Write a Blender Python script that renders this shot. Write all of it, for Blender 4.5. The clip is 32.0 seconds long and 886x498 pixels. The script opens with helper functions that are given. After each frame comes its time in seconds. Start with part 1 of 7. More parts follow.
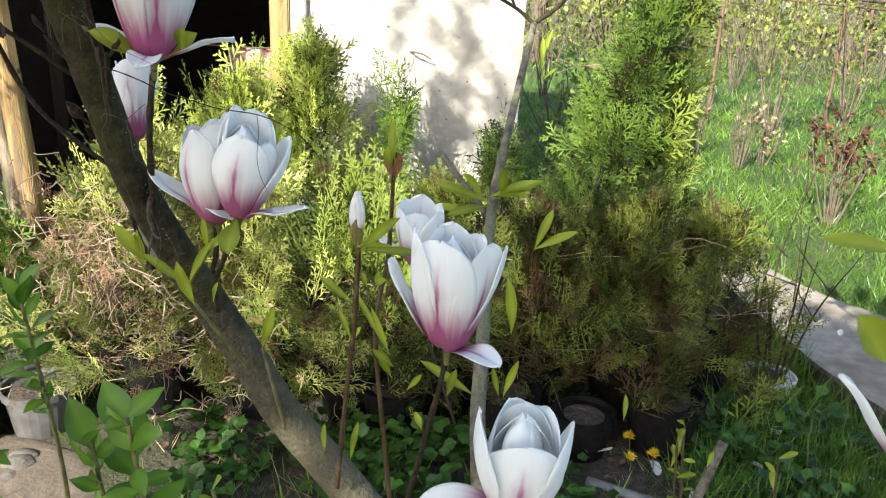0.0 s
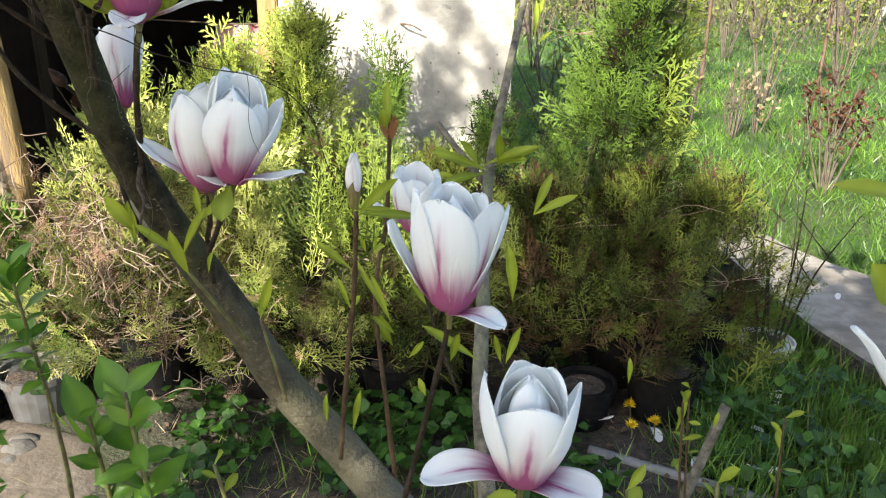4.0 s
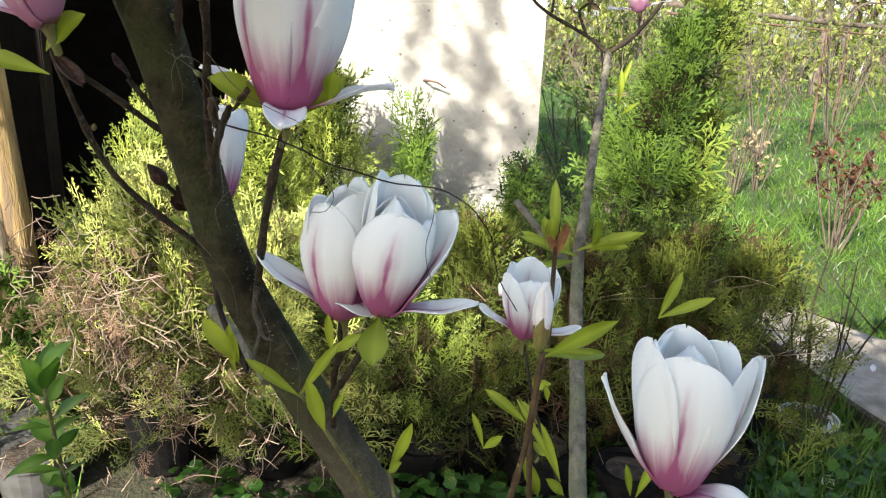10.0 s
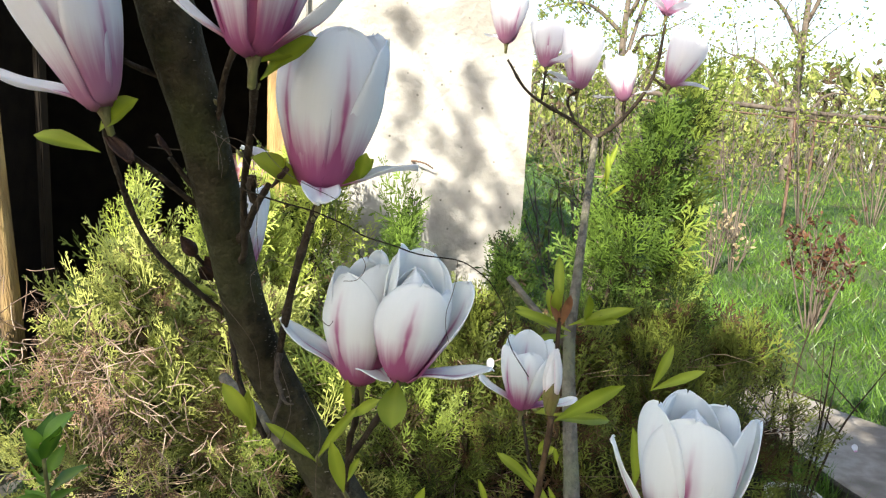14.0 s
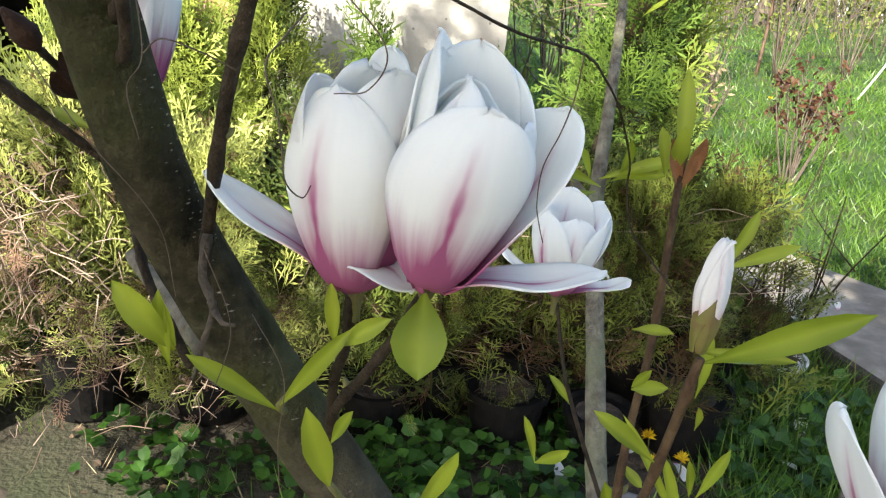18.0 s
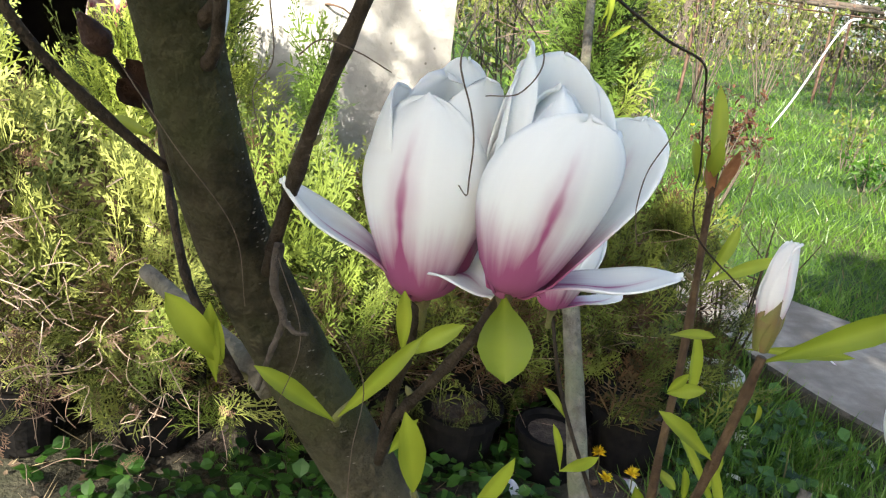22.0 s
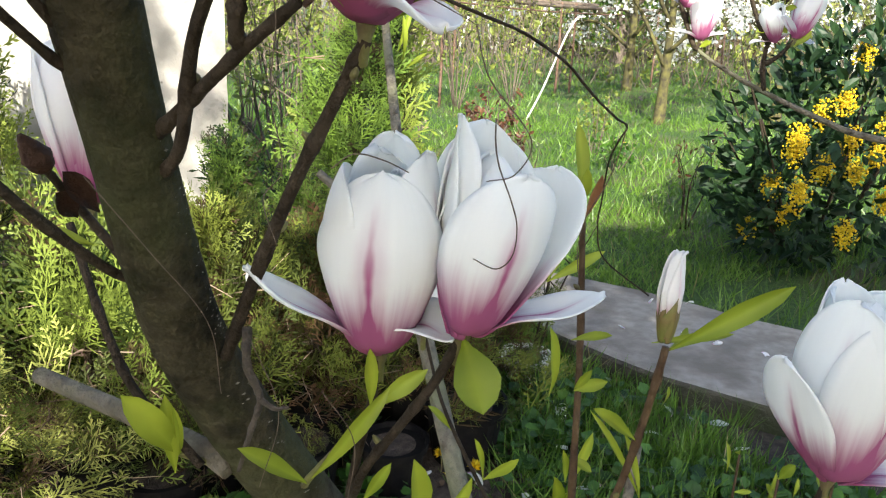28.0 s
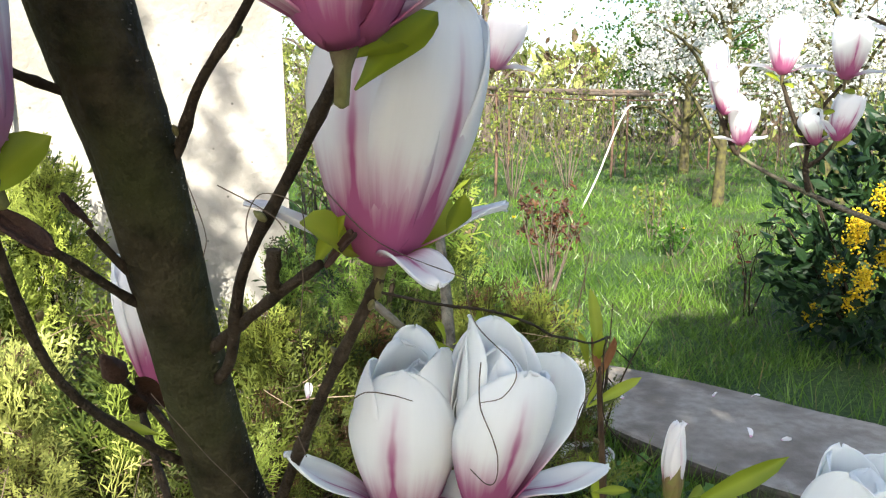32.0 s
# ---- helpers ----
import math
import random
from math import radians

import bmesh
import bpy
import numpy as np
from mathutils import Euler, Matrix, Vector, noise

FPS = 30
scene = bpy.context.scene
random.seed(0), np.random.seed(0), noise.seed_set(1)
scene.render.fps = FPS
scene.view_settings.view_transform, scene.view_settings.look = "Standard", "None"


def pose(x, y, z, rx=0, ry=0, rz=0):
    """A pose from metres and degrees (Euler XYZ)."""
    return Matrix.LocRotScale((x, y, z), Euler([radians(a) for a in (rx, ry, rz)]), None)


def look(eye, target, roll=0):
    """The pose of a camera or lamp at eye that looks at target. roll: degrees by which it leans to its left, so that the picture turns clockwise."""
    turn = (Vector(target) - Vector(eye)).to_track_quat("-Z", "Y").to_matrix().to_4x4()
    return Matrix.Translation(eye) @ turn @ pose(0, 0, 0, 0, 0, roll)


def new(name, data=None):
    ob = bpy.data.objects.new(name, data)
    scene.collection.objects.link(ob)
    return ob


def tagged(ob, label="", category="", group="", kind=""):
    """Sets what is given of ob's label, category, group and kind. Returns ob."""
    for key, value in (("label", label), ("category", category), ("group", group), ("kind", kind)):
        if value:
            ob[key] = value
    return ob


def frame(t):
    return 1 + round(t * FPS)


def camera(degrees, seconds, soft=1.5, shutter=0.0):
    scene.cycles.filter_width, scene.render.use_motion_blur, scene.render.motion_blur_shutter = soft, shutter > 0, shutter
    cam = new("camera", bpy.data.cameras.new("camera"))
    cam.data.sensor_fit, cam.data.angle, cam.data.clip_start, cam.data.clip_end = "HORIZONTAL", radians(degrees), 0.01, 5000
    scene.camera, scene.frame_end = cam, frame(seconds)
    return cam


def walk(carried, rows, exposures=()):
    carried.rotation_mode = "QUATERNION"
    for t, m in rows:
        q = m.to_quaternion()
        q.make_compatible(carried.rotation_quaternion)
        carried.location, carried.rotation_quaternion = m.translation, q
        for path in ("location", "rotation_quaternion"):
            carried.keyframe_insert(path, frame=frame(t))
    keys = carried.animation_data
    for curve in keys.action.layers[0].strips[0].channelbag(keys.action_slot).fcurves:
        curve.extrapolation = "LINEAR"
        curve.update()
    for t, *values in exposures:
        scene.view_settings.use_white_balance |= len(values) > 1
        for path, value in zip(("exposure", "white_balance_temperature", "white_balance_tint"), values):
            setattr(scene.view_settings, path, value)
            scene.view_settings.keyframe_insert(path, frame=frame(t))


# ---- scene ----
cam = camera(59.5, 32.0, 1.2)
EXPOSURES = [(0.0, 1.52), (7.0, 1.52), (9.0, 1.46), (12.0, 1.37), (13.5, 1.33), (15.5, 1.24), (16.0, 1.21), (17.0, 1.52), (20.0, 1.58), (26.5, 1.50), (30.0, 1.46), (32.0, 1.40)]
PATH = [
    (0, (0.014, 0.086, 1.087), (-0.075, 1.982, 0.458), 2.4),
    (0.5, (0.012, 0.089, 1.079), (-0.076, 1.979, 0.432), 2.4),
    (1, (0.014, 0.092, 1.081), (-0.061, 1.977, 0.417), 2.1),
    (1.5, (0.013, 0.093, 1.081), (-0.057, 1.977, 0.414), 1.6),
    (2, (0.012, 0.094, 1.077), (-0.056, 1.974, 0.399), 1.1),
    (2.5, (0.007, 0.091, 1.075), (-0.057, 1.969, 0.392), 1.1),
    (4.5, (0.011, 0.098, 1.071), (-0.074, 1.976, 0.388), 1.0),
    (5, (0.012, 0.1, 1.071), (-0.091, 1.981, 0.4), 1.1),
    (5.5, (0.013, 0.101, 1.065), (-0.107, 1.98, 0.392), 1.6),
    (6, (0.002, 0.102, 1.074), (-0.179, 1.978, 0.406), 1.4),
    (6.5, (-0.023, 0.109, 1.085), (-0.233, 1.992, 0.445), 1.2),
    (7, (-0.041, 0.127, 1.093), (-0.249, 2.018, 0.479), 1.2),
    (7.5, (-0.055, 0.147, 1.095), (-0.27, 2.042, 0.495), 1.0),
    (8, (-0.07, 0.163, 1.098), (-0.259, 2.067, 0.514), 1.0),
    (8.5, (-0.082, 0.181, 1.098), (-0.237, 2.092, 0.529), 1.8),
    (9, (-0.097, 0.202, 1.089), (-0.206, 2.111, 0.503), 2.2),
    (9.5, (-0.11, 0.214, 1.086), (-0.163, 2.127, 0.503), 2.2),
    (10, (-0.13, 0.223, 1.085), (-0.15, 2.14, 0.514), 2.3),
    (10.5, (-0.143, 0.225, 1.09), (-0.127, 2.147, 0.536), 1.2),
    (11, (-0.151, 0.212, 1.103), (-0.112, 2.149, 0.608), 1.1),
    (11.5, (-0.154, 0.203, 1.104), (-0.118, 2.144, 0.624), 1.2),
    (12, (-0.153, 0.209, 1.104), (-0.139, 2.151, 0.626), 1.1),
    (12.5, (-0.151, 0.206, 1.103), (-0.153, 2.153, 0.645), 0.9),
    (13, (-0.157, 0.194, 1.098), (-0.158, 2.149, 0.676), 2.1),
    (13.5, (-0.152, 0.172, 1.093), (-0.117, 2.138, 0.728), 3.0),
    (15.5, (-0.154, 0.349, 1.049), (-0.190, 2.270, 0.494), 4.1),
    (16, (-0.157, 0.388, 1.03), (-0.183, 2.267, 0.346), 4.6),
    (16.5, (-0.163, 0.408, 1.024), (-0.126, 2.258, 0.265), 5.5),
    (17, (-0.16, 0.414, 1.017), (-0.148, 2.265, 0.26), 6.5),
    (17.5, (-0.165, 0.413, 1.02), (-0.124, 2.275, 0.29), 5.7),
    (18, (-0.185, 0.408, 1.028), (-0.03, 2.257, 0.281), 5.2),
    (18.5, (-0.21, 0.401, 1.03), (0.132, 2.229, 0.294), 4.4),
    (19, (-0.235, 0.409, 1.026), (0.259, 2.201, 0.286), 3.5),
    (19.5, (-0.25, 0.42, 1.024), (0.336, 2.183, 0.285), 4.1),
    (20, (-0.257, 0.425, 1.024), (0.361, 2.182, 0.293), 4.5),
    (20.5, (-0.262, 0.428, 1.023), (0.405, 2.171, 0.306), 5.5),
    (21, (-0.261, 0.424, 1.022), (0.347, 2.191, 0.309), 5.3),
    (21.5, (-0.25, 0.415, 1.024), (0.238, 2.228, 0.335), 6.0),
    (22, (-0.236, 0.406, 1.019), (0.099, 2.26, 0.349), 6.6),
    (22.5, (-0.251, 0.416, 1.022), (0.179, 2.246, 0.339), 5.6),
    (23, (-0.266, 0.433, 1.019), (0.392, 2.185, 0.315), 4.5),
    (23.5, (-0.281, 0.442, 1.017), (0.521, 2.131, 0.308), 4.6),
    (24, (-0.291, 0.444, 1.014), (0.607, 2.085, 0.306), 4.3),
    (24.5, (-0.291, 0.44, 1.016), (0.633, 2.072, 0.322), 4.8),
    (26.5, (-0.301, 0.421, 1.022), (0.64, 2.052, 0.349), 4.0),
    (27, (-0.304, 0.413, 1.029), (0.605, 2.078, 0.394), 3.7),
    (27.5, (-0.306, 0.397, 1.038), (0.567, 2.089, 0.427), 2.9),
    (28, (-0.302, 0.402, 1.038), (0.557, 2.108, 0.445), 2.6),
    (28.5, (-0.301, 0.396, 1.04), (0.546, 2.115, 0.466), 2.3),
    (29, (-0.301, 0.395, 1.04), (0.532, 2.112, 0.442), 3.0),
    (29.5, (-0.302, 0.394, 1.045), (0.506, 2.121, 0.442), 2.7),
    (30, (-0.303, 0.39, 1.06), (0.473, 2.15, 0.512), 1.7),
    (30.5, (-0.303, 0.379, 1.07), (0.456, 2.158, 0.561), 0.9),
    (31, (-0.302, 0.375, 1.079), (0.441, 2.174, 0.616), 0.3),
    (31.5, (-0.3, 0.373, 1.086), (0.435, 2.185, 0.664), 0.3),
    (32, (-0.298, 0.367, 1.091), (0.435, 2.188, 0.707), -0.1),
]
walk(cam, [(t, look(eye, target, roll)) for t, eye, target, roll in PATH], EXPOSURES)

# ---- light ----
world = bpy.data.worlds.new("sky")
scene.world = world
world.use_nodes = True
wn = world.node_tree
sky = wn.nodes.new("ShaderNodeTexSky")
sky.sky_type, sky.sun_disc = "NISHITA", False
SUN = Vector((-0.35, -0.75, 0.56)).normalized()
sky.sun_elevation = math.asin(SUN.z)
sky.sun_rotation = math.atan2(SUN.x, SUN.y)
sky.air_density, sky.dust_density, sky.ozone_density = 0.9, 1.9, 0.8
wn.nodes["Background"].inputs["Strength"].default_value = 0.145
wn.links.new(sky.outputs[0], wn.nodes["Background"].inputs["Color"])
sun = new("sun", bpy.data.lights.new("sun", "SUN"))
sun.data.energy, sun.data.angle, sun.data.color = 5.0, radians(0.5), (1.0, 0.95, 0.84)
sun.matrix_world = look((SUN * 20)[:], (0, 0, 0))

# ---- materials ----


def material(name, colour, rough=0.7, second=None, scale=30.0, detail=6.0, bump=0.0, bump_scale=None, third=None, big=3.0, metal=0.0, spec=0.4, stretch=None):
    """A procedural surface: two colours mixed by fine noise, a third by broad stains, and relief."""
    m = bpy.data.materials.new(name)
    m.use_nodes = True
    nt = m.node_tree
    b = nt.nodes["Principled BSDF"]
    b.inputs["Roughness"].default_value, b.inputs["Metallic"].default_value = rough, metal
    b.inputs["Specular IOR Level"].default_value = spec
    co = nt.nodes.new("ShaderNodeTexCoord")
    vec = co.outputs["Object"]
    if stretch:
        mp = nt.nodes.new("ShaderNodeMapping")
        mp.inputs["Scale"].default_value = stretch
        nt.links.new(vec, mp.inputs["Vector"])
        vec = mp.outputs["Vector"]

    def noise_at(s, d=detail):
        n = nt.nodes.new("ShaderNodeTexNoise")
        n.inputs["Scale"].default_value, n.inputs["Detail"].default_value = s, d
        nt.links.new(vec, n.inputs["Vector"])
        return n.outputs["Fac"]

    def ramp(fac, lo, hi):
        r = nt.nodes.new("ShaderNodeMapRange")
        r.inputs["From Min"].default_value, r.inputs["From Max"].default_value = lo, hi
        nt.links.new(fac, r.inputs["Value"])
        return r.outputs["Result"]

    def mix(fac, a, c):
        x = nt.nodes.new("ShaderNodeMix")
        x.data_type = "RGBA"
        nt.links.new(fac, x.inputs["Factor"])
        for sock, v in ((x.inputs["A"], a), (x.inputs["B"], c)):
            if isinstance(v, tuple):
                sock.default_value = (*v, 1)
            else:
                nt.links.new(v, sock)
        return x.outputs["Result"]
    out = mix(ramp(noise_at(scale), 0.35, 0.65), colour, second or tuple(c * 0.75 for c in colour))
    if third:
        out = mix(ramp(noise_at(big, 4), 0.48, 0.66), out, third)
    nt.links.new(out, b.inputs["Base Color"])
    if bump:
        bp = nt.nodes.new("ShaderNodeBump")
        bp.inputs["Strength"].default_value, bp.inputs["Distance"].default_value = bump, 0.01
        nt.links.new(noise_at(bump_scale or scale * 2), bp.inputs["Height"])
        nt.links.new(bp.outputs["Normal"], b.inputs["Normal"])
    return m


def foliage(name, dark, light, rough=0.5, through_light=0.35, brown=None, share=0.0, spec=0.35):
    """Leaves: colour by the 'tint' attribute of each leaf and by noise, with light passing through."""
    m = bpy.data.materials.new(name)
    m.use_nodes = True
    nt = m.node_tree
    b = nt.nodes["Principled BSDF"]
    b.inputs["Roughness"].default_value = rough
    b.inputs["Specular IOR Level"].default_value = spec
    at = nt.nodes.new("ShaderNodeAttribute")
    at.attribute_name = "tint"
    r = nt.nodes.new("ShaderNodeValToRGB")
    r.color_ramp.elements[0].color, r.color_ramp.elements[1].color = (*dark, 1), (*light, 1)
    r.color_ramp.elements[0].position = share
    if brown:
        e = r.color_ramp.elements.new(max(0.0, share - 0.06))
        e.color = (*brown, 1)
        e = r.color_ramp.elements.new(0.0)
        e.color = (*[c * 0.6 for c in brown], 1)
    nt.links.new(at.outputs["Fac"], r.inputs["Fac"])
    hue = nt.nodes.new("ShaderNodeMix")
    hue.data_type, hue.blend_type = "RGBA", "MULTIPLY"
    no = nt.nodes.new("ShaderNodeTexNoise")
    no.inputs["Scale"].default_value = 25
    co = nt.nodes.new("ShaderNodeTexCoord")
    nt.links.new(co.outputs["Object"], no.inputs["Vector"])
    rr = nt.nodes.new("ShaderNodeValToRGB")
    rr.color_ramp.elements[0].position, rr.color_ramp.elements[1].position = 0.3, 0.7
    rr.color_ramp.elements[0].color, rr.color_ramp.elements[1].color = (0.7, 0.72, 0.7, 1), (1, 1, 1, 1)
    nt.links.new(no.outputs["Fac"], rr.inputs["Fac"])
    hue.inputs["Factor"].default_value = 1
    nt.links.new(r.outputs["Color"], hue.inputs["A"])
    nt.links.new(rr.outputs["Color"], hue.inputs["B"])
    nt.links.new(hue.outputs["Result"], b.inputs["Base Color"])
    tr = nt.nodes.new("ShaderNodeBsdfTranslucent")
    nt.links.new(hue.outputs["Result"], tr.inputs["Color"])
    mx = nt.nodes.new("ShaderNodeMixShader")
    mx.inputs["Fac"].default_value = through_light
    nt.links.new(b.outputs[0], mx.inputs[1])
    nt.links.new(tr.outputs[0], mx.inputs[2])
    nt.links.new(mx.outputs[0], nt.nodes["Material Output"].inputs["Surface"])
    return m


def petal_material(name, pink, white, reach, vein, through_light=0.42):
    """Petal: pink from its claw upwards, white above, a pink streak along the middle, fine lengthwise veins."""
    m = bpy.data.materials.new(name)
    m.use_nodes = True
    nt = m.node_tree
    N, K = nt.nodes, nt.links
    b = N["Principled BSDF"]
    b.inputs["Roughness"].default_value = 0.55
    b.inputs["Specular IOR Level"].default_value = 0.25
    uv = N.new("ShaderNodeUVMap")
    sep = N.new("ShaderNodeSeparateXYZ")
    K.new(uv.outputs[0], sep.inputs[0])
    info = N.new("ShaderNodeObjectInfo")

    def calc(op, a, c, d=None):
        n = N.new("ShaderNodeMath")
        n.operation = op
        for i, v in enumerate((a, c, d)):
            if v is None:
                continue
            if isinstance(v, (int, float)):
                n.inputs[i].default_value = v
            else:
                K.new(v, n.inputs[i])
        return n.outputs[0]

    def span(v, lo, hi):
        r = N.new("ShaderNodeMapRange")
        r.interpolation_type = "SMOOTHSTEP"
        r.inputs["From Min"].default_value, r.inputs["From Max"].default_value = lo, hi
        K.new(v, r.inputs["Value"])
        return r.outputs["Result"]
    cx, along = sep.outputs["X"], sep.outputs["Y"]
    streaks = N.new("ShaderNodeTexNoise")
    mp = N.new("ShaderNodeMapping")
    mp.inputs["Scale"].default_value = (13, 1.2, 1)
    K.new(uv.outputs[0], mp.inputs["Vector"])
    K.new(mp.outputs[0], streaks.inputs["Vector"])
    streaks.inputs["Scale"].default_value, streaks.inputs["Detail"].default_value = 1.0, 4
    blotch = N.new("ShaderNodeTexNoise")
    blotch.inputs["Scale"].default_value = 4
    K.new(uv.outputs[0], blotch.inputs["Vector"])
    side = calc("ABSOLUTE", calc("SUBTRACT", cx, 0.5), 0)
    high = calc("ADD", along, calc("MULTIPLY", calc("SUBTRACT", streaks.outputs["Fac"], 0.5), 0.30))
    high = calc("ADD", high, calc("MULTIPLY", calc("SUBTRACT", info.outputs["Random"], 0.5), 0.14))
    claw = calc("SUBTRACT", 1.0, span(high, reach * 0.25, reach))
    wave = calc("ADD", side, calc("MULTIPLY", calc("SUBTRACT", blotch.outputs["Fac"], 0.5), 0.10))
    wave = calc("MULTIPLY", wave, calc("ADD", 0.55, calc("MULTIPLY", along, 1.5)))
    core = calc("ADD", calc("MULTIPLY", calc("SUBTRACT", 1.0, span(wave, 0.0, 0.058)), 0.62), calc("MULTIPLY", calc("SUBTRACT", 1.0, span(wave, 0.01, 0.22)), 0.34))
    line = calc("MULTIPLY", core, calc("SUBTRACT", 1.0, span(along, vein * 0.55, vein)))
    fac = calc("MINIMUM", calc("ADD", claw, calc("MULTIPLY", line, 1.0)), 1.0)
    c1 = N.new("ShaderNodeMix")
    c1.data_type = "RGBA"
    c1.inputs["A"].default_value, c1.inputs["B"].default_value = (*white, 1), (*pink, 1)
    K.new(fac, c1.inputs["Factor"])
    c2 = N.new("ShaderNodeMix")
    c2.data_type, c2.blend_type = "RGBA", "MULTIPLY"
    c2.inputs["Factor"].default_value = 1
    shade = N.new("ShaderNodeValToRGB")
    shade.color_ramp.elements[0].color, shade.color_ramp.elements[1].color = (0.975, 0.975, 0.98, 1), (1, 1, 1, 1)
    shade.color_ramp.elements[0].position, shade.color_ramp.elements[1].position = 0.3, 0.6
    K.new(streaks.outputs["Fac"], shade.inputs["Fac"])
    K.new(c1.outputs["Result"], c2.inputs["A"])
    K.new(shade.outputs[0], c2.inputs["B"])
    K.new(c2.outputs["Result"], b.inputs["Base Color"])
    bp = N.new("ShaderNodeBump")
    bp.inputs["Strength"].default_value, bp.inputs["Distance"].default_value = 0.05, 0.0006
    K.new(streaks.outputs["Fac"], bp.inputs["Height"])
    K.new(bp.outputs[0], b.inputs["Normal"])
    tr = N.new("ShaderNodeBsdfTranslucent")
    K.new(c2.outputs["Result"], tr.inputs["Color"])
    mx = N.new("ShaderNodeMixShader")
    mx.inputs["Fac"].default_value = through_light
    K.new(b.outputs[0], mx.inputs[1])
    K.new(tr.outputs[0], mx.inputs[2])
    K.new(mx.outputs[0], N["Material Output"].inputs["Surface"])
    return m


M_PETAL = petal_material("petal_white_pink", (0.47, 0.14, 0.29), (0.93, 0.955, 0.945), 0.56, 0.92)
M_PETAL_DEEP = petal_material("petal_deep_pink", (0.50, 0.14, 0.30), (0.93, 0.935, 0.93), 0.50, 0.95)
M_PETAL_PALE = petal_material("petal_pale", (0.66, 0.36, 0.50), (0.90, 0.885, 0.88), 0.16, 0.3)
M_PETAL_SOFT = petal_material("petal_soft_pink", (0.58, 0.27, 0.42), (0.94, 0.93, 0.935), 0.5, 0.8)
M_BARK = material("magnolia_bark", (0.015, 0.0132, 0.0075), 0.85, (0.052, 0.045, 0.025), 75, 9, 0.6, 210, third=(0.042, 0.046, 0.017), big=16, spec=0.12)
# greyer, paler bark colour towards the foot of the trunk
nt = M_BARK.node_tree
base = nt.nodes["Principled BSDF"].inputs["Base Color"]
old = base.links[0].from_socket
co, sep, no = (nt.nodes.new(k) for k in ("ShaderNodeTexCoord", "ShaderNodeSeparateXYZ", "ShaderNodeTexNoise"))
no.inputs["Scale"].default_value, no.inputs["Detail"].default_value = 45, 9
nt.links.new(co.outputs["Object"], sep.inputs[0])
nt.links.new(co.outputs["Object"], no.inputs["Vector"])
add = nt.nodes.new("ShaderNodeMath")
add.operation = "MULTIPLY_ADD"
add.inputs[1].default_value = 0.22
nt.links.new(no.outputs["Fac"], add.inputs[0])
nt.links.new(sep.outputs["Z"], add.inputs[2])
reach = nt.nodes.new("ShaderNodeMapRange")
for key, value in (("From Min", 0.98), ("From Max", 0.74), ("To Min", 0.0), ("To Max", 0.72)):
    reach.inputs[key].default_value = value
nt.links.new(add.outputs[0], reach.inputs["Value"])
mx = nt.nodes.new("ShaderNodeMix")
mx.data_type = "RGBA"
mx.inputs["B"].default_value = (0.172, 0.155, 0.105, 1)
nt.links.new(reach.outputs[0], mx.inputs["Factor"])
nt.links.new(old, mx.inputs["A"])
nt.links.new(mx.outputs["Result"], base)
M_BARK_GREY = material("grey_bark", (0.070, 0.060, 0.042), 0.85, (0.17, 0.15, 0.11), 60, 8, 0.6, 140, third=(0.12, 0.125, 0.07), big=12)
M_BARK_PALE = material("lichened_bark", (0.075, 0.066, 0.045), 0.85, (0.20, 0.18, 0.135), 70, 9, 0.7, 150, third=(0.15, 0.155, 0.09), big=18)
M_TWIG = material("twig_bark", (0.023, 0.017, 0.011), 0.75, (0.050, 0.038, 0.025), 90, 6, 0.5, 200, spec=0.15)
M_BUDSCALE = material("bud_scale", (0.16, 0.19, 0.04), 0.55, (0.15, 0.07, 0.04), 45, 4, 0.2)
M_NEWBRACT = material("young_bract", (0.26, 0.12, 0.045), 0.6, (0.17, 0.07, 0.03), 60, 5, 0.3)
M_STEM = material("brown_stem", (0.055, 0.033, 0.019), 0.7, (0.10, 0.066, 0.034), 80, 5, 0.4, 180, spec=0.2)
M_SHOOT = material("green_shoot", (0.16, 0.17, 0.05), 0.6, (0.10, 0.075, 0.035), 70, 5, 0.3, 160)
M_LENTICEL = material("lenticel", (0.22, 0.20, 0.155), 0.9, (0.12, 0.105, 0.08), 200)
M_DRY = material("dry_tendril", (0.10, 0.075, 0.052), 0.8, (0.09, 0.065, 0.045), 120)
M_PALEDRY = material("withered_tendril", (0.075, 0.060, 0.044), 0.85, (0.045, 0.036, 0.026), 120, 6, 0.5)
M_BRACT = material("brown_bract", (0.026, 0.011, 0.006), 0.8, (0.052, 0.022, 0.010), 90, 5, 0.4)
M_LEAF = foliage("young_magnolia_leaf", (0.20, 0.265, 0.016), (0.42, 0.50, 0.048), 0.42, 0.40)
M_LEAF_DARK = foliage("green_leaf", (0.026, 0.080, 0.009), (0.085, 0.19, 0.02), 0.4, 0.35)
M_SPRIG = foliage("sprig_leaf", (0.045, 0.130, 0.012), (0.19, 0.36, 0.034), 0.38, 0.42)
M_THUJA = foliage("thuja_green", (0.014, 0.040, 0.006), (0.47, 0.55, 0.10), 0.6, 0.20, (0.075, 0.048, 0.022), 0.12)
# dimmed copy of M_THUJA, its darker colour standing in for shade
M_THUJA_DIMMED = foliage("thuja_dimmed_green", (0.012, 0.034, 0.005), (0.25, 0.32, 0.054), 0.6, 0.20, (0.075, 0.048, 0.022), 0.12)
M_THUJA_DRY = foliage("thuja_drying", (0.026, 0.048, 0.009), (0.54, 0.57, 0.155), 0.65, 0.18, (0.12, 0.075, 0.038), 0.22)
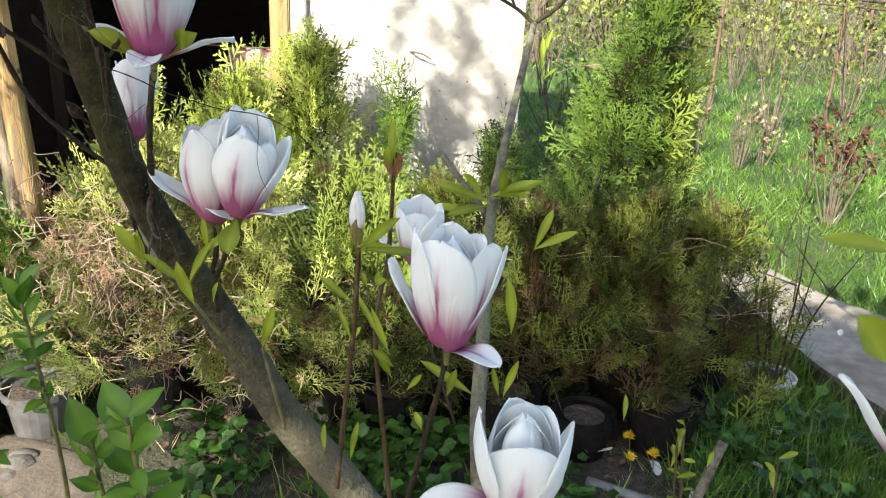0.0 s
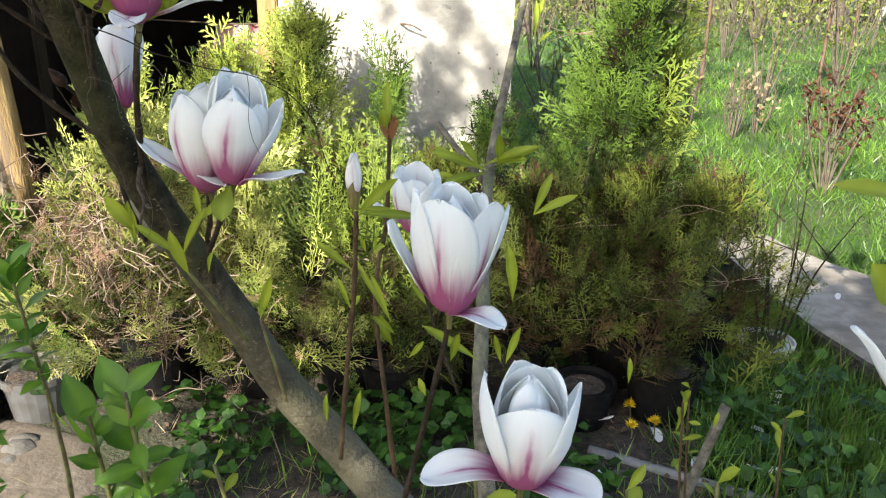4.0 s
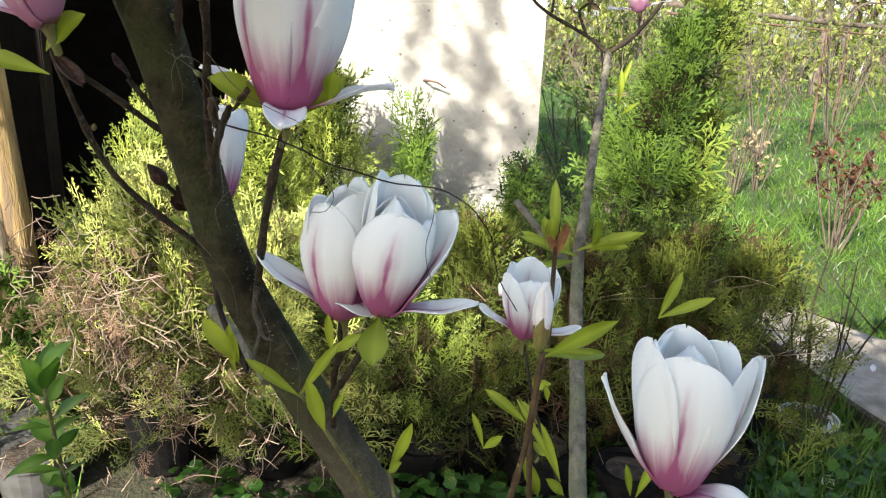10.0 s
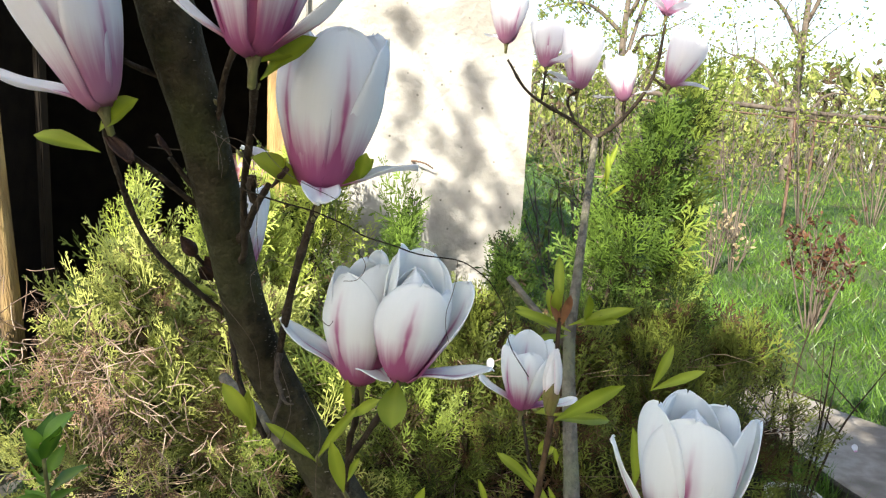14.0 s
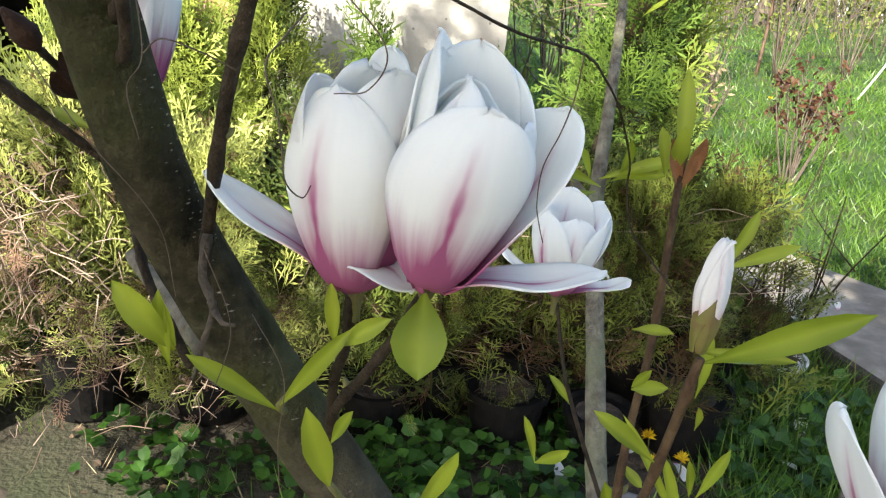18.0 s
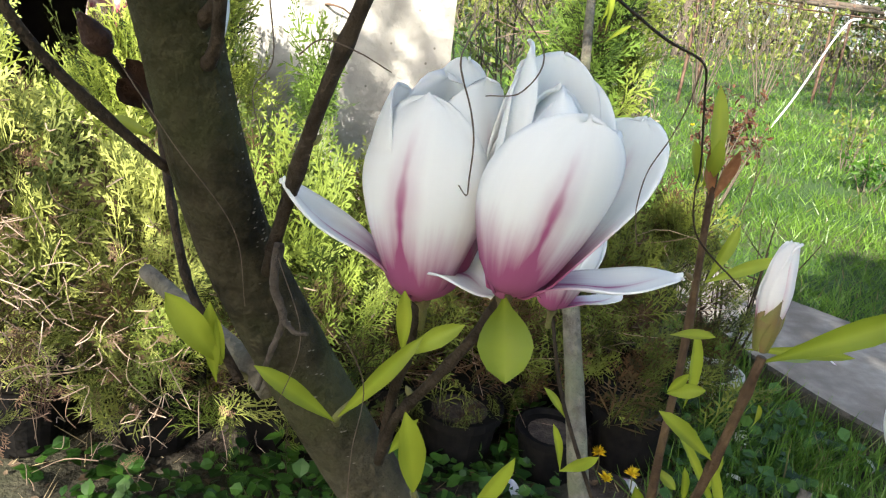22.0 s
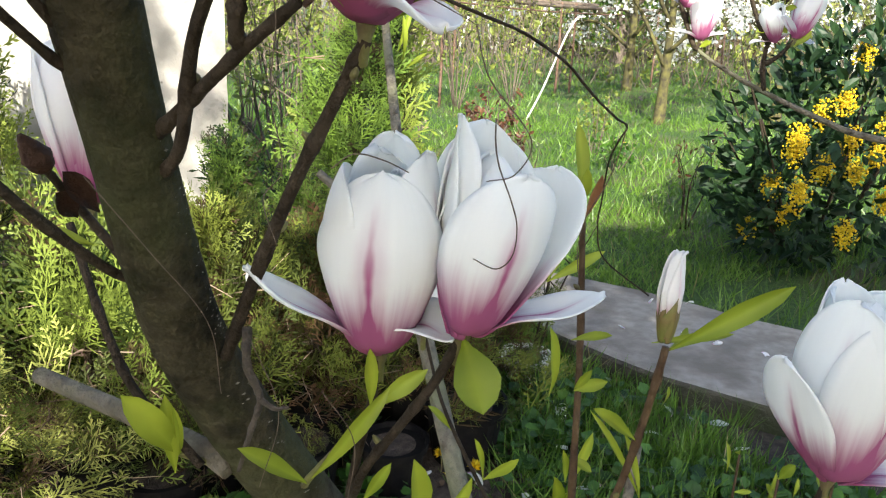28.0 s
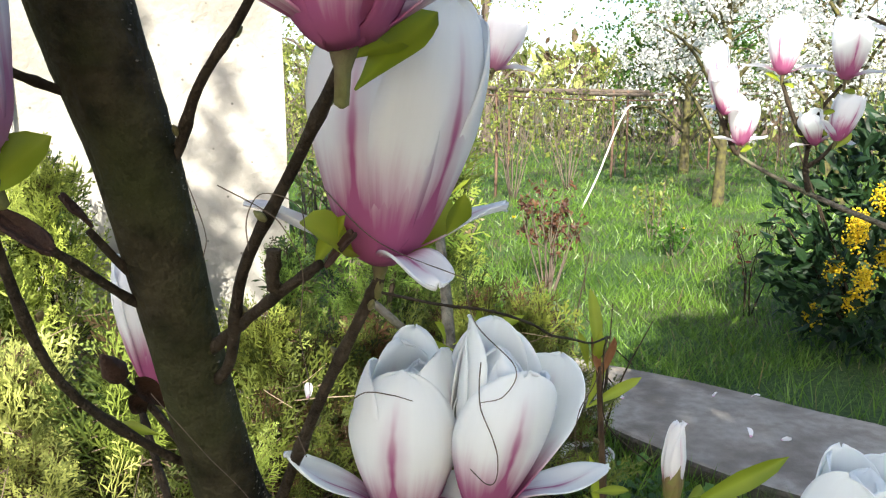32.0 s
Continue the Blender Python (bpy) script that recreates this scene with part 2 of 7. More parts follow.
M_THUJA_DEEP = foliage("thuja_deep_green", (0.009, 0.030, 0.008), (0.17, 0.27, 0.040), 0.6, 0.25, (0.05, 0.035, 0.018), 0.10)
M_GRASS = foliage("grass_blades", (0.026, 0.090, 0.009), (0.225, 0.385, 0.052), 0.4, 0.40, (0.24, 0.21, 0.09), 0.03, spec=0.5)
# browner sprays, also darkened so that shade is painted into the colour
M_THUJA_BROWN_SHADED = foliage("thuja_brownish_shaded", (0.012, 0.026, 0.005), (0.19, 0.225, 0.036), 0.65, 0.18, (0.11, 0.058, 0.026), 0.36)
M_LITTER = foliage("leaf_litter", (0.05, 0.034, 0.022), (0.17, 0.115, 0.07), 0.8, 0.1)
M_DEADSPRAY = foliage("dead_sprays", (0.10, 0.05, 0.03), (0.36, 0.22, 0.14), 0.75, 0.2)
M_STRAW = foliage("dry_straw", (0.22, 0.16, 0.08), (0.46, 0.37, 0.22), 0.7, 0.15)
M_DEADTWIG = foliage("dead_twig", (0.14, 0.085, 0.055), (0.52, 0.39, 0.29), 0.7, 0.1)
# pale leaves of the added shade tree, letting light through to the blossoms
M_CANOPY = foliage("shade_crown_leaf", (0.10, 0.17, 0.035), (0.24, 0.33, 0.07), 0.5, 0.5)
M_HERB = foliage("herb_leaf", (0.014, 0.046, 0.008), (0.070, 0.165, 0.022), 0.45, 0.28)
M_BUDLEAF = foliage("spring_leaf", (0.13, 0.18, 0.03), (0.33, 0.37, 0.08), 0.5, 0.4)
M_MAHONIA = foliage("holly_leaf", (0.005, 0.019, 0.007), (0.026, 0.058, 0.020), 0.45, 0.1, spec=0.22)
M_RED = foliage("red_leaf", (0.06, 0.018, 0.014), (0.20, 0.10, 0.05), 0.5, 0.3)
M_YELLOW = foliage("yellow_flower", (0.72, 0.46, 0.008), (0.90, 0.70, 0.03), 0.5, 0.25)
M_BLOSSOM = foliage("white_blossom", (0.58, 0.58, 0.54), (0.78, 0.78, 0.76), 0.6, 0.3)
M_SOIL = material("garden_soil", (0.030, 0.023, 0.017), 0.95, (0.072, 0.056, 0.042), 45, 9, 0.9, 90, third=(0.04, 0.045, 0.02), big=1.6)
M_SUNNY_DRYSOIL = material("sunny_dry_soil", (0.085, 0.068, 0.050), 0.95, (0.135, 0.110, 0.082), 40, 10, 0.35, 90, third=(0.10, 0.080, 0.058), big=6)
M_LAWN = material("lawn_sward", (0.018, 0.048, 0.009), 0.9, (0.06, 0.11, 0.022), 70, 8, 0.8, 150, third=(0.075, 0.075, 0.032), big=1.3)
M_CONCRETE = material("path_concrete", (0.245, 0.218, 0.178), 0.9, (0.33, 0.30, 0.25), 28, 9, 0.5, 110, third=(0.165, 0.142, 0.112), big=5)
M_KERB = material("mossy_kerb", (0.045, 0.040, 0.030), 0.95, (0.085, 0.075, 0.058), 35, 8, 0.9, 90, third=(0.04, 0.05, 0.02), big=7)
M_PLASTER = material("lime_plaster", (0.345, 0.328, 0.288), 0.9, (0.43, 0.41, 0.365), 9, 9, 0.8, 45, third=(0.255, 0.238, 0.205), big=3.2)
nt = M_PLASTER.node_tree
base = nt.nodes["Principled BSDF"].inputs["Base Color"]
old = base.links[0].from_socket
co, pit, sel, mx = (nt.nodes.new(k) for k in ("ShaderNodeTexCoord", "ShaderNodeTexVoronoi", "ShaderNodeMapRange", "ShaderNodeMix"))
pit.inputs["Scale"].default_value = 21
for key, value in (("From Min", 0.045), ("From Max", 0.10), ("To Min", 0.75), ("To Max", 0.0)):
    sel.inputs[key].default_value = value
mx.data_type = "RGBA"
mx.inputs["B"].default_value = (0.09, 0.08, 0.065, 1)
nt.links.new(co.outputs["Object"], pit.inputs["Vector"])
nt.links.new(pit.outputs["Distance"], sel.inputs["Value"])
nt.links.new(sel.outputs[0], mx.inputs["Factor"])
nt.links.new(old, mx.inputs["A"])
nt.links.new(mx.outputs["Result"], base)
M_WOOD = material("yellow_timber", (0.44, 0.30, 0.12), 0.75, (0.27, 0.165, 0.06), 9, 9, 0.6, 40, third=(0.13, 0.09, 0.05), big=4.0, stretch=(6, 6, 0.9))
M_PLANK = material("weathered_plank", (0.22, 0.17, 0.115), 0.85, (0.30, 0.25, 0.18), 8, 8, 0.5, 40, stretch=(7, 7, 0.7))
# near-black colour that paints the gloom inside the doorway
M_SHED_GLOOM = material("shed_interior_gloom", (0.030, 0.024, 0.02), 0.9, (0.05, 0.04, 0.03), 10, 5, 0.3)
M_JAMB = material("near_black_wood", (0.010, 0.008, 0.006), 0.9, (0.018, 0.014, 0.010), 14, 5, 0.3, spec=0.1)
M_CLOTH = material("red_check_cloth", (0.26, 0.06, 0.08), 0.9, (0.46, 0.40, 0.41), 34, 2)
M_POT = material("black_plastic", (0.004, 0.004, 0.0045), 0.7, (0.010, 0.009, 0.008), 40, 5, 0.1, spec=0.1)
M_POT_PALE = material("pale_plastic", (0.52, 0.51, 0.48), 0.5, (0.40, 0.38, 0.34), 25, 5, 0.1)
M_POT_GREY = material("grey_bucket", (0.10, 0.10, 0.10), 0.5, (0.07, 0.066, 0.06), 25, 5, 0.1)
M_HOSE = material("grey_hose", (0.20, 0.20, 0.19), 0.5, (0.14, 0.14, 0.13), 40, 4)
M_STONE = material("field_stone", (0.115, 0.105, 0.09), 0.9, (0.075, 0.068, 0.058), 25, 8, 0.6)
M_SAPLING = material("sapling_bark", (0.20, 0.155, 0.10), 0.85, (0.29, 0.235, 0.16), 40, 7, 0.5, 120)
M_IRON = material("rusty_iron", (0.10, 0.055, 0.035), 0.8, (0.16, 0.10, 0.07), 40, 6, 0.3)
M_WHITEPAINT = material("white_paint", (0.74, 0.74, 0.72), 0.6, (0.60, 0.59, 0.55), 20)
M_MOSSBARK = material("mossy_bark", (0.036, 0.030, 0.018), 0.9, (0.105, 0.098, 0.028), 18, 8, 0.8, 50)
M_BRUSH = material("brushwood", (0.085, 0.065, 0.05), 0.9, (0.15, 0.12, 0.09), 20)

# ---- mesh helpers ----


def mesh_of(name, verts, faces, mat, tint=None, uv=None, smooth=False):
    me = bpy.data.meshes.new(name)
    me.from_pydata(verts if isinstance(verts, list) else verts.tolist(), [], faces if isinstance(faces, list) else faces.tolist())
    if tint is not None:
        a = me.attributes.new("tint", "FLOAT", "POINT")
        a.data.foreach_set("value", np.asarray(tint, np.float32))
    if uv is not None:
        layer = me.uv_layers.new(name="UVMap")
        idx = np.empty(len(me.loops), np.int32)
        me.loops.foreach_get("vertex_index", idx)
        layer.data.foreach_set("uv", np.asarray(uv, np.float32)[idx].ravel())
    if smooth:
        me.polygons.foreach_set("use_smooth", np.ones(len(me.polygons), bool))
    me.materials.append(mat)
    me.update()
    return me


def world_of(o):
    if o.parent is None:
        return o.matrix_basis.copy()
    return world_of(o.parent) @ o.matrix_parent_inverse @ o.matrix_basis


def part(name, me, parent, label="", m=None):
    """Links a mesh as one object under a thing or a part; its coordinates are the world's unless m places it."""
    ob = new(name, me)
    ob.parent = parent
    up = world_of(parent)
    if m is None:
        ob.matrix_parent_inverse = up.inverted()
    else:
        ob.matrix_basis = m
    if label:
        tagged(ob, label)
    return ob


def thing(name, at, label, category, group="", kind=""):
    ob = new(name)
    ob.empty_display_size = 0.05
    ob.location = at
    bpy.context.view_layer.update()
    return tagged(ob, label, category, group, kind)


def solid(name, me, label, category, group="", kind=""):
    return tagged(new(name, me), label, category, group, kind)


def spline(pts, n=6):
    p = [np.array(q, float) for q in pts]
    p = [2 * p[0] - p[1], *p, 2 * p[-1] - p[-2]]
    out = []
    for i in range(1, len(p) - 2):
        for k in range(n):
            t = k / n
            out.append(0.5 * (2 * p[i] + (p[i + 1] - p[i - 1]) * t + (2 * p[i - 1] - 5 * p[i] + 4 * p[i + 1] - p[i + 2]) * t * t + (3 * p[i] - p[i - 1] - 3 * p[i + 1] + p[i + 2]) * t ** 3))
    out.append(p[-2])
    return np.array(out)


def tube_data(pts, r0, r1, sides=8, n=6, rough=0.0, rng=None, nodes=0):
    """Vertices and faces of a tapered, closed tube through the points; nodes: swellings along it."""
    c = spline(pts, n) if n > 1 else np.array(pts, float)
    k = len(c)
    tan = np.gradient(c, axis=0)
    tan /= np.linalg.norm(tan, axis=1)[:, None] + 1e-9
    ref = np.array([0.31, 0.2, 0.93]) if abs(tan[0][2]) < 0.9 else np.array([0.9, 0.3, 0.1])
    vs = []
    s = np.linspace(0, 1, k)
    rad = np.interp(s, np.linspace(0, 1, len(r0)), r0) if isinstance(r0, (list, tuple)) else r0 + (r1 - r0) * s
    if nodes:
        rad = rad * (1 + 0.28 * np.exp(-((((s * nodes) % 1) - 0.5) / 0.11) ** 2))
    for i in range(k):
        a = np.cross(tan[i], ref)
        a /= np.linalg.norm(a) + 1e-9
        b = np.cross(tan[i], a)
        th = np.linspace(0, 2 * math.pi, sides, endpoint=False)
        rr = rad[i] * (1 + (rough * (rng.random(sides) - 0.5) * 2 if rng is not None and rough else 0))
        vs.append(c[i] + np.outer(np.cos(th) * rr, a) + np.outer(np.sin(th) * rr, b))
    v = np.concatenate(vs + [c[:1], c[-1:]])
    f = []
    for i in range(k - 1):
        for j in range(sides):
            f.append((i * sides + j, i * sides + (j + 1) % sides, (i + 1) * sides + (j + 1) % sides, (i + 1) * sides + j))
    for j in range(sides):
        f.append((k * sides, (j + 1) % sides, j))
        f.append((k * sides + 1, (k - 1) * sides + j, (k - 1) * sides + (j + 1) % sides))
    return v, f


def tube(name, pts, r0, r1, mat, sides=8, n=6, rough=0.0, seed=0, nodes=0):
    v, f = tube_data(pts, r0, r1, sides, n, rough, np.random.default_rng(seed), nodes)
    return mesh_of(name, v, f, mat, smooth=True)


def join(chunks):
    """Joins lists of (verts, faces, tint) into one."""
    vs, fs, ts, o = [], [], [], 0
    for v, f, t in chunks:
        vs.append(v)
        fs += [tuple(i + o for i in q) for q in f]
        ts.append(np.full(len(v), t) if np.isscalar(t) else t)
        o += len(v)
    return np.concatenate(vs), fs, np.concatenate(ts)


def scatter(template, faces, mats, tints):
    """Many copies of a template (V x 3) by 3 x 4 matrices (N x 3 x 4): one set of arrays, made at once."""
    n, k = len(mats), len(template)
    v = np.einsum("nij,vj->nvi", mats[:, :, :3], template) + mats[:, None, :, 3]
    f = (np.asarray(faces)[None] + (np.arange(n) * k)[:, None, None]).reshape(-1, len(faces[0]))
    return v.reshape(-1, 3), f, np.repeat(tints, k)


def frames_along(d, roll, scale, at, width=None):
    """Matrices whose y axis runs along d (N x 3), turned by roll, scaled."""
    d = d / (np.linalg.norm(d, axis=1)[:, None] + 1e-9)
    ref = np.tile(np.array([0.0, 0.0, 1.0]), (len(d), 1))
    ref[np.abs(d[:, 2]) > 0.95] = (1.0, 0, 0)
    a = np.cross(d, ref)
    a /= np.linalg.norm(a, axis=1)[:, None]
    b = np.cross(a, d)
    c, s = np.cos(roll)[:, None], np.sin(roll)[:, None]
    x, z = a * c + b * s, b * c - a * s
    w = scale if width is None else width
    return np.stack([x * w[:, None], d * scale[:, None], z * w[:, None], at], axis=2)


LEAF_V = np.array([[0, 0, 0], [-0.19, 0.3, 0.05], [0.0, 0.32, -0.02], [0.19, 0.3, 0.05], [-0.23, 0.62, 0.03], [0, 0.65, -0.03], [0.23, 0.62, 0.03], [0, 1, -0.1]], float)
LEAF_F = [(0, 2, 1), (0, 3, 2), (1, 2, 5), (1, 5, 4), (2, 3, 6), (2, 6, 5), (4, 5, 7), (5, 6, 7)]
BLADE_V = np.array([[-0.5, 0, 0], [0.5, 0, 0], [-0.42, 0.5, 0.06], [0.42, 0.5, 0.06], [0, 1, 0.3]], float)
BLADE_F = [(0, 1, 3), (0, 3, 2), (2, 3, 4)]


def frond_template(rng, side=9, sub=5):
    """A flat thuja spray, one long: an axis, side sprays and their branchlets, all thin scales."""
    v, f = [], []

    def strip(p, q, w):
        d = q - p
        nrm = np.array([-d[1], d[0], 0]) / (np.linalg.norm(d) + 1e-9) * w
        k = len(v)
        mid = p + d * 0.55
        v.extend([p, mid + nrm, q, mid - nrm])
        f.extend([(k, k + 1, k + 2), (k, k + 2, k + 3)])
    axis = np.array([0, 1, 0.0])
    strip(np.zeros(3), axis, 0.012)
    for i in range(side):
        s = (i + 0.7) / (side + 0.5)
        sg = 1 if i % 2 else -1
        ln = (0.44 * (1 - s) ** 0.7 + 0.12) * rng.uniform(0.7, 1.2)
        a = radians(rng.uniform(28, 55)) * sg
        d = np.array([math.sin(a), math.cos(a), rng.uniform(-0.22, 0.12)])
        p = axis * s + np.array([0, 0, -0.10 * s * s])
        q = p + d * ln
        strip(p, q, 0.0140)
        for k in range(sub):
            u = (k + 0.8) / (sub + 0.6)
            a2 = a + radians(rng.uniform(32, 48)) * (1 if k % 2 else -1)
            e = np.array([math.sin(a2), math.cos(a2), rng.uniform(-0.2, 0.2)])
            l2 = ln * (0.42 * (1 - u) + 0.2)
            strip(p + d * ln * u, p + d * ln * u + e * l2, 0.0160)
    return np.array(v), f


rng0 = np.random.default_rng(11)
FRONDS = [frond_template(rng0) for _ in range(4)]


def thuja_crown(seed, height, width, count, low=0.08, size=0.10, lean=(0, 0), taper=0.55, droop=0.0, inner=0.35):
    """Arrays for a thuja's crown of flat sprays, standing at the origin."""
    g = np.random.default_rng(seed)
    chunks, each = [], int(count * 3.0) // len(FRONDS)
    lobes = g.uniform(0, 2 * math.pi, 3)
    full = each
    for tv, tf in FRONDS:
        each = full
        h = low + (1 - low) * g.random(each) ** 0.9
        az = g.uniform(0, 2 * math.pi, each)
        r = width / 2 * np.clip(np.minimum((h + 0.30) * 2.6, (1.06 - h) / taper), 0.08, 1) * (inner + (1 - inner) * (deep := g.random(each) ** 0.6))
        r = r * (1 + 0.30 * np.sin(az * 2 + lobes[0] + h * 5) + 0.26 * np.sin(az * 5 + lobes[1] - h * 9) + 0.2 * np.sin(az * 9 + lobes[2] + h * 17))
        z = h * height
        at = np.stack([np.cos(az) * r + lean[0] * h * h, np.sin(az) * r + lean[1] * h * h, z], 1)
        up = g.uniform(-0.3, 1.3, each) + 1.5 * h - droop
        d = np.stack([np.cos(az) + g.normal(0, 0.35, each), np.sin(az) + g.normal(0, 0.35, each), up], 1)
        roll = g.uniform(-0.9, 0.9, each) + math.pi / 2 * (g.random(each) < 0.5)
        sc = size * 1.12 * g.uniform(0.55, 1.2, each) * np.where(g.random(each) < 0.14, 1.6, 1.0)
        at = at - d / np.linalg.norm(d, axis=1)[:, None] * sc[:, None] * 0.5
        at[:, 2] = np.maximum(at[:, 2], 0.02)
        keep = np.array([noise.noise(Vector((*q,)) * 10 + Vector((0, seed * 1.7, 0))) + 0.5 * noise.noise(Vector((*q,)) * 24 + Vector((seed, 0, 0))) for q in at]) > 0.08
        at, d, roll, sc, h, deep, each = at[keep], d[keep], roll[keep], sc[keep], h[keep], deep[keep], int(keep.sum())
        patch = np.array([noise.noise(Vector((*q,)) * 7 + Vector((seed * 3.1, 0, 0))) for q in at])
        tint = np.clip(0.29 + 0.74 * g.random(each) + 0.08 * h + 0.45 * patch + g.normal(0, 0.12, each), 0, 1)
        # browned inner sprays, their dark tint also painting shade into the gaps
        dead = (deep < 0.52) & (g.random(each) < 0.7) | (g.random(each) < 0.03)
        tint = np.where(dead, g.uniform(0.0, 0.16, each), tint)
        chunks.append(scatter(tv, tf, frames_along(d, roll, sc, at), tint))
        # upright leading sprays that break the outline
        k = max(3, count // 34)
        az, q, z = g.uniform(0, 6.28, k), g.random(k) ** 0.7, height * g.uniform(0.62, 1.0, k)
        far = width * 0.46 * np.clip((1.15 - z / height) / taper, 0.1, 1)
        at = np.stack([np.cos(az) * q * far + lean[0] * (z / height) ** 2, np.sin(az) * q * far + lean[1] * (z / height) ** 2, z - 0.06], 1)
        d = np.stack([g.normal(0, 0.22, k) + 0.3 * np.cos(az) * q, g.normal(0, 0.22, k) + 0.3 * np.sin(az) * q, np.ones(k)], 1)
        chunks.append(scatter(tv * np.array([0.62, 1, 1]), tf, frames_along(d, g.uniform(0, 6.28, k), g.uniform(0.12, 0.2, k), at), g.uniform(0.45, 1.0, k)))
    vs, fs, ts, o = [], [], [], 0
    for v, f, t in chunks:
        vs.append(v)
        fs.append(f + o)
        ts.append(t)
        o += len(v)
    return np.concatenate(vs), np.concatenate(fs), np.concatenate(ts)


def revolve(profile, sides=20, at=(0, 0, 0)):
    """A turned body from (radius, z) pairs."""
    v, f = [], []
    for r, z in profile:
        for j in range(sides):
            a = 2 * math.pi * j / sides
            v.append((at[0] + r * math.cos(a), at[1] + r * math.sin(a), at[2] + z))
    for i in range(len(profile) - 1):
        for j in range(sides):
            f.append((i * sides + j, i * sides + (j + 1) % sides, (i + 1) * sides + (j + 1) % sides, (i + 1) * sides + j))
    return v, f


def box_mesh(name, lo, hi, mat, bevel=0.003, jitter=0.0, seed=0):
    bm = bmesh.new()
    bmesh.ops.create_cube(bm, size=1)
    lo, hi = Vector(lo), Vector(hi)
    for v in bm.verts:
        v.co = Vector([(lo[i] + hi[i]) / 2 + v.co[i] * (hi[i] - lo[i]) for i in range(3)])
    if bevel:
        bmesh.ops.bevel(bm, geom=bm.edges[:], offset=bevel, segments=2, affect="EDGES")
    me = bpy.data.meshes.new(name)
    bm.to_mesh(me)
    bm.free()
    me.materials.append(mat)
    return me


def ground_height(x, y):
    return 0.018 * noise.noise(Vector((x * 1.7, y * 1.7, 0.3))) + 0.01 * noise.noise(Vector((x * 6, y * 6, 1.3)))


# ---- ground, path, house wall ----


def build_ground():
    xs = np.concatenate([np.linspace(-60, -4, 10), np.linspace(-3.4, 3.4, 90), np.linspace(4, 14, 30), np.linspace(18, 90, 9)])
    ys = np.concatenate([np.linspace(-60, -2, 10), np.linspace(-1.5, 5, 90), np.linspace(5.3, 14, 30), np.linspace(18, 120, 9)])
    v = [(x, y, ground_height(x, y) + (0.012 * max(0.0, y - 3.5) if y < 14 else 0.126)) for y in ys for x in xs]
    n = len(xs)
    f = [(j * n + i, j * n + i + 1, (j + 1) * n + i + 1, (j + 1) * n + i) for j in range(len(ys) - 1) for i in range(n - 1)]
    solid("ground", mesh_of("ground", v, f, M_SOIL, smooth=True), "bare brown garden soil with stains", "ground", kind="structure")


NEAR_EDGE = [(0.86, 3.9), (0.95, 3.0), (1.0, 2.5), (1.06, 2.16), (1.17, 1.86), (1.35, 1.56), (1.72, 0.9), (2.2, 0.0), (2.9, -1.4), (4.4, -4.2), (6.2, -7.5)]
FAR_EDGE = [(1.05, 4.0), (1.16, 3.3), (1.33, 2.86), (1.56, 2.55), (1.82, 2.05), (2.15, 1.4), (2.6, 0.4), (3.3, -1.0), (4.8, -3.9), (6.6, -7.2)]


def build_path():
    a = spline([(*p, 0) for p in NEAR_EDGE], 12)
    b = spline([(*p, 0) for p in FAR_EDGE], 14)
    k = 150
    def resample(c):
        s = np.concatenate([[0], np.cumsum(np.linalg.norm(np.diff(c, axis=0), axis=1))])
        q = np.linspace(0, s[-1], k)
        return np.stack([np.interp(q, s, c[:, i]) for i in range(3)], 1)
    a, b = resample(a), resample(b)
    g = np.random.default_rng(3)
    v, f = [], []
    across = [0.0, 0.0, 0.012, 0.03, 0.2, 0.4, 0.6, 0.8, 0.97, 1.0, 1.0]
    zs = [-0.05, 0.066, 0.076, 0.078, 0.078, 0.079, 0.078, 0.076, 0.072, 0.05, -0.05]
    m = len(across)
    for i in range(k):
        d = b[i] - a[i]
        for u, z in zip(across, zs):
            p = a[i] + d * u
            rough = 0.006 * (noise.noise(Vector((p[0] * 14, p[1] * 14, z * 30)))) + 0.003 * g.normal()
            side = 0.007 * noise.noise(Vector((p[0] * 9, p[1] * 9, 4 + z * 20)))
            v.append((p[0] + side, p[1] + side, z + rough * 0.45))
    for i in range(k - 1):
        for j in range(m - 1):
            f.append((i * m + j, i * m + j + 1, (i + 1) * m + j + 1, (i + 1) * m + j))
    me = mesh_of("garden_path", v, f, M_CONCRETE, smooth=False)
    me.materials.append(M_KERB)
    for i, p in enumerate(me.polygons):
        p.material_index = 1 if i % (m - 1) in (0, 1, 8, 9) else 0
    solid("garden_path", me, "worn grey concrete garden path with a raised broken edge", "path", kind="structure")


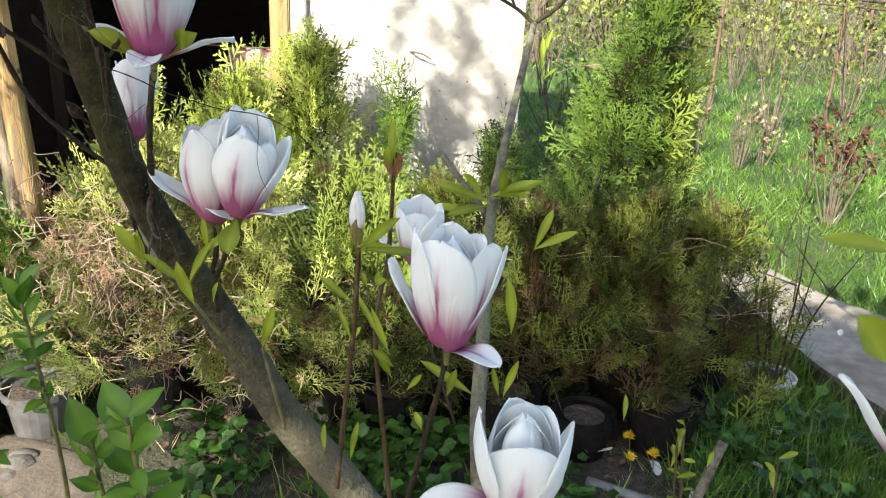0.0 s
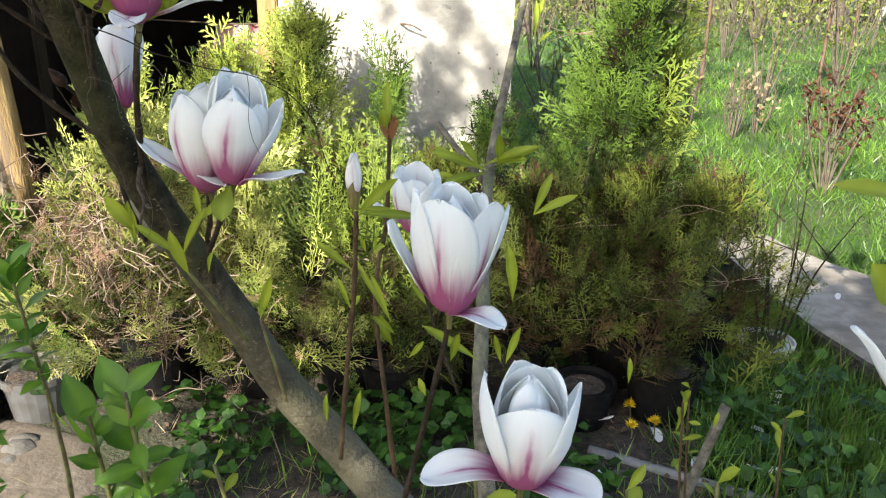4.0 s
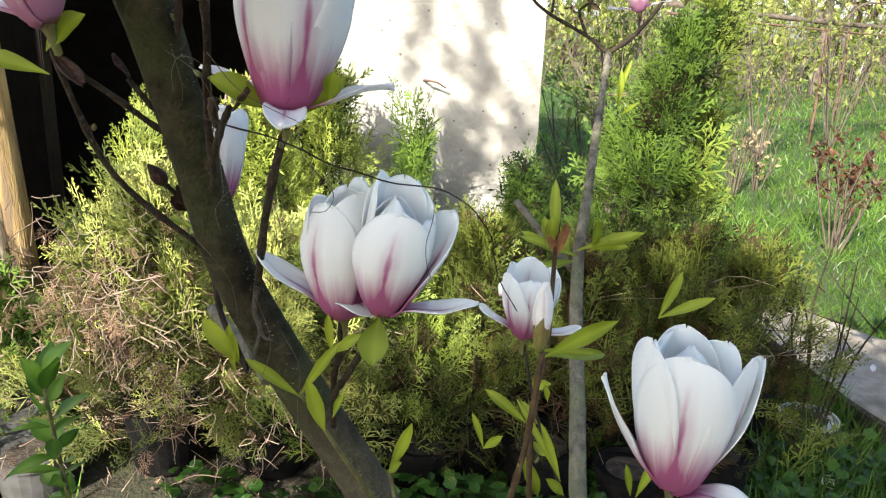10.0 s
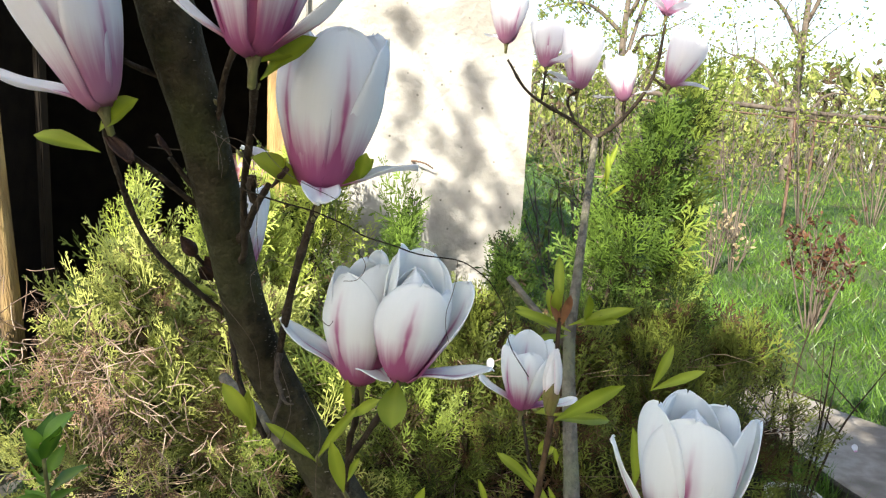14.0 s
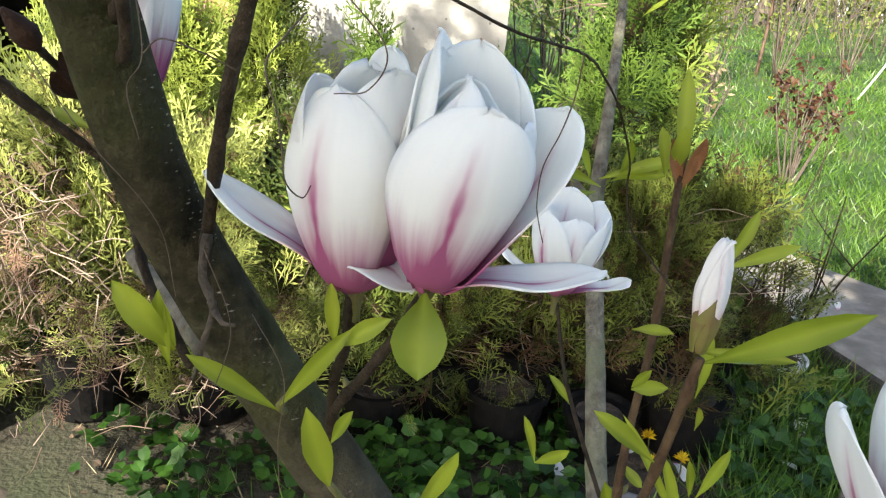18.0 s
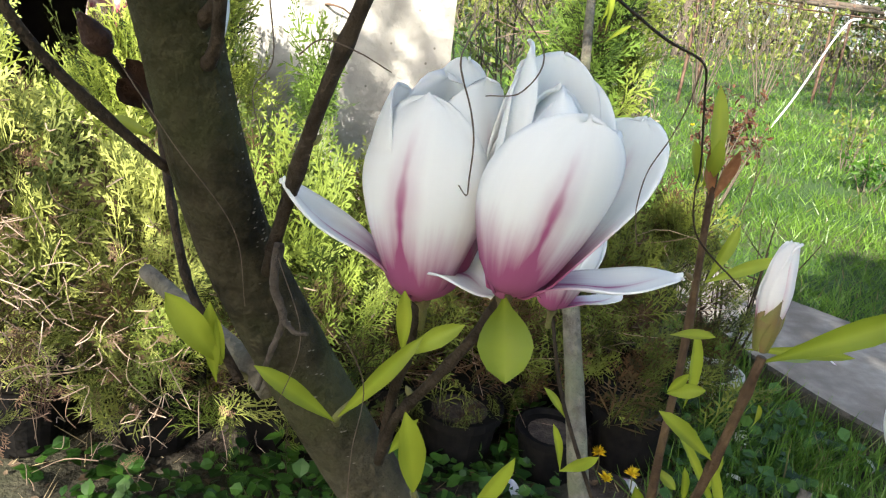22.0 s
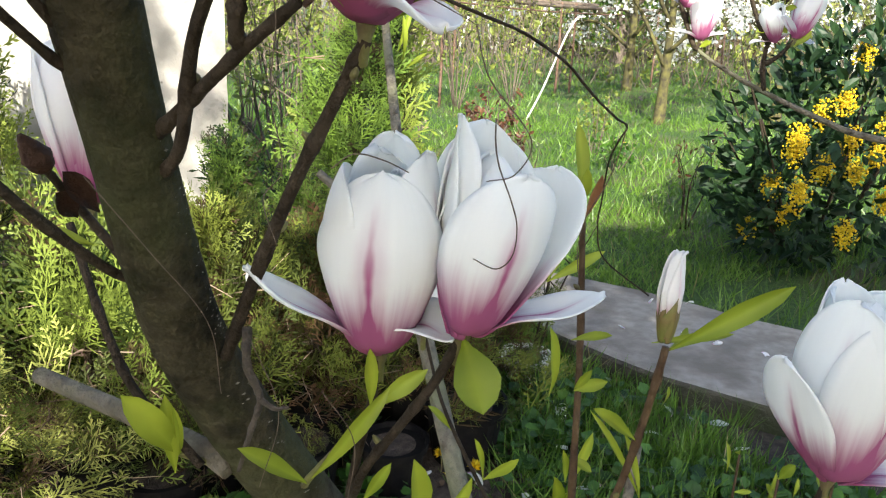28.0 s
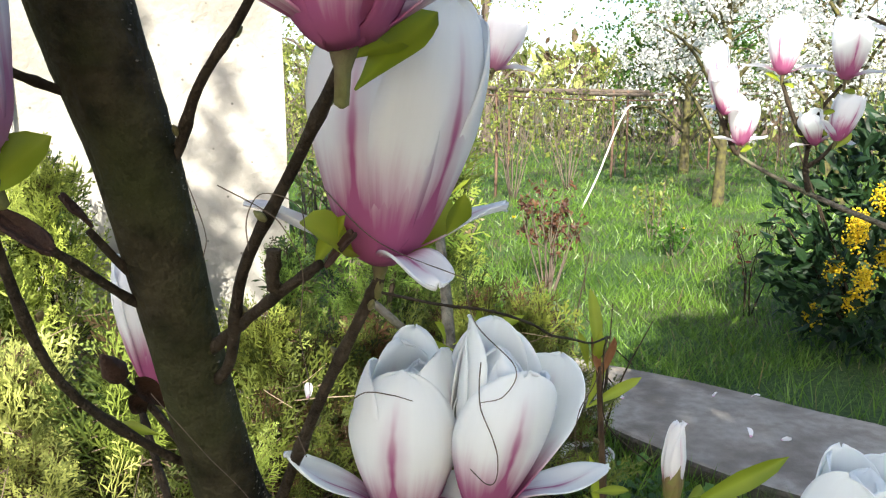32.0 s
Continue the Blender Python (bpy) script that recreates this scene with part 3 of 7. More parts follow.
def wall_mesh(name, lo, hi, mat, amp=0.006, step=0.045):
    """An uneven plastered wall slab; its visible faces follow a hand-trowelled relief."""
    bm = bmesh.new()
    nx, nz = max(2, int((hi[0] - lo[0]) / step)), max(2, int((hi[2] - lo[2]) / step))
    grid = {}
    for face, y in ((0, lo[1]), (1, hi[1])):
        for i in range(nx + 1):
            for k in range(nz + 1):
                x, z = lo[0] + (hi[0] - lo[0]) * i / nx, lo[2] + (hi[2] - lo[2]) * k / nz
                q = amp * (noise.noise(Vector((x * 3, z * 3, 7))) + 0.6 * noise.noise(Vector((x * 11, z * 11, 2))))
                edge = 0.004 * noise.noise(Vector((z * 16, 3, face))) if i in (0, nx) else 0
                grid[face, i, k] = bm.verts.new((x + edge, y + (q if face == 0 else 0), z))
    for i in range(nx):
        for k in range(nz):
            bm.faces.new((grid[0, i, k], grid[0, i + 1, k], grid[0, i + 1, k + 1], grid[0, i, k + 1]))
            bm.faces.new((grid[1, i, k], grid[1, i, k + 1], grid[1, i + 1, k + 1], grid[1, i + 1, k]))
    for k in range(nz):
        for i in (0, nx):
            bm.faces.new((grid[0, i, k], grid[0, i, k + 1], grid[1, i, k + 1], grid[1, i, k]))
    for i in range(nx):
        for k in (0, nz):
            bm.faces.new((grid[0, i, k], grid[0, i + 1, k], grid[1, i + 1, k], grid[1, i, k]))
    bmesh.ops.recalc_face_normals(bm, faces=bm.faces[:])
    me = bpy.data.meshes.new(name)
    bm.to_mesh(me)
    bm.free()
    me.materials.append(mat)
    return me


def build_shed():
    w = solid("wall_shed_front", wall_mesh("wall_shed_front", (-0.61, 2.60, -0.05), (0.12, 2.80, 2.5), M_PLASTER), "cream lime-plastered shed wall, stained and flaking", "wall", kind="structure")
    part("iron_hook", tube("iron_hook", [(-0.235, 2.61, 0.902), (-0.22, 2.575, 0.905), (-0.19, 2.565, 0.90), (-0.165, 2.575, 0.885)], 0.004, 0.002, M_IRON, 6), w, "thin rusty iron hook")
    solid("wall_shed_left", wall_mesh("wall_shed_left", (-3.4, 2.03, -0.05), (-1.285, 2.2, 2.5), M_PLASTER), "pale plastered shed wall beside a doorway", "wall", kind="structure")
    # back, sides, floor, roof and partition are added to keep the doorway dark
    solid("wall_shed_back", wall_mesh("wall_shed_back", (-3.4, 5.2, -0.05), (-0.50, 5.35, 2.5), M_SHED_GLOOM), "back of the shed, painted near black for the unlit doorway", "wall", kind="structure")
    # set inward of the front wall's end so sun reaches the ground behind
    solid("wall_shed_side", box_mesh("wall_shed_side", (-0.62, 2.802, -0.05), (-0.50, 5.19, 2.5), M_PLASTER), "unseen plastered side wall, added to close off the shed", "wall", kind="structure")
    solid("wall_shed_west", box_mesh("wall_shed_west", (-3.4, 2.21, -0.05), (-3.25, 5.19, 2.5), M_SHED_GLOOM), "unseen side of the shed, added to close it off", "wall", kind="structure")
    solid("shed_floor", box_mesh("shed_floor", (-3.24, 2.25, -0.03), (-0.63, 5.19, 0.03), M_SHED_GLOOM), "shed floor, painted near black like its unlit room", "floor", kind="structure")
    solid("shed_roof", box_mesh("shed_roof", (-3.5, 1.95, 2.51), (-0.42, 5.45, 2.6), M_SHED_GLOOM), "unseen roof added to keep the shed dark", "roof", kind="structure")
    solid("shed_added_partition", box_mesh("shed_added_partition", (-2.2, 2.21, 0.031), (-2.1, 4.0, 2.5), M_SHED_GLOOM), "unseen partition added to keep the doorway dark", "wall", kind="structure")
    d = thing("door_frame", (-0.64, 2.6, 0), "yellow-stained timber door frame of the shed", "door frame", kind="structure")
    part("post", box_mesh("post", (-0.675, 2.57, 0), (-0.613, 2.64, 2.45), M_WOOD, 0.004), d)
    part("casing", box_mesh("casing", (-0.61, 2.575, 0), (-0.56, 2.597, 2.45), M_PLASTER, 0.003), d, "plastered casing strip")
    d2 = thing("door_post", (-1.17, 2.0, 0), "leaning yellow timber post with a weathered plank beside it", "post", kind="structure")
    part("post", tube("post", [(-1.135, 2.0, 0.0), (-1.17, 2.0, 0.6), (-1.205, 2.0, 1.2), (-1.24, 2.0, 2.2)], 0.03, 0.03, M_WOOD, 4, 3), d2)
    part("plank", tube("plank", [(-1.205, 2.02, 0.0), (-1.225, 2.02, 0.6), (-1.25, 2.02, 1.2), (-1.28, 2.02, 2.2)], 0.022, 0.022, M_PLANK, 4, 3), d2, "grey weathered plank")
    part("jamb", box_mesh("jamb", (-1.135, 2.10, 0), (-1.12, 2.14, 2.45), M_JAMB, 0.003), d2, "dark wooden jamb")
    # a checked cloth hanging just inside the doorway
    v, f = [], []
    for i in range(13):
        for k in range(16):
            x, z = -0.88 + 0.18 * i / 12, 0.62 + 0.26 * k / 15
            v.append((x + 0.01 * math.sin(z * 30), 2.75 + 0.018 * math.sin(i * 1.3 + k * 0.15), z))
    for i in range(12):
        for k in range(15):
            f.append((i * 16 + k, (i + 1) * 16 + k, (i + 1) * 16 + k + 1, i * 16 + k + 1))
    me = mesh_of("hanging_cloth", v, f, M_CLOTH, smooth=True)
    c = thing("hanging_cloth", (-0.79, 2.75, 0.88), "crumpled red and white cloth hanging in the shed doorway", "cloth")
    part("cloth", me, c)
    part("line", tube("line", [(-1.10, 2.75, 0.89), (-0.8, 2.75, 0.882), (-0.62, 2.75, 0.89)], 0.003, 0.003, M_DRY, 5), c, "thin washing line")


build_ground()
# dry sandy patch, lighter than the bed to paint in a sunny spot
v = [(-1.28 + 0.52 * r * math.cos(a) * (1 + 0.2 * noise.noise(Vector((math.cos(a) * 2, math.sin(a) * 2, 1)))), 1.45 + 0.27 * r * math.sin(a) * (1 + 0.25 * noise.noise(Vector((math.cos(a) * 2, math.sin(a) * 2, 5)))), 0.0) for r in np.linspace(0.03, 1, 14) for a in np.linspace(0, 6.28318, 40, endpoint=False)]
v = [(x, y, ground_height(x, y) + 0.006 + 0.008 * abs(noise.noise(Vector((x * 25, y * 25, 3)))) - (0.02 if i >= 520 else 0)) for i, (x, y, z) in enumerate(v)]
f = [(r * 40 + j, r * 40 + (j + 1) % 40, (r + 1) * 40 + (j + 1) % 40, (r + 1) * 40 + j) for r in range(13) for j in range(40)] + [tuple(range(40))]
solid("sunny_dry_soil", mesh_of("sunny_dry_soil", v, f, M_SUNNY_DRYSOIL, smooth=True), "dry pale soil beside the pots, painted lighter as a sunny spot", "soil", kind="structure")
build_path()
ye = [b for a, b in NEAR_EDGE][::-1]
xe = [a for a, b in NEAR_EDGE][::-1]
rows = np.concatenate([np.linspace(-7.4, 5, 90), np.linspace(5.3, 14, 20), np.linspace(18, 110, 7)])
v, f = [], []
for y in rows:
    x0 = float(np.interp(y, ye + [4.3, 5.2], xe + [0.5, 0.0])) + 0.03
    for u in np.concatenate([np.linspace(0, 4, 30), np.linspace(5, 14, 12), np.linspace(20, 80, 5)]):
        x = x0 + float(u)
        v.append((x, float(y), ground_height(x, float(y)) + (0.012 * max(0.0, float(y) - 3.5) if y < 14 else 0.126) + 0.008))
n = 47
f = [(j * n + i, j * n + i + 1, (j + 1) * n + i + 1, (j + 1) * n + i) for j in range(len(rows) - 1) for i in range(n - 1)]
solid("lawn", mesh_of("lawn", v, f, M_LAWN, smooth=True), "mossy green sward under the meadow grass", "ground", kind="structure")
build_shed()

# ---- potted thujas along the wall ----


def pot_mesh(r, h, mat):
    v, f = revolve([(0.0, 0.003), (r * 0.74, 0.003), (r * 0.78, 0.01), (r * 0.97, h * 0.86), (r * 1.06, h * 0.86), (r * 1.07, h), (r * 0.98, h), (r * 0.94, h * 0.9), (0.0, h * 0.88)], 22)
    return mesh_of("pot", v, f, mat, smooth=False)


def dry_sprays(t, centre, radii, n, seed):
    """A dead patch in a thuja: limp brown sprays and bare pale twigs hanging down."""
    g = np.random.default_rng(seed)
    tv, tf = FRONDS[0]
    at = np.array(centre) + g.normal(0, 1, (n, 3)) * np.array(radii)
    d = np.stack([g.normal(0, 0.5, n), g.normal(-0.3, 0.4, n), g.uniform(-1.4, 0.3, n)], 1)
    v, f, ti = scatter(tv, tf, frames_along(d, g.uniform(0, 6.28, n), g.uniform(0.03, 0.065, n), at), g.random(n))
    tagged(part("dead_sprays", mesh_of("dead_sprays", v, f, M_DEADSPRAY, ti), t, "limp pinkish-brown dead sprays"), kind="stuff")
    ch = []
    for k in range(n * 4):
        p = at[k % n] + g.normal(0, 0.045, 3)
        q = p + np.array([g.normal(0, 0.032), g.normal(-0.01, 0.02), g.normal(-0.01, 0.035)])
        vv, ff = tube_data([p, (p + q) / 2 + g.normal(0, 0.01, 3), q], 0.0012, 0.0006, 4, 3)
        ch.append((vv, ff, g.random()))
    v, f, ti = join(ch)
    tagged(part("dead_brush", mesh_of("dead_brush", v, f, M_DEADTWIG, ti), t, "bare pale twigs"), kind="stuff")


def thuja(at, height, width, count, mat, seed, label, pot=None, size=0.098, lean=(0, 0), taper=0.55, droop=0.0, low=0.02, twigs=40, inner=0.35):
    t = thing("potted_thuja" if pot else "thuja", (*at, ground_height(*at)), label, "thuja", "thujas along the shed wall")
    base = t.location
    if pot:
        me = pot_mesh(pot[0], pot[1], pot[2])
        part("pot", me, t, m=Matrix.Identity(4))
    tr = tube("trunk", [base, base + Vector((0.01, 0, height * 0.4)), base + Vector((lean[0] * 0.7, lean[1] * 0.7, height * 0.86))], 0.011 + 0.006 * height, 0.003, M_TWIG, 7, 6)
    part("trunk", tr, t)
    v, f, ti = thuja_crown(seed, height, width, count, low, size, lean, taper, droop, inner)
    part("crown", mesh_of("crown", v, f, mat, ti), t, m=Matrix.Identity(4))
    if twigs:
        g = np.random.default_rng(seed + 500)
        ch = []
        for _ in range(twigs):
            a, z = g.uniform(0, 6.28), g.uniform(0.12, 0.85) * height
            p = np.array([0, 0, z])
            q = p + np.array([math.cos(a), math.sin(a), g.uniform(-0.3, 0.5)]) * width * g.uniform(0.25, 0.50)
            mid = (p + q) / 2 + g.normal(0, 0.02, 3)
            vv, ff = tube_data([p, mid, q], 0.0017, 0.0006, 4, 3)
            ch.append((vv, ff, g.random()))
        v, f, ti = join(ch)
        tagged(part("dry_brush", mesh_of("dry_brush", v, f, M_DEADTWIG, ti), t, "bare dry inner twigs", m=Matrix.Identity(4)), kind="stuff")
    return t


BLACK, GREYPOT, PALEPOT = (0.095, 0.17, M_POT), (0.09, 0.16, M_POT_GREY), (0.085, 0.1, M_POT_PALE)
DRYING = "potted thuja with drying brown and yellow-green sprays"
GREEN = "potted thuja with fresh yellow-green sprays"
DEEP = "dark green thuja with dense sprays"
left_thuja = thuja((-0.80, 1.88), 0.68, 0.56, 540, M_THUJA_DRY, 1, DRYING, BLACK, twigs=120, low=0.26)
dry_sprays(left_thuja, (-0.79, 1.60, 0.55), (0.09, 0.04, 0.09), 60, 71)
dry_sprays(left_thuja, (-0.62, 1.64, 0.32), (0.16, 0.04, 0.12), 34, 72)
thuja((-0.90, 2.10), 0.80, 0.30, 260, M_THUJA, 16, GREEN, BLACK, size=0.11)
thuja((-0.64, 2.12), 0.84, 0.46, 400, M_THUJA, 2, GREEN, BLACK)
thuja((-0.54, 1.90), 0.58, 0.46, 400, M_THUJA_DRY, 3, DRYING, BLACK, twigs=80, low=0.24)

thuja((-0.49, 2.30), 0.90, 0.42, 360, M_THUJA, 4, GREEN, BLACK, size=0.115)
thuja((-0.30, 1.92), 0.62, 0.44, 420, M_THUJA_DIMMED, 5, GREEN, BLACK, twigs=60, low=0.22)
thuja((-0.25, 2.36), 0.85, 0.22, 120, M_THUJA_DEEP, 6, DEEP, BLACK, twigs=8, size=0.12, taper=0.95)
thuja((-0.06, 1.96), 0.62, 0.46, 420, M_THUJA_BROWN_SHADED, 7, GREEN, BLACK, twigs=44, low=0.22)
thuja((0.06, 2.32), 0.68, 0.26, 140, M_THUJA_DEEP, 8, DEEP, BLACK, twigs=8, size=0.12, taper=0.95)
thuja((0.17, 1.98), 0.54, 0.46, 400, M_THUJA_BROWN_SHADED, 9, DRYING, BLACK, twigs=44, low=0.22)
thuja((0.34, 2.42), 1.08, 0.40, 430, M_THUJA_DEEP, 10, "tall dark green thuja with drooping sprays", BLACK, twigs=10, size=0.115, lean=(0.16, 0), taper=0.8, droop=0.4)
thuja((0.50, 2.54), 1.16, 0.30, 330, M_THUJA_DIMMED, 11, "tall thuja with light green loose sprays", BLACK, twigs=10, size=0.12, lean=(0.12, 0), taper=0.7, droop=0.3)
thuja((0.42, 2.02), 0.56, 0.48, 440, M_THUJA_BROWN_SHADED, 12, DRYING, BLACK, twigs=44, low=0.20)
thuja((0.66, 2.14), 0.52, 0.40, 260, M_THUJA_BROWN_SHADED, 13, GREEN, BLACK, twigs=24)
thuja((-1.17, 1.86), 0.46, 0.32, 220, M_THUJA_DEEP, 14, DEEP, GREYPOT, twigs=8)
thuja((-1.38, 1.80), 0.40, 0.30, 160, M_THUJA_DEEP, 15, DEEP, BLACK, twigs=8)


# ---- meadow ----

def in_path(x, y):
    inside = np.zeros(len(x), bool)
    ring = NEAR_EDGE + FAR_EDGE[::-1]
    for (x1, y1), (x2, y2) in zip(ring, ring[1:] + ring[:1]):
        c = ((y1 > y) != (y2 > y)) & (x < (x2 - x1) * (y - y1) / (y2 - y1 + 1e-12) + x1)
        inside ^= c
    return inside


def lift(x, y):
    return np.where(y > 3.5, 0.012 * (np.minimum(y, 14) - 3.5), 0.0)


def grass_patch(name, n, seed, region, height, width, mat, label, clump=0.5, tint=(0.3, 0.75), near=None, flat=0.45):
    g = np.random.default_rng(seed)
    x0, x1, y0, y1 = region
    if near:
        d = near * np.exp(g.random(n) * math.log(math.hypot(x1, y1) / near))
        a = g.uniform(math.atan2(y0, x1), math.atan2(y1, max(x0, 0.05)) if x0 >= 0 else math.pi * 0.62, n)
        x, y = d * np.cos(a), d * np.sin(a)
    else:
        x, y, d = g.uniform(x0, x1, n), g.uniform(y0, y1, n), np.full(n, 2.0)
    cl = np.array([noise.noise(Vector((a * 2.3, b * 2.3, seed))) + 0.5 * noise.noise(Vector((a * 8, b * 8, seed))) for a, b in zip(x, y)])
    keep = (x > x0) & (x < x1) & (y > y0) & (y < y1) & ~in_path(x, y) & (cl > -clump)
    x, y, d, cl = x[keep], y[keep], d[keep], cl[keep]
    k = len(x)
    grow = np.clip(d / 3.0, 0.8, 2.2)
    h = height * g.uniform(0.45, 1.2, k) * (1 + 0.45 * cl) * np.clip(grow, 0.8, 1.25)
    dirs = np.stack([g.normal(0, flat, k), g.normal(0, flat, k), np.ones(k)], 1)
    at = np.stack([x, y, lift(x, y) - 0.01], 1)
    t = np.clip(g.uniform(*tint, k) + 0.45 * cl, 0, 1)
    t[g.random(k) < 0.025] = 0.0
    v, f, ti = scatter(BLADE_V, BLADE_F, frames_along(dirs, g.uniform(0, 6.3, k), h, at, width * grow * g.uniform(0.7, 1.3, k)), t)
    return solid(name, mesh_of(name, v, f, mat, ti), label, "grass", kind="stuff")


grass_patch("meadow_grass", 125000, 21, (0.15, 16, 2.55, 16), 0.088, 0.0036, M_GRASS, "lush green meadow grass in uneven tufts", 0.75, near=2.6, flat=0.75)
grass_patch("verge_grass", 7500, 22, (0.55, 1.30, 1.3, 2.75), 0.15, 0.005, M_GRASS, "grass tufts beside the concrete path", 0.05, (0.15, 0.6))
grass_patch("kerb_grass", 2600, 29, (0.84, 1.16, 1.5, 2.5), 0.13, 0.005, M_GRASS, "weedy grass tufts at the foot of the kerb", 0.1, (0.2, 0.7))
grass_patch("bed_grass", 1500, 23, (-0.6, 0.9, 1.1, 1.9), 0.10, 0.004, M_GRASS, "thin grass in the flower bed", 0.0, (0.15, 0.6))
grass_patch("dry_straw", 800, 24, (-1.3, 1.1, 1.15, 2.1), 0.12, 0.003, M_STRAW, "dry straw lying between the pots", 0.2, (0.2, 0.9), flat=1.6)
# low tints put the shade into these blades' colour
grass_patch("edge_grass", 2600, 25, (1.3, 3.0, 1.2, 2.9), 0.14, 0.005, M_GRASS, "grass tinted darker for shade along the path's far edge", 0.6, (0.1, 0.5))
grass_patch("left_weeds", 700, 26, (-1.7, -0.95, 1.35, 1.75), 0.15, 0.007, M_GRASS, "weeds on the bare soil", -0.05, (0.3, 0.8))

grass_patch("garden_grass", 9000, 28, (-3.5, 2.6, -3.6, 0.55), 0.09, 0.006, M_GRASS, "short grass round the added shade tree", 0.2, (0.2, 0.7))
# ---- the magnolia ----


def petal_mesh(L, W, angles, cup=0.6, seed=0, r0=0.004, mat=None, twist=0.0, blunt=0.0):
    """A petal wrapped round the flower's axis, leaning out along +x; angles: degrees from the axis along its length."""
    g = np.random.default_rng(seed)
    nv, nu = 27, 15
    vs = 1 - (1 - np.linspace(0, 1, nv)) ** 1.4
    blunt = blunt or g.uniform(2.3, 3.1)
    low = np.interp(vs, [0, 0.05, 0.14, 0.28, 0.42, 0.55, 0.62], [0.36, 0.44, 0.57, 0.76, 0.92, 0.99, 1.0])
    high = np.clip(1 - (np.clip(vs - 0.52, 0, None) / 0.48) ** blunt, 0.0012, 1) ** 0.5
    wid = np.minimum(low, high) * W / 2
    flared = angles[1] > 40
    ang = np.interp(vs, [0, 0.5, 1] if len(angles) == 3 else [0, 0.16, 0.5, 1], np.radians(angles))
    dr, dh = np.sin(ang), np.cos(ang)
    r = r0 + np.concatenate([[0], np.cumsum((dr[1:] + dr[:-1]) / 2 * L * np.diff(vs))])
    h = np.concatenate([[0], np.cumsum((dh[1:] + dh[:-1]) / 2 * L * np.diff(vs))])
    hug = np.full(nv, W * 0.75) if flared else np.maximum(r * 0.72 / cup, wid / 1.15)
    for _ in range(3):
        hug = np.convolve(np.pad(hug, 2, mode="edge"), np.ones(5) / 5, mode="valid")
    ph = g.uniform(0, 6.28, 5)
    roll, ruffle = g.uniform(-0.4, 1.0), g.uniform(0.6, 1.4)
    v, uv = [], []
    for i in range(nv):
        for j in range(nu):
            u = -1 + 2 * j / (nu - 1)
            th = wid[i] * u / hug[i]
            rim = max(0.0, abs(u) - 0.6) / 0.4
            n = -hug[i] * (1 - math.cos(th)) + 0.0011 * ruffle * math.sin(vs[i] * 8 + ph[0] + u * 1.7) * abs(u) ** 2 * vs[i]
            n += 0.0010 * roll * rim ** 2 * vs[i] + 0.0007 * math.sin(u * 4 + ph[1] + vs[i] * 3) * vs[i]
            n -= 0.0011 * math.exp(-(u / 0.16) ** 2) * (1 - vs[i]) ** 0.6 * vs[i] ** 0.3
            if flared:
                n += 0.0022 * math.sin(vs[i] * 6.5 + ph[3]) * vs[i]
            x = r[i] + n * dh[i]
            z = h[i] - n * dr[i] + 0.0009 * math.sin(u * 5 + ph[2]) * vs[i] ** 4
            y = hug[i] * math.sin(th) + twist * vs[i] ** 2 * L
            v.append((x, y, z))
            uv.append((j / (nu - 1), vs[i]))
    f = [(i * nu + j, i * nu + j + 1, (i + 1) * nu + j + 1, (i + 1) * nu + j) for i in range(nv - 1) for j in range(nu - 1)]
    return mesh_of("petal", v, f, mat, uv=uv, smooth=True)


def thicken(ob, t):
    m = ob.modifiers.new("thickness", "SOLIDIFY")
    m.thickness, m.offset = t, 0.0


def blossom(tree, at, axis, petals, label, seed=0, mat=None, scale=1.0, spin=0.0, fine=True, core=True):
    """A flower: a green-brown receptacle with stamens, and each petal under it. petals: azimuth, length, width, lean angles, cup, and how far outside the others."""
    ax = Vector(axis).normalized()
    q = Vector((0, 0, 1)).rotation_difference(ax).to_matrix().to_4x4()
    m = Matrix.Translation(at) @ q @ Matrix.Rotation(radians(spin), 4, "Z")
    v, f = revolve([(0.0005, -0.018), (0.0021, -0.017), (0.0024, -0.008), (0.0046, -0.001), (0.0058, 0.004), (0.0042, 0.012), (0.0028, 0.024), (0.0006, 0.03)], 10)
    if scale != 1.0:
        v = [tuple(c * scale for c in p) for p in v]
    fl = part("blossom", mesh_of("blossom", v, f, M_SHOOT, smooth=True), tree, label)
    fl.matrix_parent_inverse = world_of(tree).inverted()
    fl.matrix_basis = m
    g = np.random.default_rng(seed)
    if fine and core:
        tall = max(q[1] for q in petals)
        petals = list(petals) + [(a + g.uniform(-15, 15), tall * g.uniform(0.85, 0.92), 0.050, (26, 3, -36), 0.8, -0.0024) for a in (-150, -40, 80)]
    for k, (az, L, W, an, cup, *out) in enumerate(petals):
        if an[1] < 26:
            an = (min(74, an[0] * 1.6), an[0] * 0.50, an[1] + 3, an[2])
        me = petal_mesh(L * scale, W * scale, an, cup, seed * 37 + k, (0.004 + (out[0] if out else 0.0)) * scale, mat or M_PETAL, twist=g.normal(0, 0.04))
        ob = part("petal", me, fl, m=Matrix.Rotation(radians(az), 4, "Z") @ Matrix.Translation((0, 0, -0.0015 * (k % 3))))
        if fine:
            thicken(ob, 0.0007)
    return fl


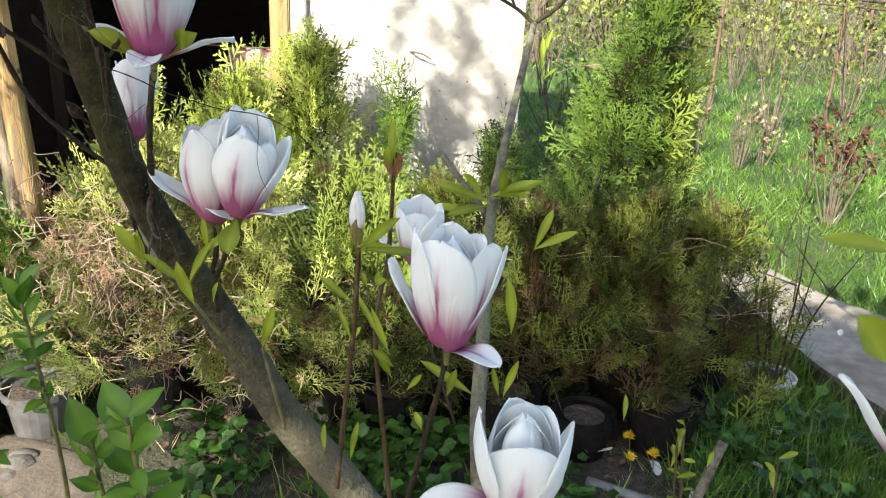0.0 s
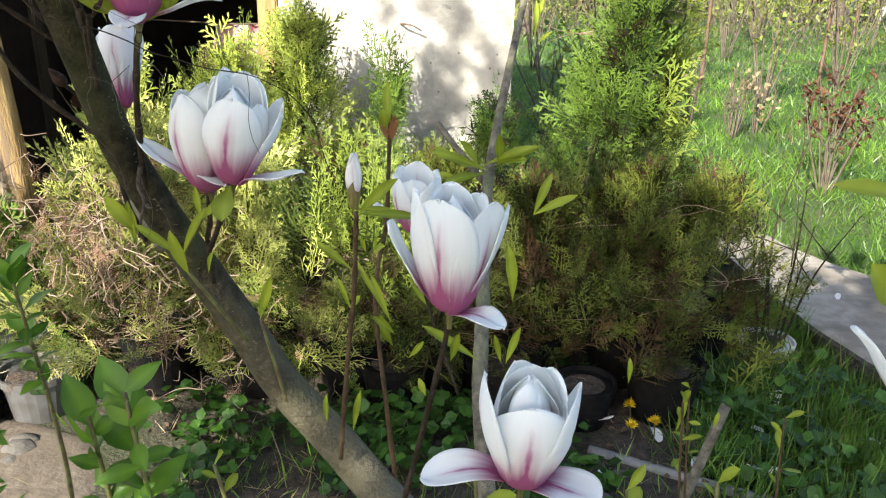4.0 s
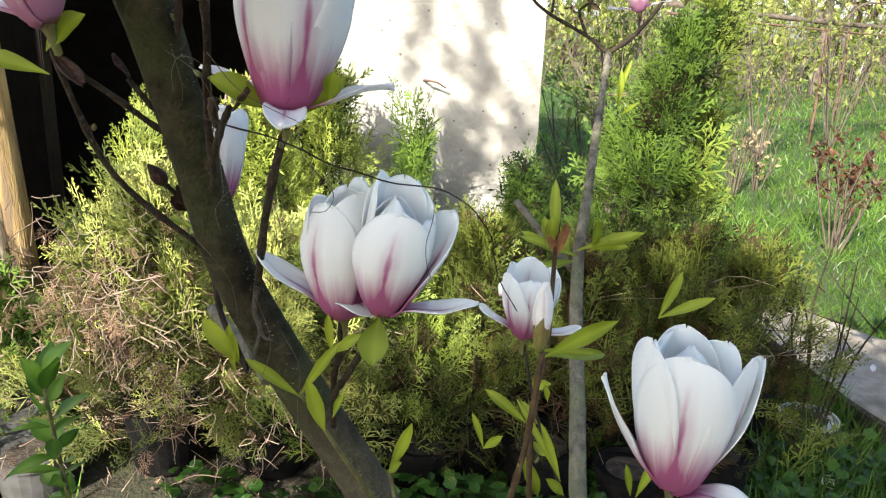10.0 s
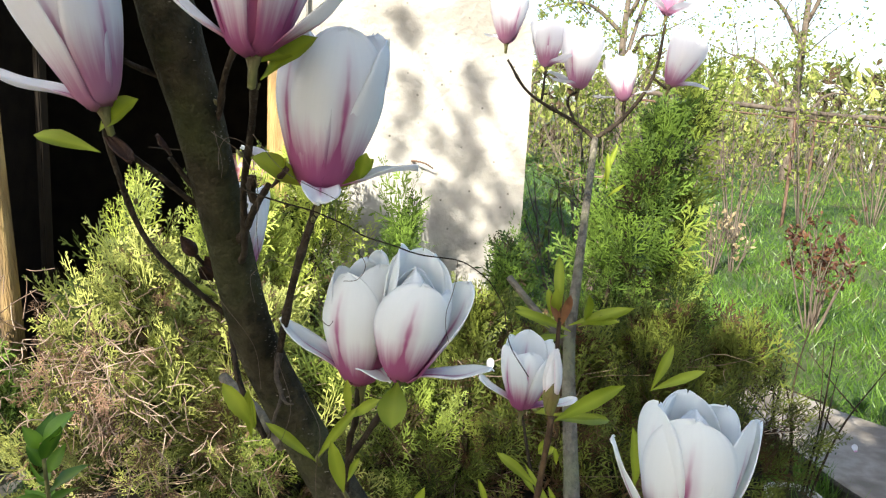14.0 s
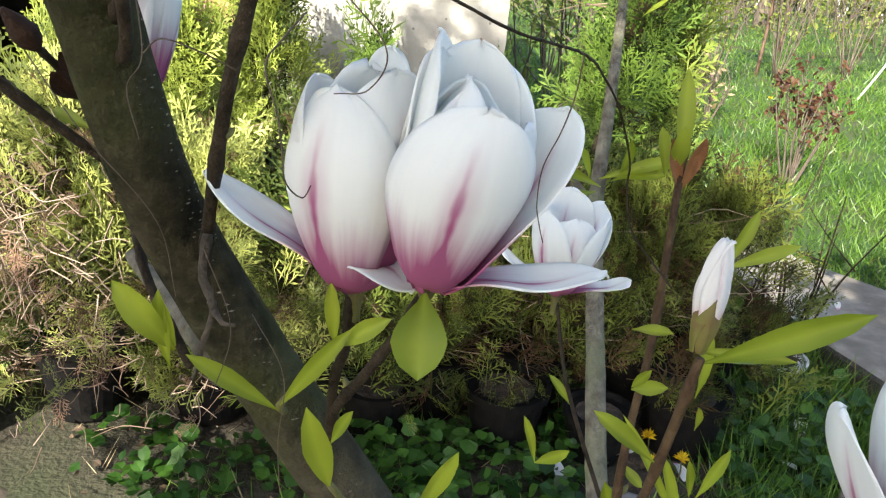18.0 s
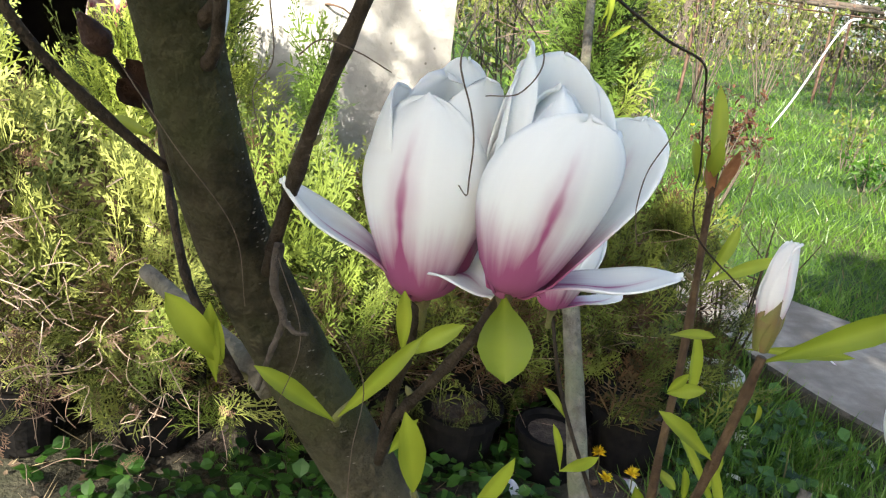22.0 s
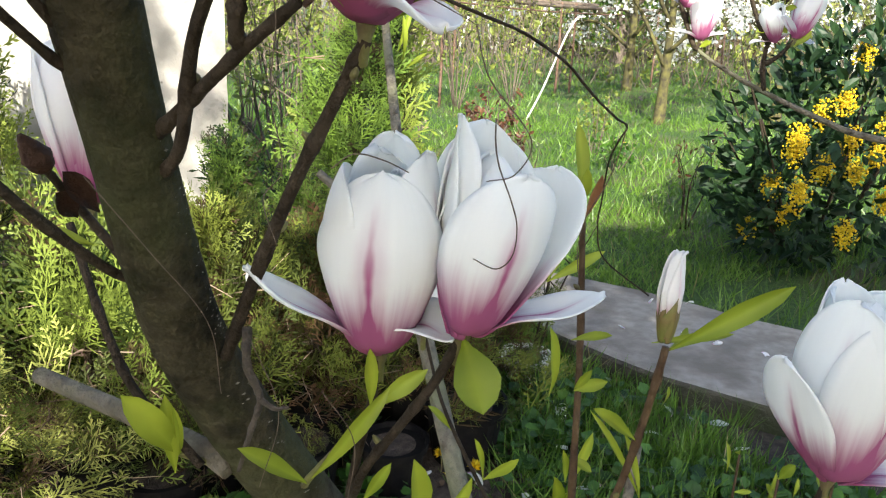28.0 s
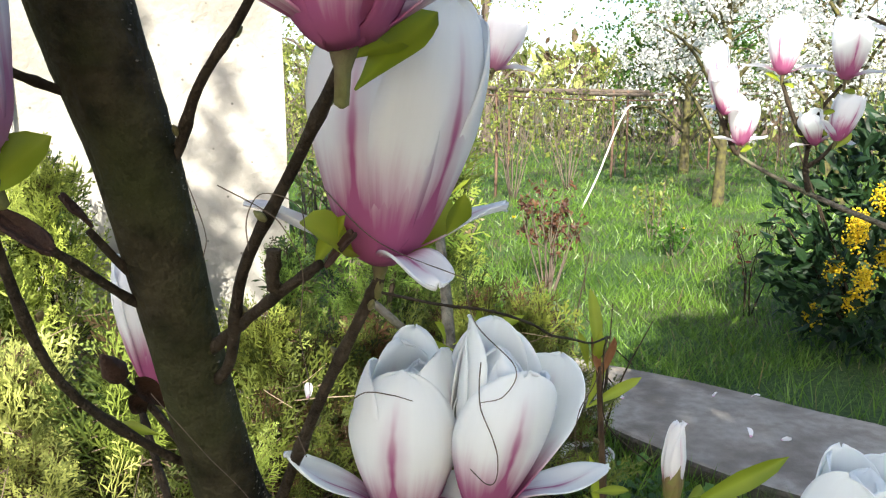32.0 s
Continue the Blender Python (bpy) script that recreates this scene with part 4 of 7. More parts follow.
def tulip(seed, L=0.092, W=0.058, open_=0.0, low=((170, 0.055, 0.026, (70, 85, 80)),), count=6):
    """Petals of a half-open goblet: an inner and an outer whorl, and the reflexed lowest ones."""
    g = np.random.default_rng(seed)
    out = []
    for k in range(count):
        az = k * 360 / count + g.uniform(-9, 9) + 22
        inner = k % 2
        l = L * g.uniform(0.9, 1.04) * (1.0 if inner else 0.95)
        out.append((az, l, W * g.uniform(0.88, 1.08) * (0.86 if inner else 1), (40 + open_ - 8 * inner, 9 + open_ * 0.8 - 5 * inner, -14 + open_ * 1.1), 0.62))
    for az, l, w, an in low:
        out.append((az, l, w, an, 0.35))
    return out


def leaf_mesh(L, W, seed, fold=0.25, curl=0.3, mat=None):
    g = np.random.default_rng(seed)
    nv, nu = 9, 5
    v, t = [], []
    tone = g.uniform(0.15, 0.9)
    for i in range(nv):
        s = i / (nv - 1)
        if mat is M_SPRIG:
            w = W / 2 * float(np.interp(s, [0, 0.06, 0.2, 0.4, 0.6, 0.8, 0.92, 1], [0.06, 0.2, 0.7, 1.0, 0.88, 0.5, 0.22, 0.02]))
        else:
            w = W / 2 * float(np.interp(s, [0, 0.06, 0.2, 0.45, 0.65, 0.85, 0.95, 1], [0.06, 0.1, 0.42, 0.86, 1.0, 0.72, 0.36, 0.02]))
        z0 = -curl * L * s * s * 0.5
        for j in range(nu):
            u = -1 + 2 * j / (nu - 1)
            v.append((w * u, L * s - curl * L * 0.1 * s ** 3, z0 + fold * w * abs(u) + 0.03 * W * math.sin(s * 11 + seed) * abs(u)))
            t.append(min(1, max(0, tone + 0.3 * (abs(u) < 0.1) - 0.18 * (abs(u) > 0.9) + 0.15 * math.sin(s * 7 + seed))))
    f = [(i * nu + j, i * nu + j + 1, (i + 1) * nu + j + 1, (i + 1) * nu + j) for i in range(nv - 1) for j in range(nu - 1)]
    return mesh_of("leaf", v, f, mat or M_LEAF, t, smooth=True)


def leaf_between(tree, a, b, width, seed, face=(0, -0.75, 0.65), mat=None, fold=0.25, curl=0.25):
    """A leaf from its stalk at a to its tip at b, its upper face turned to 'face'."""
    a, b = Vector(a), Vector(b)
    y = (b - a).normalized()
    z = Vector(face)
    z = (z - y * z.dot(y)).normalized()
    x = y.cross(z)
    m = Matrix(((x.x, y.x, z.x, a.x), (x.y, y.y, z.y, a.y), (x.z, y.z, z.z, a.z), (0, 0, 0, 1)))
    ob = part("leaf", leaf_mesh((b - a).length, width, seed, fold, curl, mat), tree)
    ob.matrix_parent_inverse = world_of(tree).inverted()
    ob.matrix_basis = m
    return ob


def twig(tree, pts, r0, r1, mat=None, name="twig", label="", nodes=4, seed=1, sides=8):
    return part(name, tube(name, pts, r0 * 0.60, r1 * 0.64, mat or M_TWIG, sides, 6, 0.03, seed, nodes), tree, label)


mag = thing("magnolia_tree", (0.14, 0.64, 0.0), "young saucer magnolia in flower, dark slanting trunk and yellow-green new leaves", "tree")
TRUNK = [(0.16, 0.65, -0.03), (0.12, 0.655, 0.25), (0.02, 0.67, 0.50), (-0.094, 0.710, 0.631), (-0.157, 0.710, 0.712), (-0.192, 0.710, 0.773), (-0.232, 0.705, 0.843), (-0.262, 0.697, 0.905), (-0.273, 0.685, 0.945), (-0.2835, 0.675, 1.0), (-0.2955, 0.66, 1.068), (-0.310, 0.652, 1.125), (-0.335, 0.64, 1.24), (-0.37, 0.63, 1.42), (-0.40, 0.62, 1.75)]
GIRTH = [0.028, 0.025, 0.0210, 0.0187, 0.0174, 0.0166, 0.0158, 0.0147, 0.0139, 0.0137, 0.0146, 0.0165, 0.0130, 0.011, 0.009]
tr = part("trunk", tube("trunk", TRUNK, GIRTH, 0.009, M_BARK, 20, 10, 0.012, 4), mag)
# pale breathing pores on the bark
g = np.random.default_rng(8)
cen = spline(TRUNK, 10)
ch = []
for _ in range(1050):
    i = int(g.integers(28, 122))
    s = i / (len(cen) - 1)
    rad = float(np.interp(s * 14, range(15), GIRTH))
    a = g.uniform(math.pi * 0.9, math.pi * 2.1)
    out = np.array([math.cos(a), math.sin(a) * 0.95, 0.15])
    out /= np.linalg.norm(out)
    p = cen[i] + (cen[i + 1] - cen[i]) * g.random() + out * rad * 0.985
    e = g.uniform(0.00035, 0.00075)
    t1 = np.cross(out, [0, 0, 1.0])
    t1 /= np.linalg.norm(t1)
    t2 = np.cross(out, t1)
    v = np.array([p + t1 * e * 2.0, p + t2 * e * 0.8, p - t1 * e * 2.0, p - t2 * e * 0.8, p + out * e * 0.7])
    ch.append((v, [(0, 1, 4), (1, 2, 4), (2, 3, 4), (3, 0, 4)], 0.5))
v, f, ti = join(ch)
tagged(part("bark_speckle", mesh_of("bark_speckle", v, f, M_LENTICEL), tr, "pale specks on the bark"), kind="stuff")

# second, rear stem
STEM2 = [(0.14, 0.68, 0.0), (0.07, 0.80, 0.30), (0.03, 0.95, 0.52), (0.028, 1.06, 0.66), (0.03, 1.15, 0.78), (0.045, 1.215, 0.876), (0.083, 1.37, 1.045)]
st2 = part("rear_stem", tube("rear_stem", STEM2, 0.0138, 0.0050, M_BARK_PALE, 12, 8, 0.05, 6), mag, "grey lichened stem")
twig(mag, [(0.026, 1.16, 0.785), (-0.01, 1.19, 0.82), (-0.046, 1.228, 0.856)], 0.0085, 0.0075, M_BARK_GREY, "cut_stub", "sawn-off stub of a branch", 0)
for pts, a, b in (
    ([(0.083, 1.37, 1.045), (0.052, 1.38, 1.068), (-0.019, 1.385, 1.107), (-0.055, 1.39, 1.155)], 0.0055, 0.0028),
    ([(0.083, 1.37, 1.045), (0.127, 1.385, 1.079), (0.166, 1.39, 1.14), (0.18, 1.40, 1.22)], 0.006, 0.003),
    ([(0.166, 1.39, 1.14), (0.19, 1.395, 1.125)], 0.003, 0.0025),
    ([(0.052, 1.38, 1.068), (0.04, 1.39, 1.10), (0.056, 1.40, 1.115)], 0.0035, 0.0025),
    ([(0.127, 1.385, 1.079), (0.126, 1.395, 1.10)], 0.003, 0.0025),
    ([(-0.0, 1.385, 1.098), (0.005, 1.40, 1.145)], 0.003, 0.0022),
):
    twig(mag, pts, a, b, M_TWIG, "branch", "", 3)
UPFLOWERS = [((0.128, 1.40, 1.106), (-0.2, 0, 1), 0.85, 3), ((0.197, 1.40, 1.132), (0.35, 0, 1), 1.0, 4), ((0.056, 1.40, 1.12), (0.05, -0.1, 1), 1.1, 5), ((0.005, 1.40, 1.15), (0.0, 0.1, 1), 0.85, 6), ((-0.058, 1.40, 1.182), (0.0, 0, 1), 1.0, 7), ((0.18, 1.40, 1.235), (0.2, 0, 1), 0.95, 8)]
for p, ax, s, sd in UPFLOWERS:
    blossom(mag, p, ax, tulip(sd, open_=6, low=((sd * 77 % 360, 0.06, 0.026, (70, 85, 75)), (sd * 131 % 360, 0.055, 0.026, (65, 80, 70)))), "white and pink blossom", sd, M_PETAL_SOFT, s, sd * 40, fine=False)

# twigs of the near stem
twig(mag, [(-0.252, 0.684, 0.905), (-0.247, 0.672, 0.93), (-0.236, 0.65, 0.975), (-0.224, 0.632, 1.012), (-0.218, 0.626, 1.028)], 0.0042, 0.0034, label="dark flowering twig")
twig(mag, [(-0.276, 0.674, 0.978), (-0.268, 0.660, 0.992), (-0.264, 0.64, 1.031), (-0.251, 0.605, 1.071), (-0.243, 0.576, 1.10)], 0.0038, 0.003)
twig(mag, [(-0.274, 0.668, 0.995), (-0.266, 0.655, 1.006), (-0.254, 0.63, 1.024), (-0.243, 0.61, 1.038)], 0.0042, 0.0026, seed=3)
twig(mag, [(-0.254, 0.631, 1.024), (-0.256, 0.626, 1.031), (-0.2555, 0.624, 1.041)], 0.0035, 0.0042, name="spur", label="knobbly spur", nodes=2)
twig(mag, [(-0.295, 0.662, 1.058), (-0.283, 0.655, 1.071), (-0.275, 0.64, 1.095), (-0.258, 0.618, 1.125), (-0.23, 0.59, 1.19)], 0.0038, 0.002)
twig(mag, [(-0.278, 0.686, 0.94), (-0.292, 0.690, 0.944), (-0.326, 0.66, 0.991), (-0.338, 0.637, 1.045), (-0.338, 0.626, 1.07)], 0.0032, 0.0026)
twig(mag, [(-0.287, 0.672, 1.012), (-0.299, 0.668, 1.016), (-0.32, 0.65, 1.038), (-0.337, 0.634, 1.055)], 0.003, 0.0024)
twig(mag, [(-0.305, 0.655, 1.09), (-0.321, 0.65, 1.095), (-0.34, 0.64, 1.106), (-0.37, 0.62, 1.14)], 0.003, 0.002)
twig(mag, [(-0.289, 0.672, 1.022), (-0.300, 0.664, 1.028), (-0.313, 0.658, 1.046)], 0.0036, 0.0022, name="spur", label="stout bud spur")
twig(mag, [(-0.250, 0.698, 0.846), (-0.266, 0.72, 0.852), (-0.323, 0.814, 0.849)], 0.0085, 0.007, M_BARK_GREY, "cut_stub", "sawn-off grey stub", 0, sides=12)
twig(mag, [(-0.262, 0.695, 0.852), (-0.283, 0.715, 0.879), (-0.291, 0.725, 0.899), (-0.298, 0.738, 0.927), (-0.302, 0.748, 0.946)], 0.0035, 0.0028)
twig(mag, [(-0.203, 0.682, 0.822), (-0.201, 0.672, 0.862), (-0.197, 0.67, 0.88), (-0.196, 0.669, 0.902)], 0.0034, 0.003, label="short stalk under a blossom")
twig(mag, [(-0.203, 0.682, 0.824), (-0.200, 0.668, 0.852), (-0.190, 0.66, 0.872), (-0.178, 0.650, 0.897), (-0.169, 0.646, 0.918)], 0.0036, 0.003)
twig(mag, [(-0.100, 0.675, 0.66), (-0.087, 0.655, 0.78), (-0.080, 0.645, 0.83), (-0.077, 0.638, 0.87), (-0.075, 0.634, 0.902)], 0.0034, 0.0028, M_STEM, "shoot", "brown shoot under a bud")
twig(mag, [(-0.05, 0.72, 0.55), (-0.062, 0.70, 0.70), (-0.07, 0.695, 0.81), (-0.062, 0.71, 0.87), (-0.06, 0.722, 0.94), (-0.059, 0.724, 0.958)], 0.0036, 0.0024, M_STEM, "shoot", "reddish-brown shoot with a leafing bud")
twig(mag, [(-0.06, 0.63, 0.56), (-0.03, 0.62, 0.70), (-0.019, 0.61, 0.756), (-0.008, 0.60, 0.811), (-0.004, 0.596, 0.84)], 0.004, 0.003)
twig(mag, [(0.03, 0.63, 0.45), (0.052, 0.60, 0.58), (0.052, 0.573, 0.710)], 0.004, 0.003)
twig(mag, [(0.0, 0.86, 0.62), (-0.04, 0.9, 0.72), (-0.056, 0.917, 0.79)], 0.003, 0.002)
twig(mag, [(0.10, 0.75, 0.02), (0.30, 1.05, 0.22), (0.413, 1.163, 0.44)], 0.014, 0.012, M_BARK_GREY, "cut_stub", "sawn-off slanting stem", 0, sides=12)

# blossoms near the eye
blossom(mag, (-0.194, 0.669, 0.907), (0.0, -0.05, 1), [
    (-126, 0.091, 0.066, (52, 9, -36), 0.80, 0.0022), (-52, 0.096, 0.056, (42, 5, -24), 0.70, 0.0006), (158, 0.092, 0.058, (46, 7, -28), 0.72, 0.0008), (100, 0.090, 0.056, (40, 4, -28), 0.65),
    (36, 0.096, 0.042, (34, 5, -14), 0.62, -0.001),
    (-184, 0.070, 0.026, (46, 54, 46), 0.45), (-50, 0.036, 0.034, (26, 60, 120), 0.45, 0.001)], "white blossom, wine-pink at its base", 31, scale=0.93)
blossom(mag, (-0.169, 0.646, 0.9195), (0.12, -0.03, 1), [
    (-92, 0.082, 0.064, (50, 10, -26), 0.70, 0.002), (-28, 0.078, 0.046, (46, 14, -14), 0.62, 0.0005), (20, 0.088, 0.062, (52, 25, -8), 0.55, 0.001), (160, 0.095, 0.050, (30, 5, -12), 0.60, -0.0015),
    (92, 0.095, 0.054, (30, 5, -12), 0.58, -0.001), (136, 0.092, 0.050, (28, 5, -10), 0.55, -0.001), (55, 0.092, 0.056, (40, 11, -10), 0.55),
    (-14, 0.064, 0.026, (54, 82, 60), 0.35, 0.001), (-150, 0.036, 0.020, (30, 14, 50), 0.6)], "wide white blossom, pink-veined", 32, scale=0.875)
blossom(mag, (-0.004, 0.596, 0.845), (0.02, -0.02, 1), [
    (-108, 0.101, 0.062, (46, 9, -16), 0.64, 0.0022), (-160, 0.106, 0.050, (44, 11, -8), 0.60, -0.0005), (-40, 0.101, 0.052, (46, 11, -8), 0.60, 0.0008), (-2, 0.094, 0.042, (48, 22, 2), 0.5), (182, 0.082, 0.036, (52, 30, 16), 0.45),
    (132, 0.099, 0.054, (30, 5, -14), 0.58), (78, 0.098, 0.056, (28, 4, -16), 0.58), (32, 0.096, 0.052, (32, 7, -10), 0.58),
    (-40, 0.048, 0.028, (64, 92, 74), 0.35)], "tall white goblet blossom with pink streaks", 33, scale=0.93)
blossom(mag, (0.052, 0.572, 0.722), (0.04, -0.08, 1), [
    (-92, 0.080, 0.068, (52, 11, -28), 0.74, 0.0050), (-14, 0.088, 0.058, (54, 16, -14), 0.60), (-172, 0.094, 0.060, (54, 16, -14), 0.60, 0.0008), (135, 0.086, 0.056, (38, 8, -16), 0.60),
    (88, 0.084, 0.056, (32, 5, -16), 0.60), (40, 0.086, 0.056, (38, 8, -16), 0.60), (190, 0.066, 0.034, (62, 86, 112), 0.4), (-30, 0.052, 0.040, (60, 82, 92), 0.4)], "white blossom low in the tree", 34, scale=1.10)
blossom(mag, (-0.2175, 0.626, 1.036), (0.10, -0.05, 1), [
    (-62, 0.106, 0.066, (48, 13, -20), 0.66, 0.0018), (-5, 0.104, 0.058, (46, 14, -14), 0.62), (-138, 0.104, 0.064, (48, 13, -20), 0.64, 0.0006), (45, 0.104, 0.058, (44, 12, -12), 0.58),
    (95, 0.106, 0.060, (40, 11, -12), 0.58, -0.001), (160, 0.104, 0.058, (44, 13, -14), 0.58), (6, 0.058, 0.020, (70, 68, 62), 0.3), (172, 0.052, 0.024, (64, 70, 84), 0.5), (-82, 0.042, 0.025, (56, 84, 126), 0.4)], "large rosy blossom with pointed white petals", 35, M_PETAL_DEEP, scale=0.91)
blossom(mag, (-0.243, 0.574, 1.106), (0.06, 0.0, 1), [
    (-80, 0.09, 0.05, (46, 14, -4), 0.6), (-20, 0.09, 0.05, (46, 16, -2), 0.55), (-145, 0.09, 0.05, (46, 14, -4), 0.55), (35, 0.09, 0.05, (40, 12, 0), 0.5), (95, 0.09, 0.05, (40, 10, 0), 0.5), (155, 0.09, 0.05, (42, 12, -2), 0.5),
    (180, 0.06, 0.02, (66, 58, 50), 0.3), (0, 0.055, 0.022, (60, 48, 40), 0.4)], "rosy blossom seen from below", 36, M_PETAL_DEEP)
blossom(mag, (-0.338, 0.624, 1.076), (-0.26, -0.10, 1), [
    (-85, 0.092, 0.050, (38, 10, -6), 0.62), (-25, 0.090, 0.046, (36, 14, -4), 0.55), (-145, 0.092, 0.046, (36, 12, -4), 0.55), (35, 0.088, 0.046, (30, 10, 0), 0.5), (95, 0.092, 0.05, (28, 8, 0), 0.5), (155, 0.09, 0.046, (30, 8, -2), 0.5),
    (175, 0.062, 0.022, (56, 66, 60), 0.35)], "leaning pink and white blossom", 37, M_PETAL_SOFT)
blossom(mag, (-0.293, 0.752, 0.955), (0.0, 0.1, 1), [
    (-88, 0.086, 0.056, (32, 8, -14), 0.68), (-30, 0.086, 0.05, (30, 8, -12), 0.62), (-150, 0.086, 0.05, (30, 8, -12), 0.62), (90, 0.086, 0.054, (30, 8, -12), 0.6), (30, 0.084, 0.05, (30, 8, -12), 0.6), (150, 0.084, 0.05, (30, 8, -12), 0.6)], "narrow pink-based blossom among brown bracts", 38, M_PETAL_DEEP, scale=0.80)
blossom(mag, (-0.056, 0.917, 0.795), (0.05, 0, 1), [
    (-95, 0.060, 0.044, (50, 8, -20), 0.70, 0.001), (-30, 0.064, 0.040, (50, 16, -8), 0.6), (-150, 0.066, 0.044, (48, 14, -10), 0.6), (95, 0.068, 0.042, (34, 8, -8), 0.55), (32, 0.066, 0.040, (44, 14, -6), 0.55), (150, 0.068, 0.040, (38, 10, -8), 0.55),
    (180, 0.044, 0.018, (58, 60, 56), 0.35), (0, 0.046, 0.018, (72, 80, 76), 0.35)], "small white blossom on a thin twig", 39, scale=1.12, core=False)
blossom(mag, (0.312, 0.553, 0.792), (0.1, -0.05, 1), [
    (-85, 0.09, 0.05, (38, 10, -6), 0.62), (-25, 0.09, 0.046, (36, 14, -4), 0.55), (-150, 0.092, 0.046, (30, 8, -4), 0.55), (90, 0.09, 0.05, (28, 8, 0), 0.5), (176, 0.088, 0.036, (48, 42, 46), 0.35)], "white blossom beside the path", 40)
twig(mag, [(0.20, 0.62, 0.1), (0.28, 0.58, 0.5), (0.312, 0.553, 0.778)], 0.006, 0.003)

# opening bud
bud = part("flower_bud", petal_mesh(0.039, 0.0145, (14, 3, -10), 0.95, 5, 0.001, M_PETAL_DEEP, blunt=1.35), mag, "slender closed bud, white with a pink flush")
bud.matrix_parent_inverse = world_of(mag).inverted()
bud.matrix_basis = Matrix.Translation((-0.0765, 0.634, 0.907)) @ Matrix.Rotation(radians(-95), 4, "Z")
thicken(bud, 0.001)
for az, l, w in ((30, 0.039, 0.0155), (150, 0.038, 0.0155)):
    ob = part("petal", petal_mesh(l, w * 0.9, (14, 3, -10), 0.95, int(az), 0.001, M_PETAL_DEEP, blunt=1.35), bud, m=Matrix.Rotation(radians(az), 4, "Z"))
    thicken(ob, 0.001)
for az in (20, 140, 260):
    ob = part("bract", petal_mesh(0.021, 0.0115, (18, 2, -8), 0.9, int(az), 0.0022, M_BUDSCALE), bud, "green-brown bract", m=Matrix.Rotation(radians(az), 4, "Z") @ Matrix.Translation((0, 0, -0.002)))
    thicken(ob, 0.001)
for at, ax, l in (((-0.313, 0.657, 1.046), (-0.6, 0.1, 0.7), 0.014), ((-0.243, 0.61, 1.038), (0.6, -0.2, 0.8), 0.014), ((-0.338, 0.63, 1.06), (0.4, -0.2, -0.3), 0.022)):
    ob = part("bract", petal_mesh(l, l * 0.5, (14, 2, -4), 0.9, 3, 0.002, M_BRACT), mag, "dark brown furry bud scale")
    ob.matrix_parent_inverse = world_of(mag).inverted()
    ob.matrix_basis = Matrix.Translation(at) @ Vector((0, 0, 1)).rotation_difference(Vector(ax)).to_matrix().to_4x4()
    thicken(ob, 0.0012)

# closed brown flower bud on its spur, and a withered tendril in the fork
twig(mag, [(-0.28, 0.691, 0.938), (-0.2986, 0.7022, 0.964), (-0.3039, 0.6932, 0.9742), (-0.3074, 0.6872, 0.981)], 0.0031, 0.0021, name="bud_spur", label="short grey-brown bud spur")
part("winter_bud", tube("winter_bud", [(-0.3072, 0.6876, 0.9805), (-0.3084, 0.686, 0.9831), (-0.3099, 0.6841, 0.9862), (-0.312, 0.6815, 0.9904), (-0.3137, 0.6793, 0.994)], [0.0017, 0.0043, 0.0050, 0.0030, 0.0009], 0.0009, M_BRACT, 12, 5, 0.06, 2), mag, "closed brown bud with hairy scales")
for a, b in (((-0.2918, 0.701, 0.9615), (-0.3031, 0.694, 0.9789)), ((-0.2991, 0.7, 0.9607), (-0.3058, 0.692, 0.9722))):
    ob = leaf_between(mag, a, b, 0.0095, 9, face=(0.2, -0.9, 0.3), mat=M_BRACT, fold=0.5, curl=-0.1)
    ob.name = "bract"
    tagged(ob, "shed dark brown bud scale")
leaf_between(mag, (-0.2949, 0.698, 0.9504), (-0.3114, 0.702, 0.957), 0.0055, 12, face=(0.1, -0.8, 0.5), fold=0.4, curl=0.2)
part("withered_tendril", tube("withered_tendril", [(-0.247, 0.668, 0.9233), (-0.2484, 0.664, 0.9098), (-0.2445, 0.662, 0.8966), (-0.2482, 0.662, 0.884), (-0.2529, 0.664, 0.8663)], 0.0019, 0.0009, M_PALEDRY, 8, 6, 0.25, 5), mag, "pale withered twig in the fork")
part("withered_tendril", tube("withered_tendril", [(-0.2445, 0.662, 0.8966), (-0.2404, 0.658, 0.8936), (-0.2355, 0.655, 0.8944)], 0.0013, 0.0006, M_PALEDRY, 7, 5, 0.25, 6), mag, "pale withered side twig")

for tip, w in (((-0.068, 0.720, 0.958), 0.007), ((-0.0545, 0.718, 0.960), 0.007), ((-0.063, 0.728, 0.957), 0.006)):
    ob = leaf_between(mag, (-0.059, 0.722, 0.934), tip, w, 5, face=(0.1, -0.9, 0.3), mat=M_NEWBRACT, fold=0.5, curl=-0.15)
    ob.name = "bract"
    tagged(ob, "orange-brown bract of an opening leaf bud")

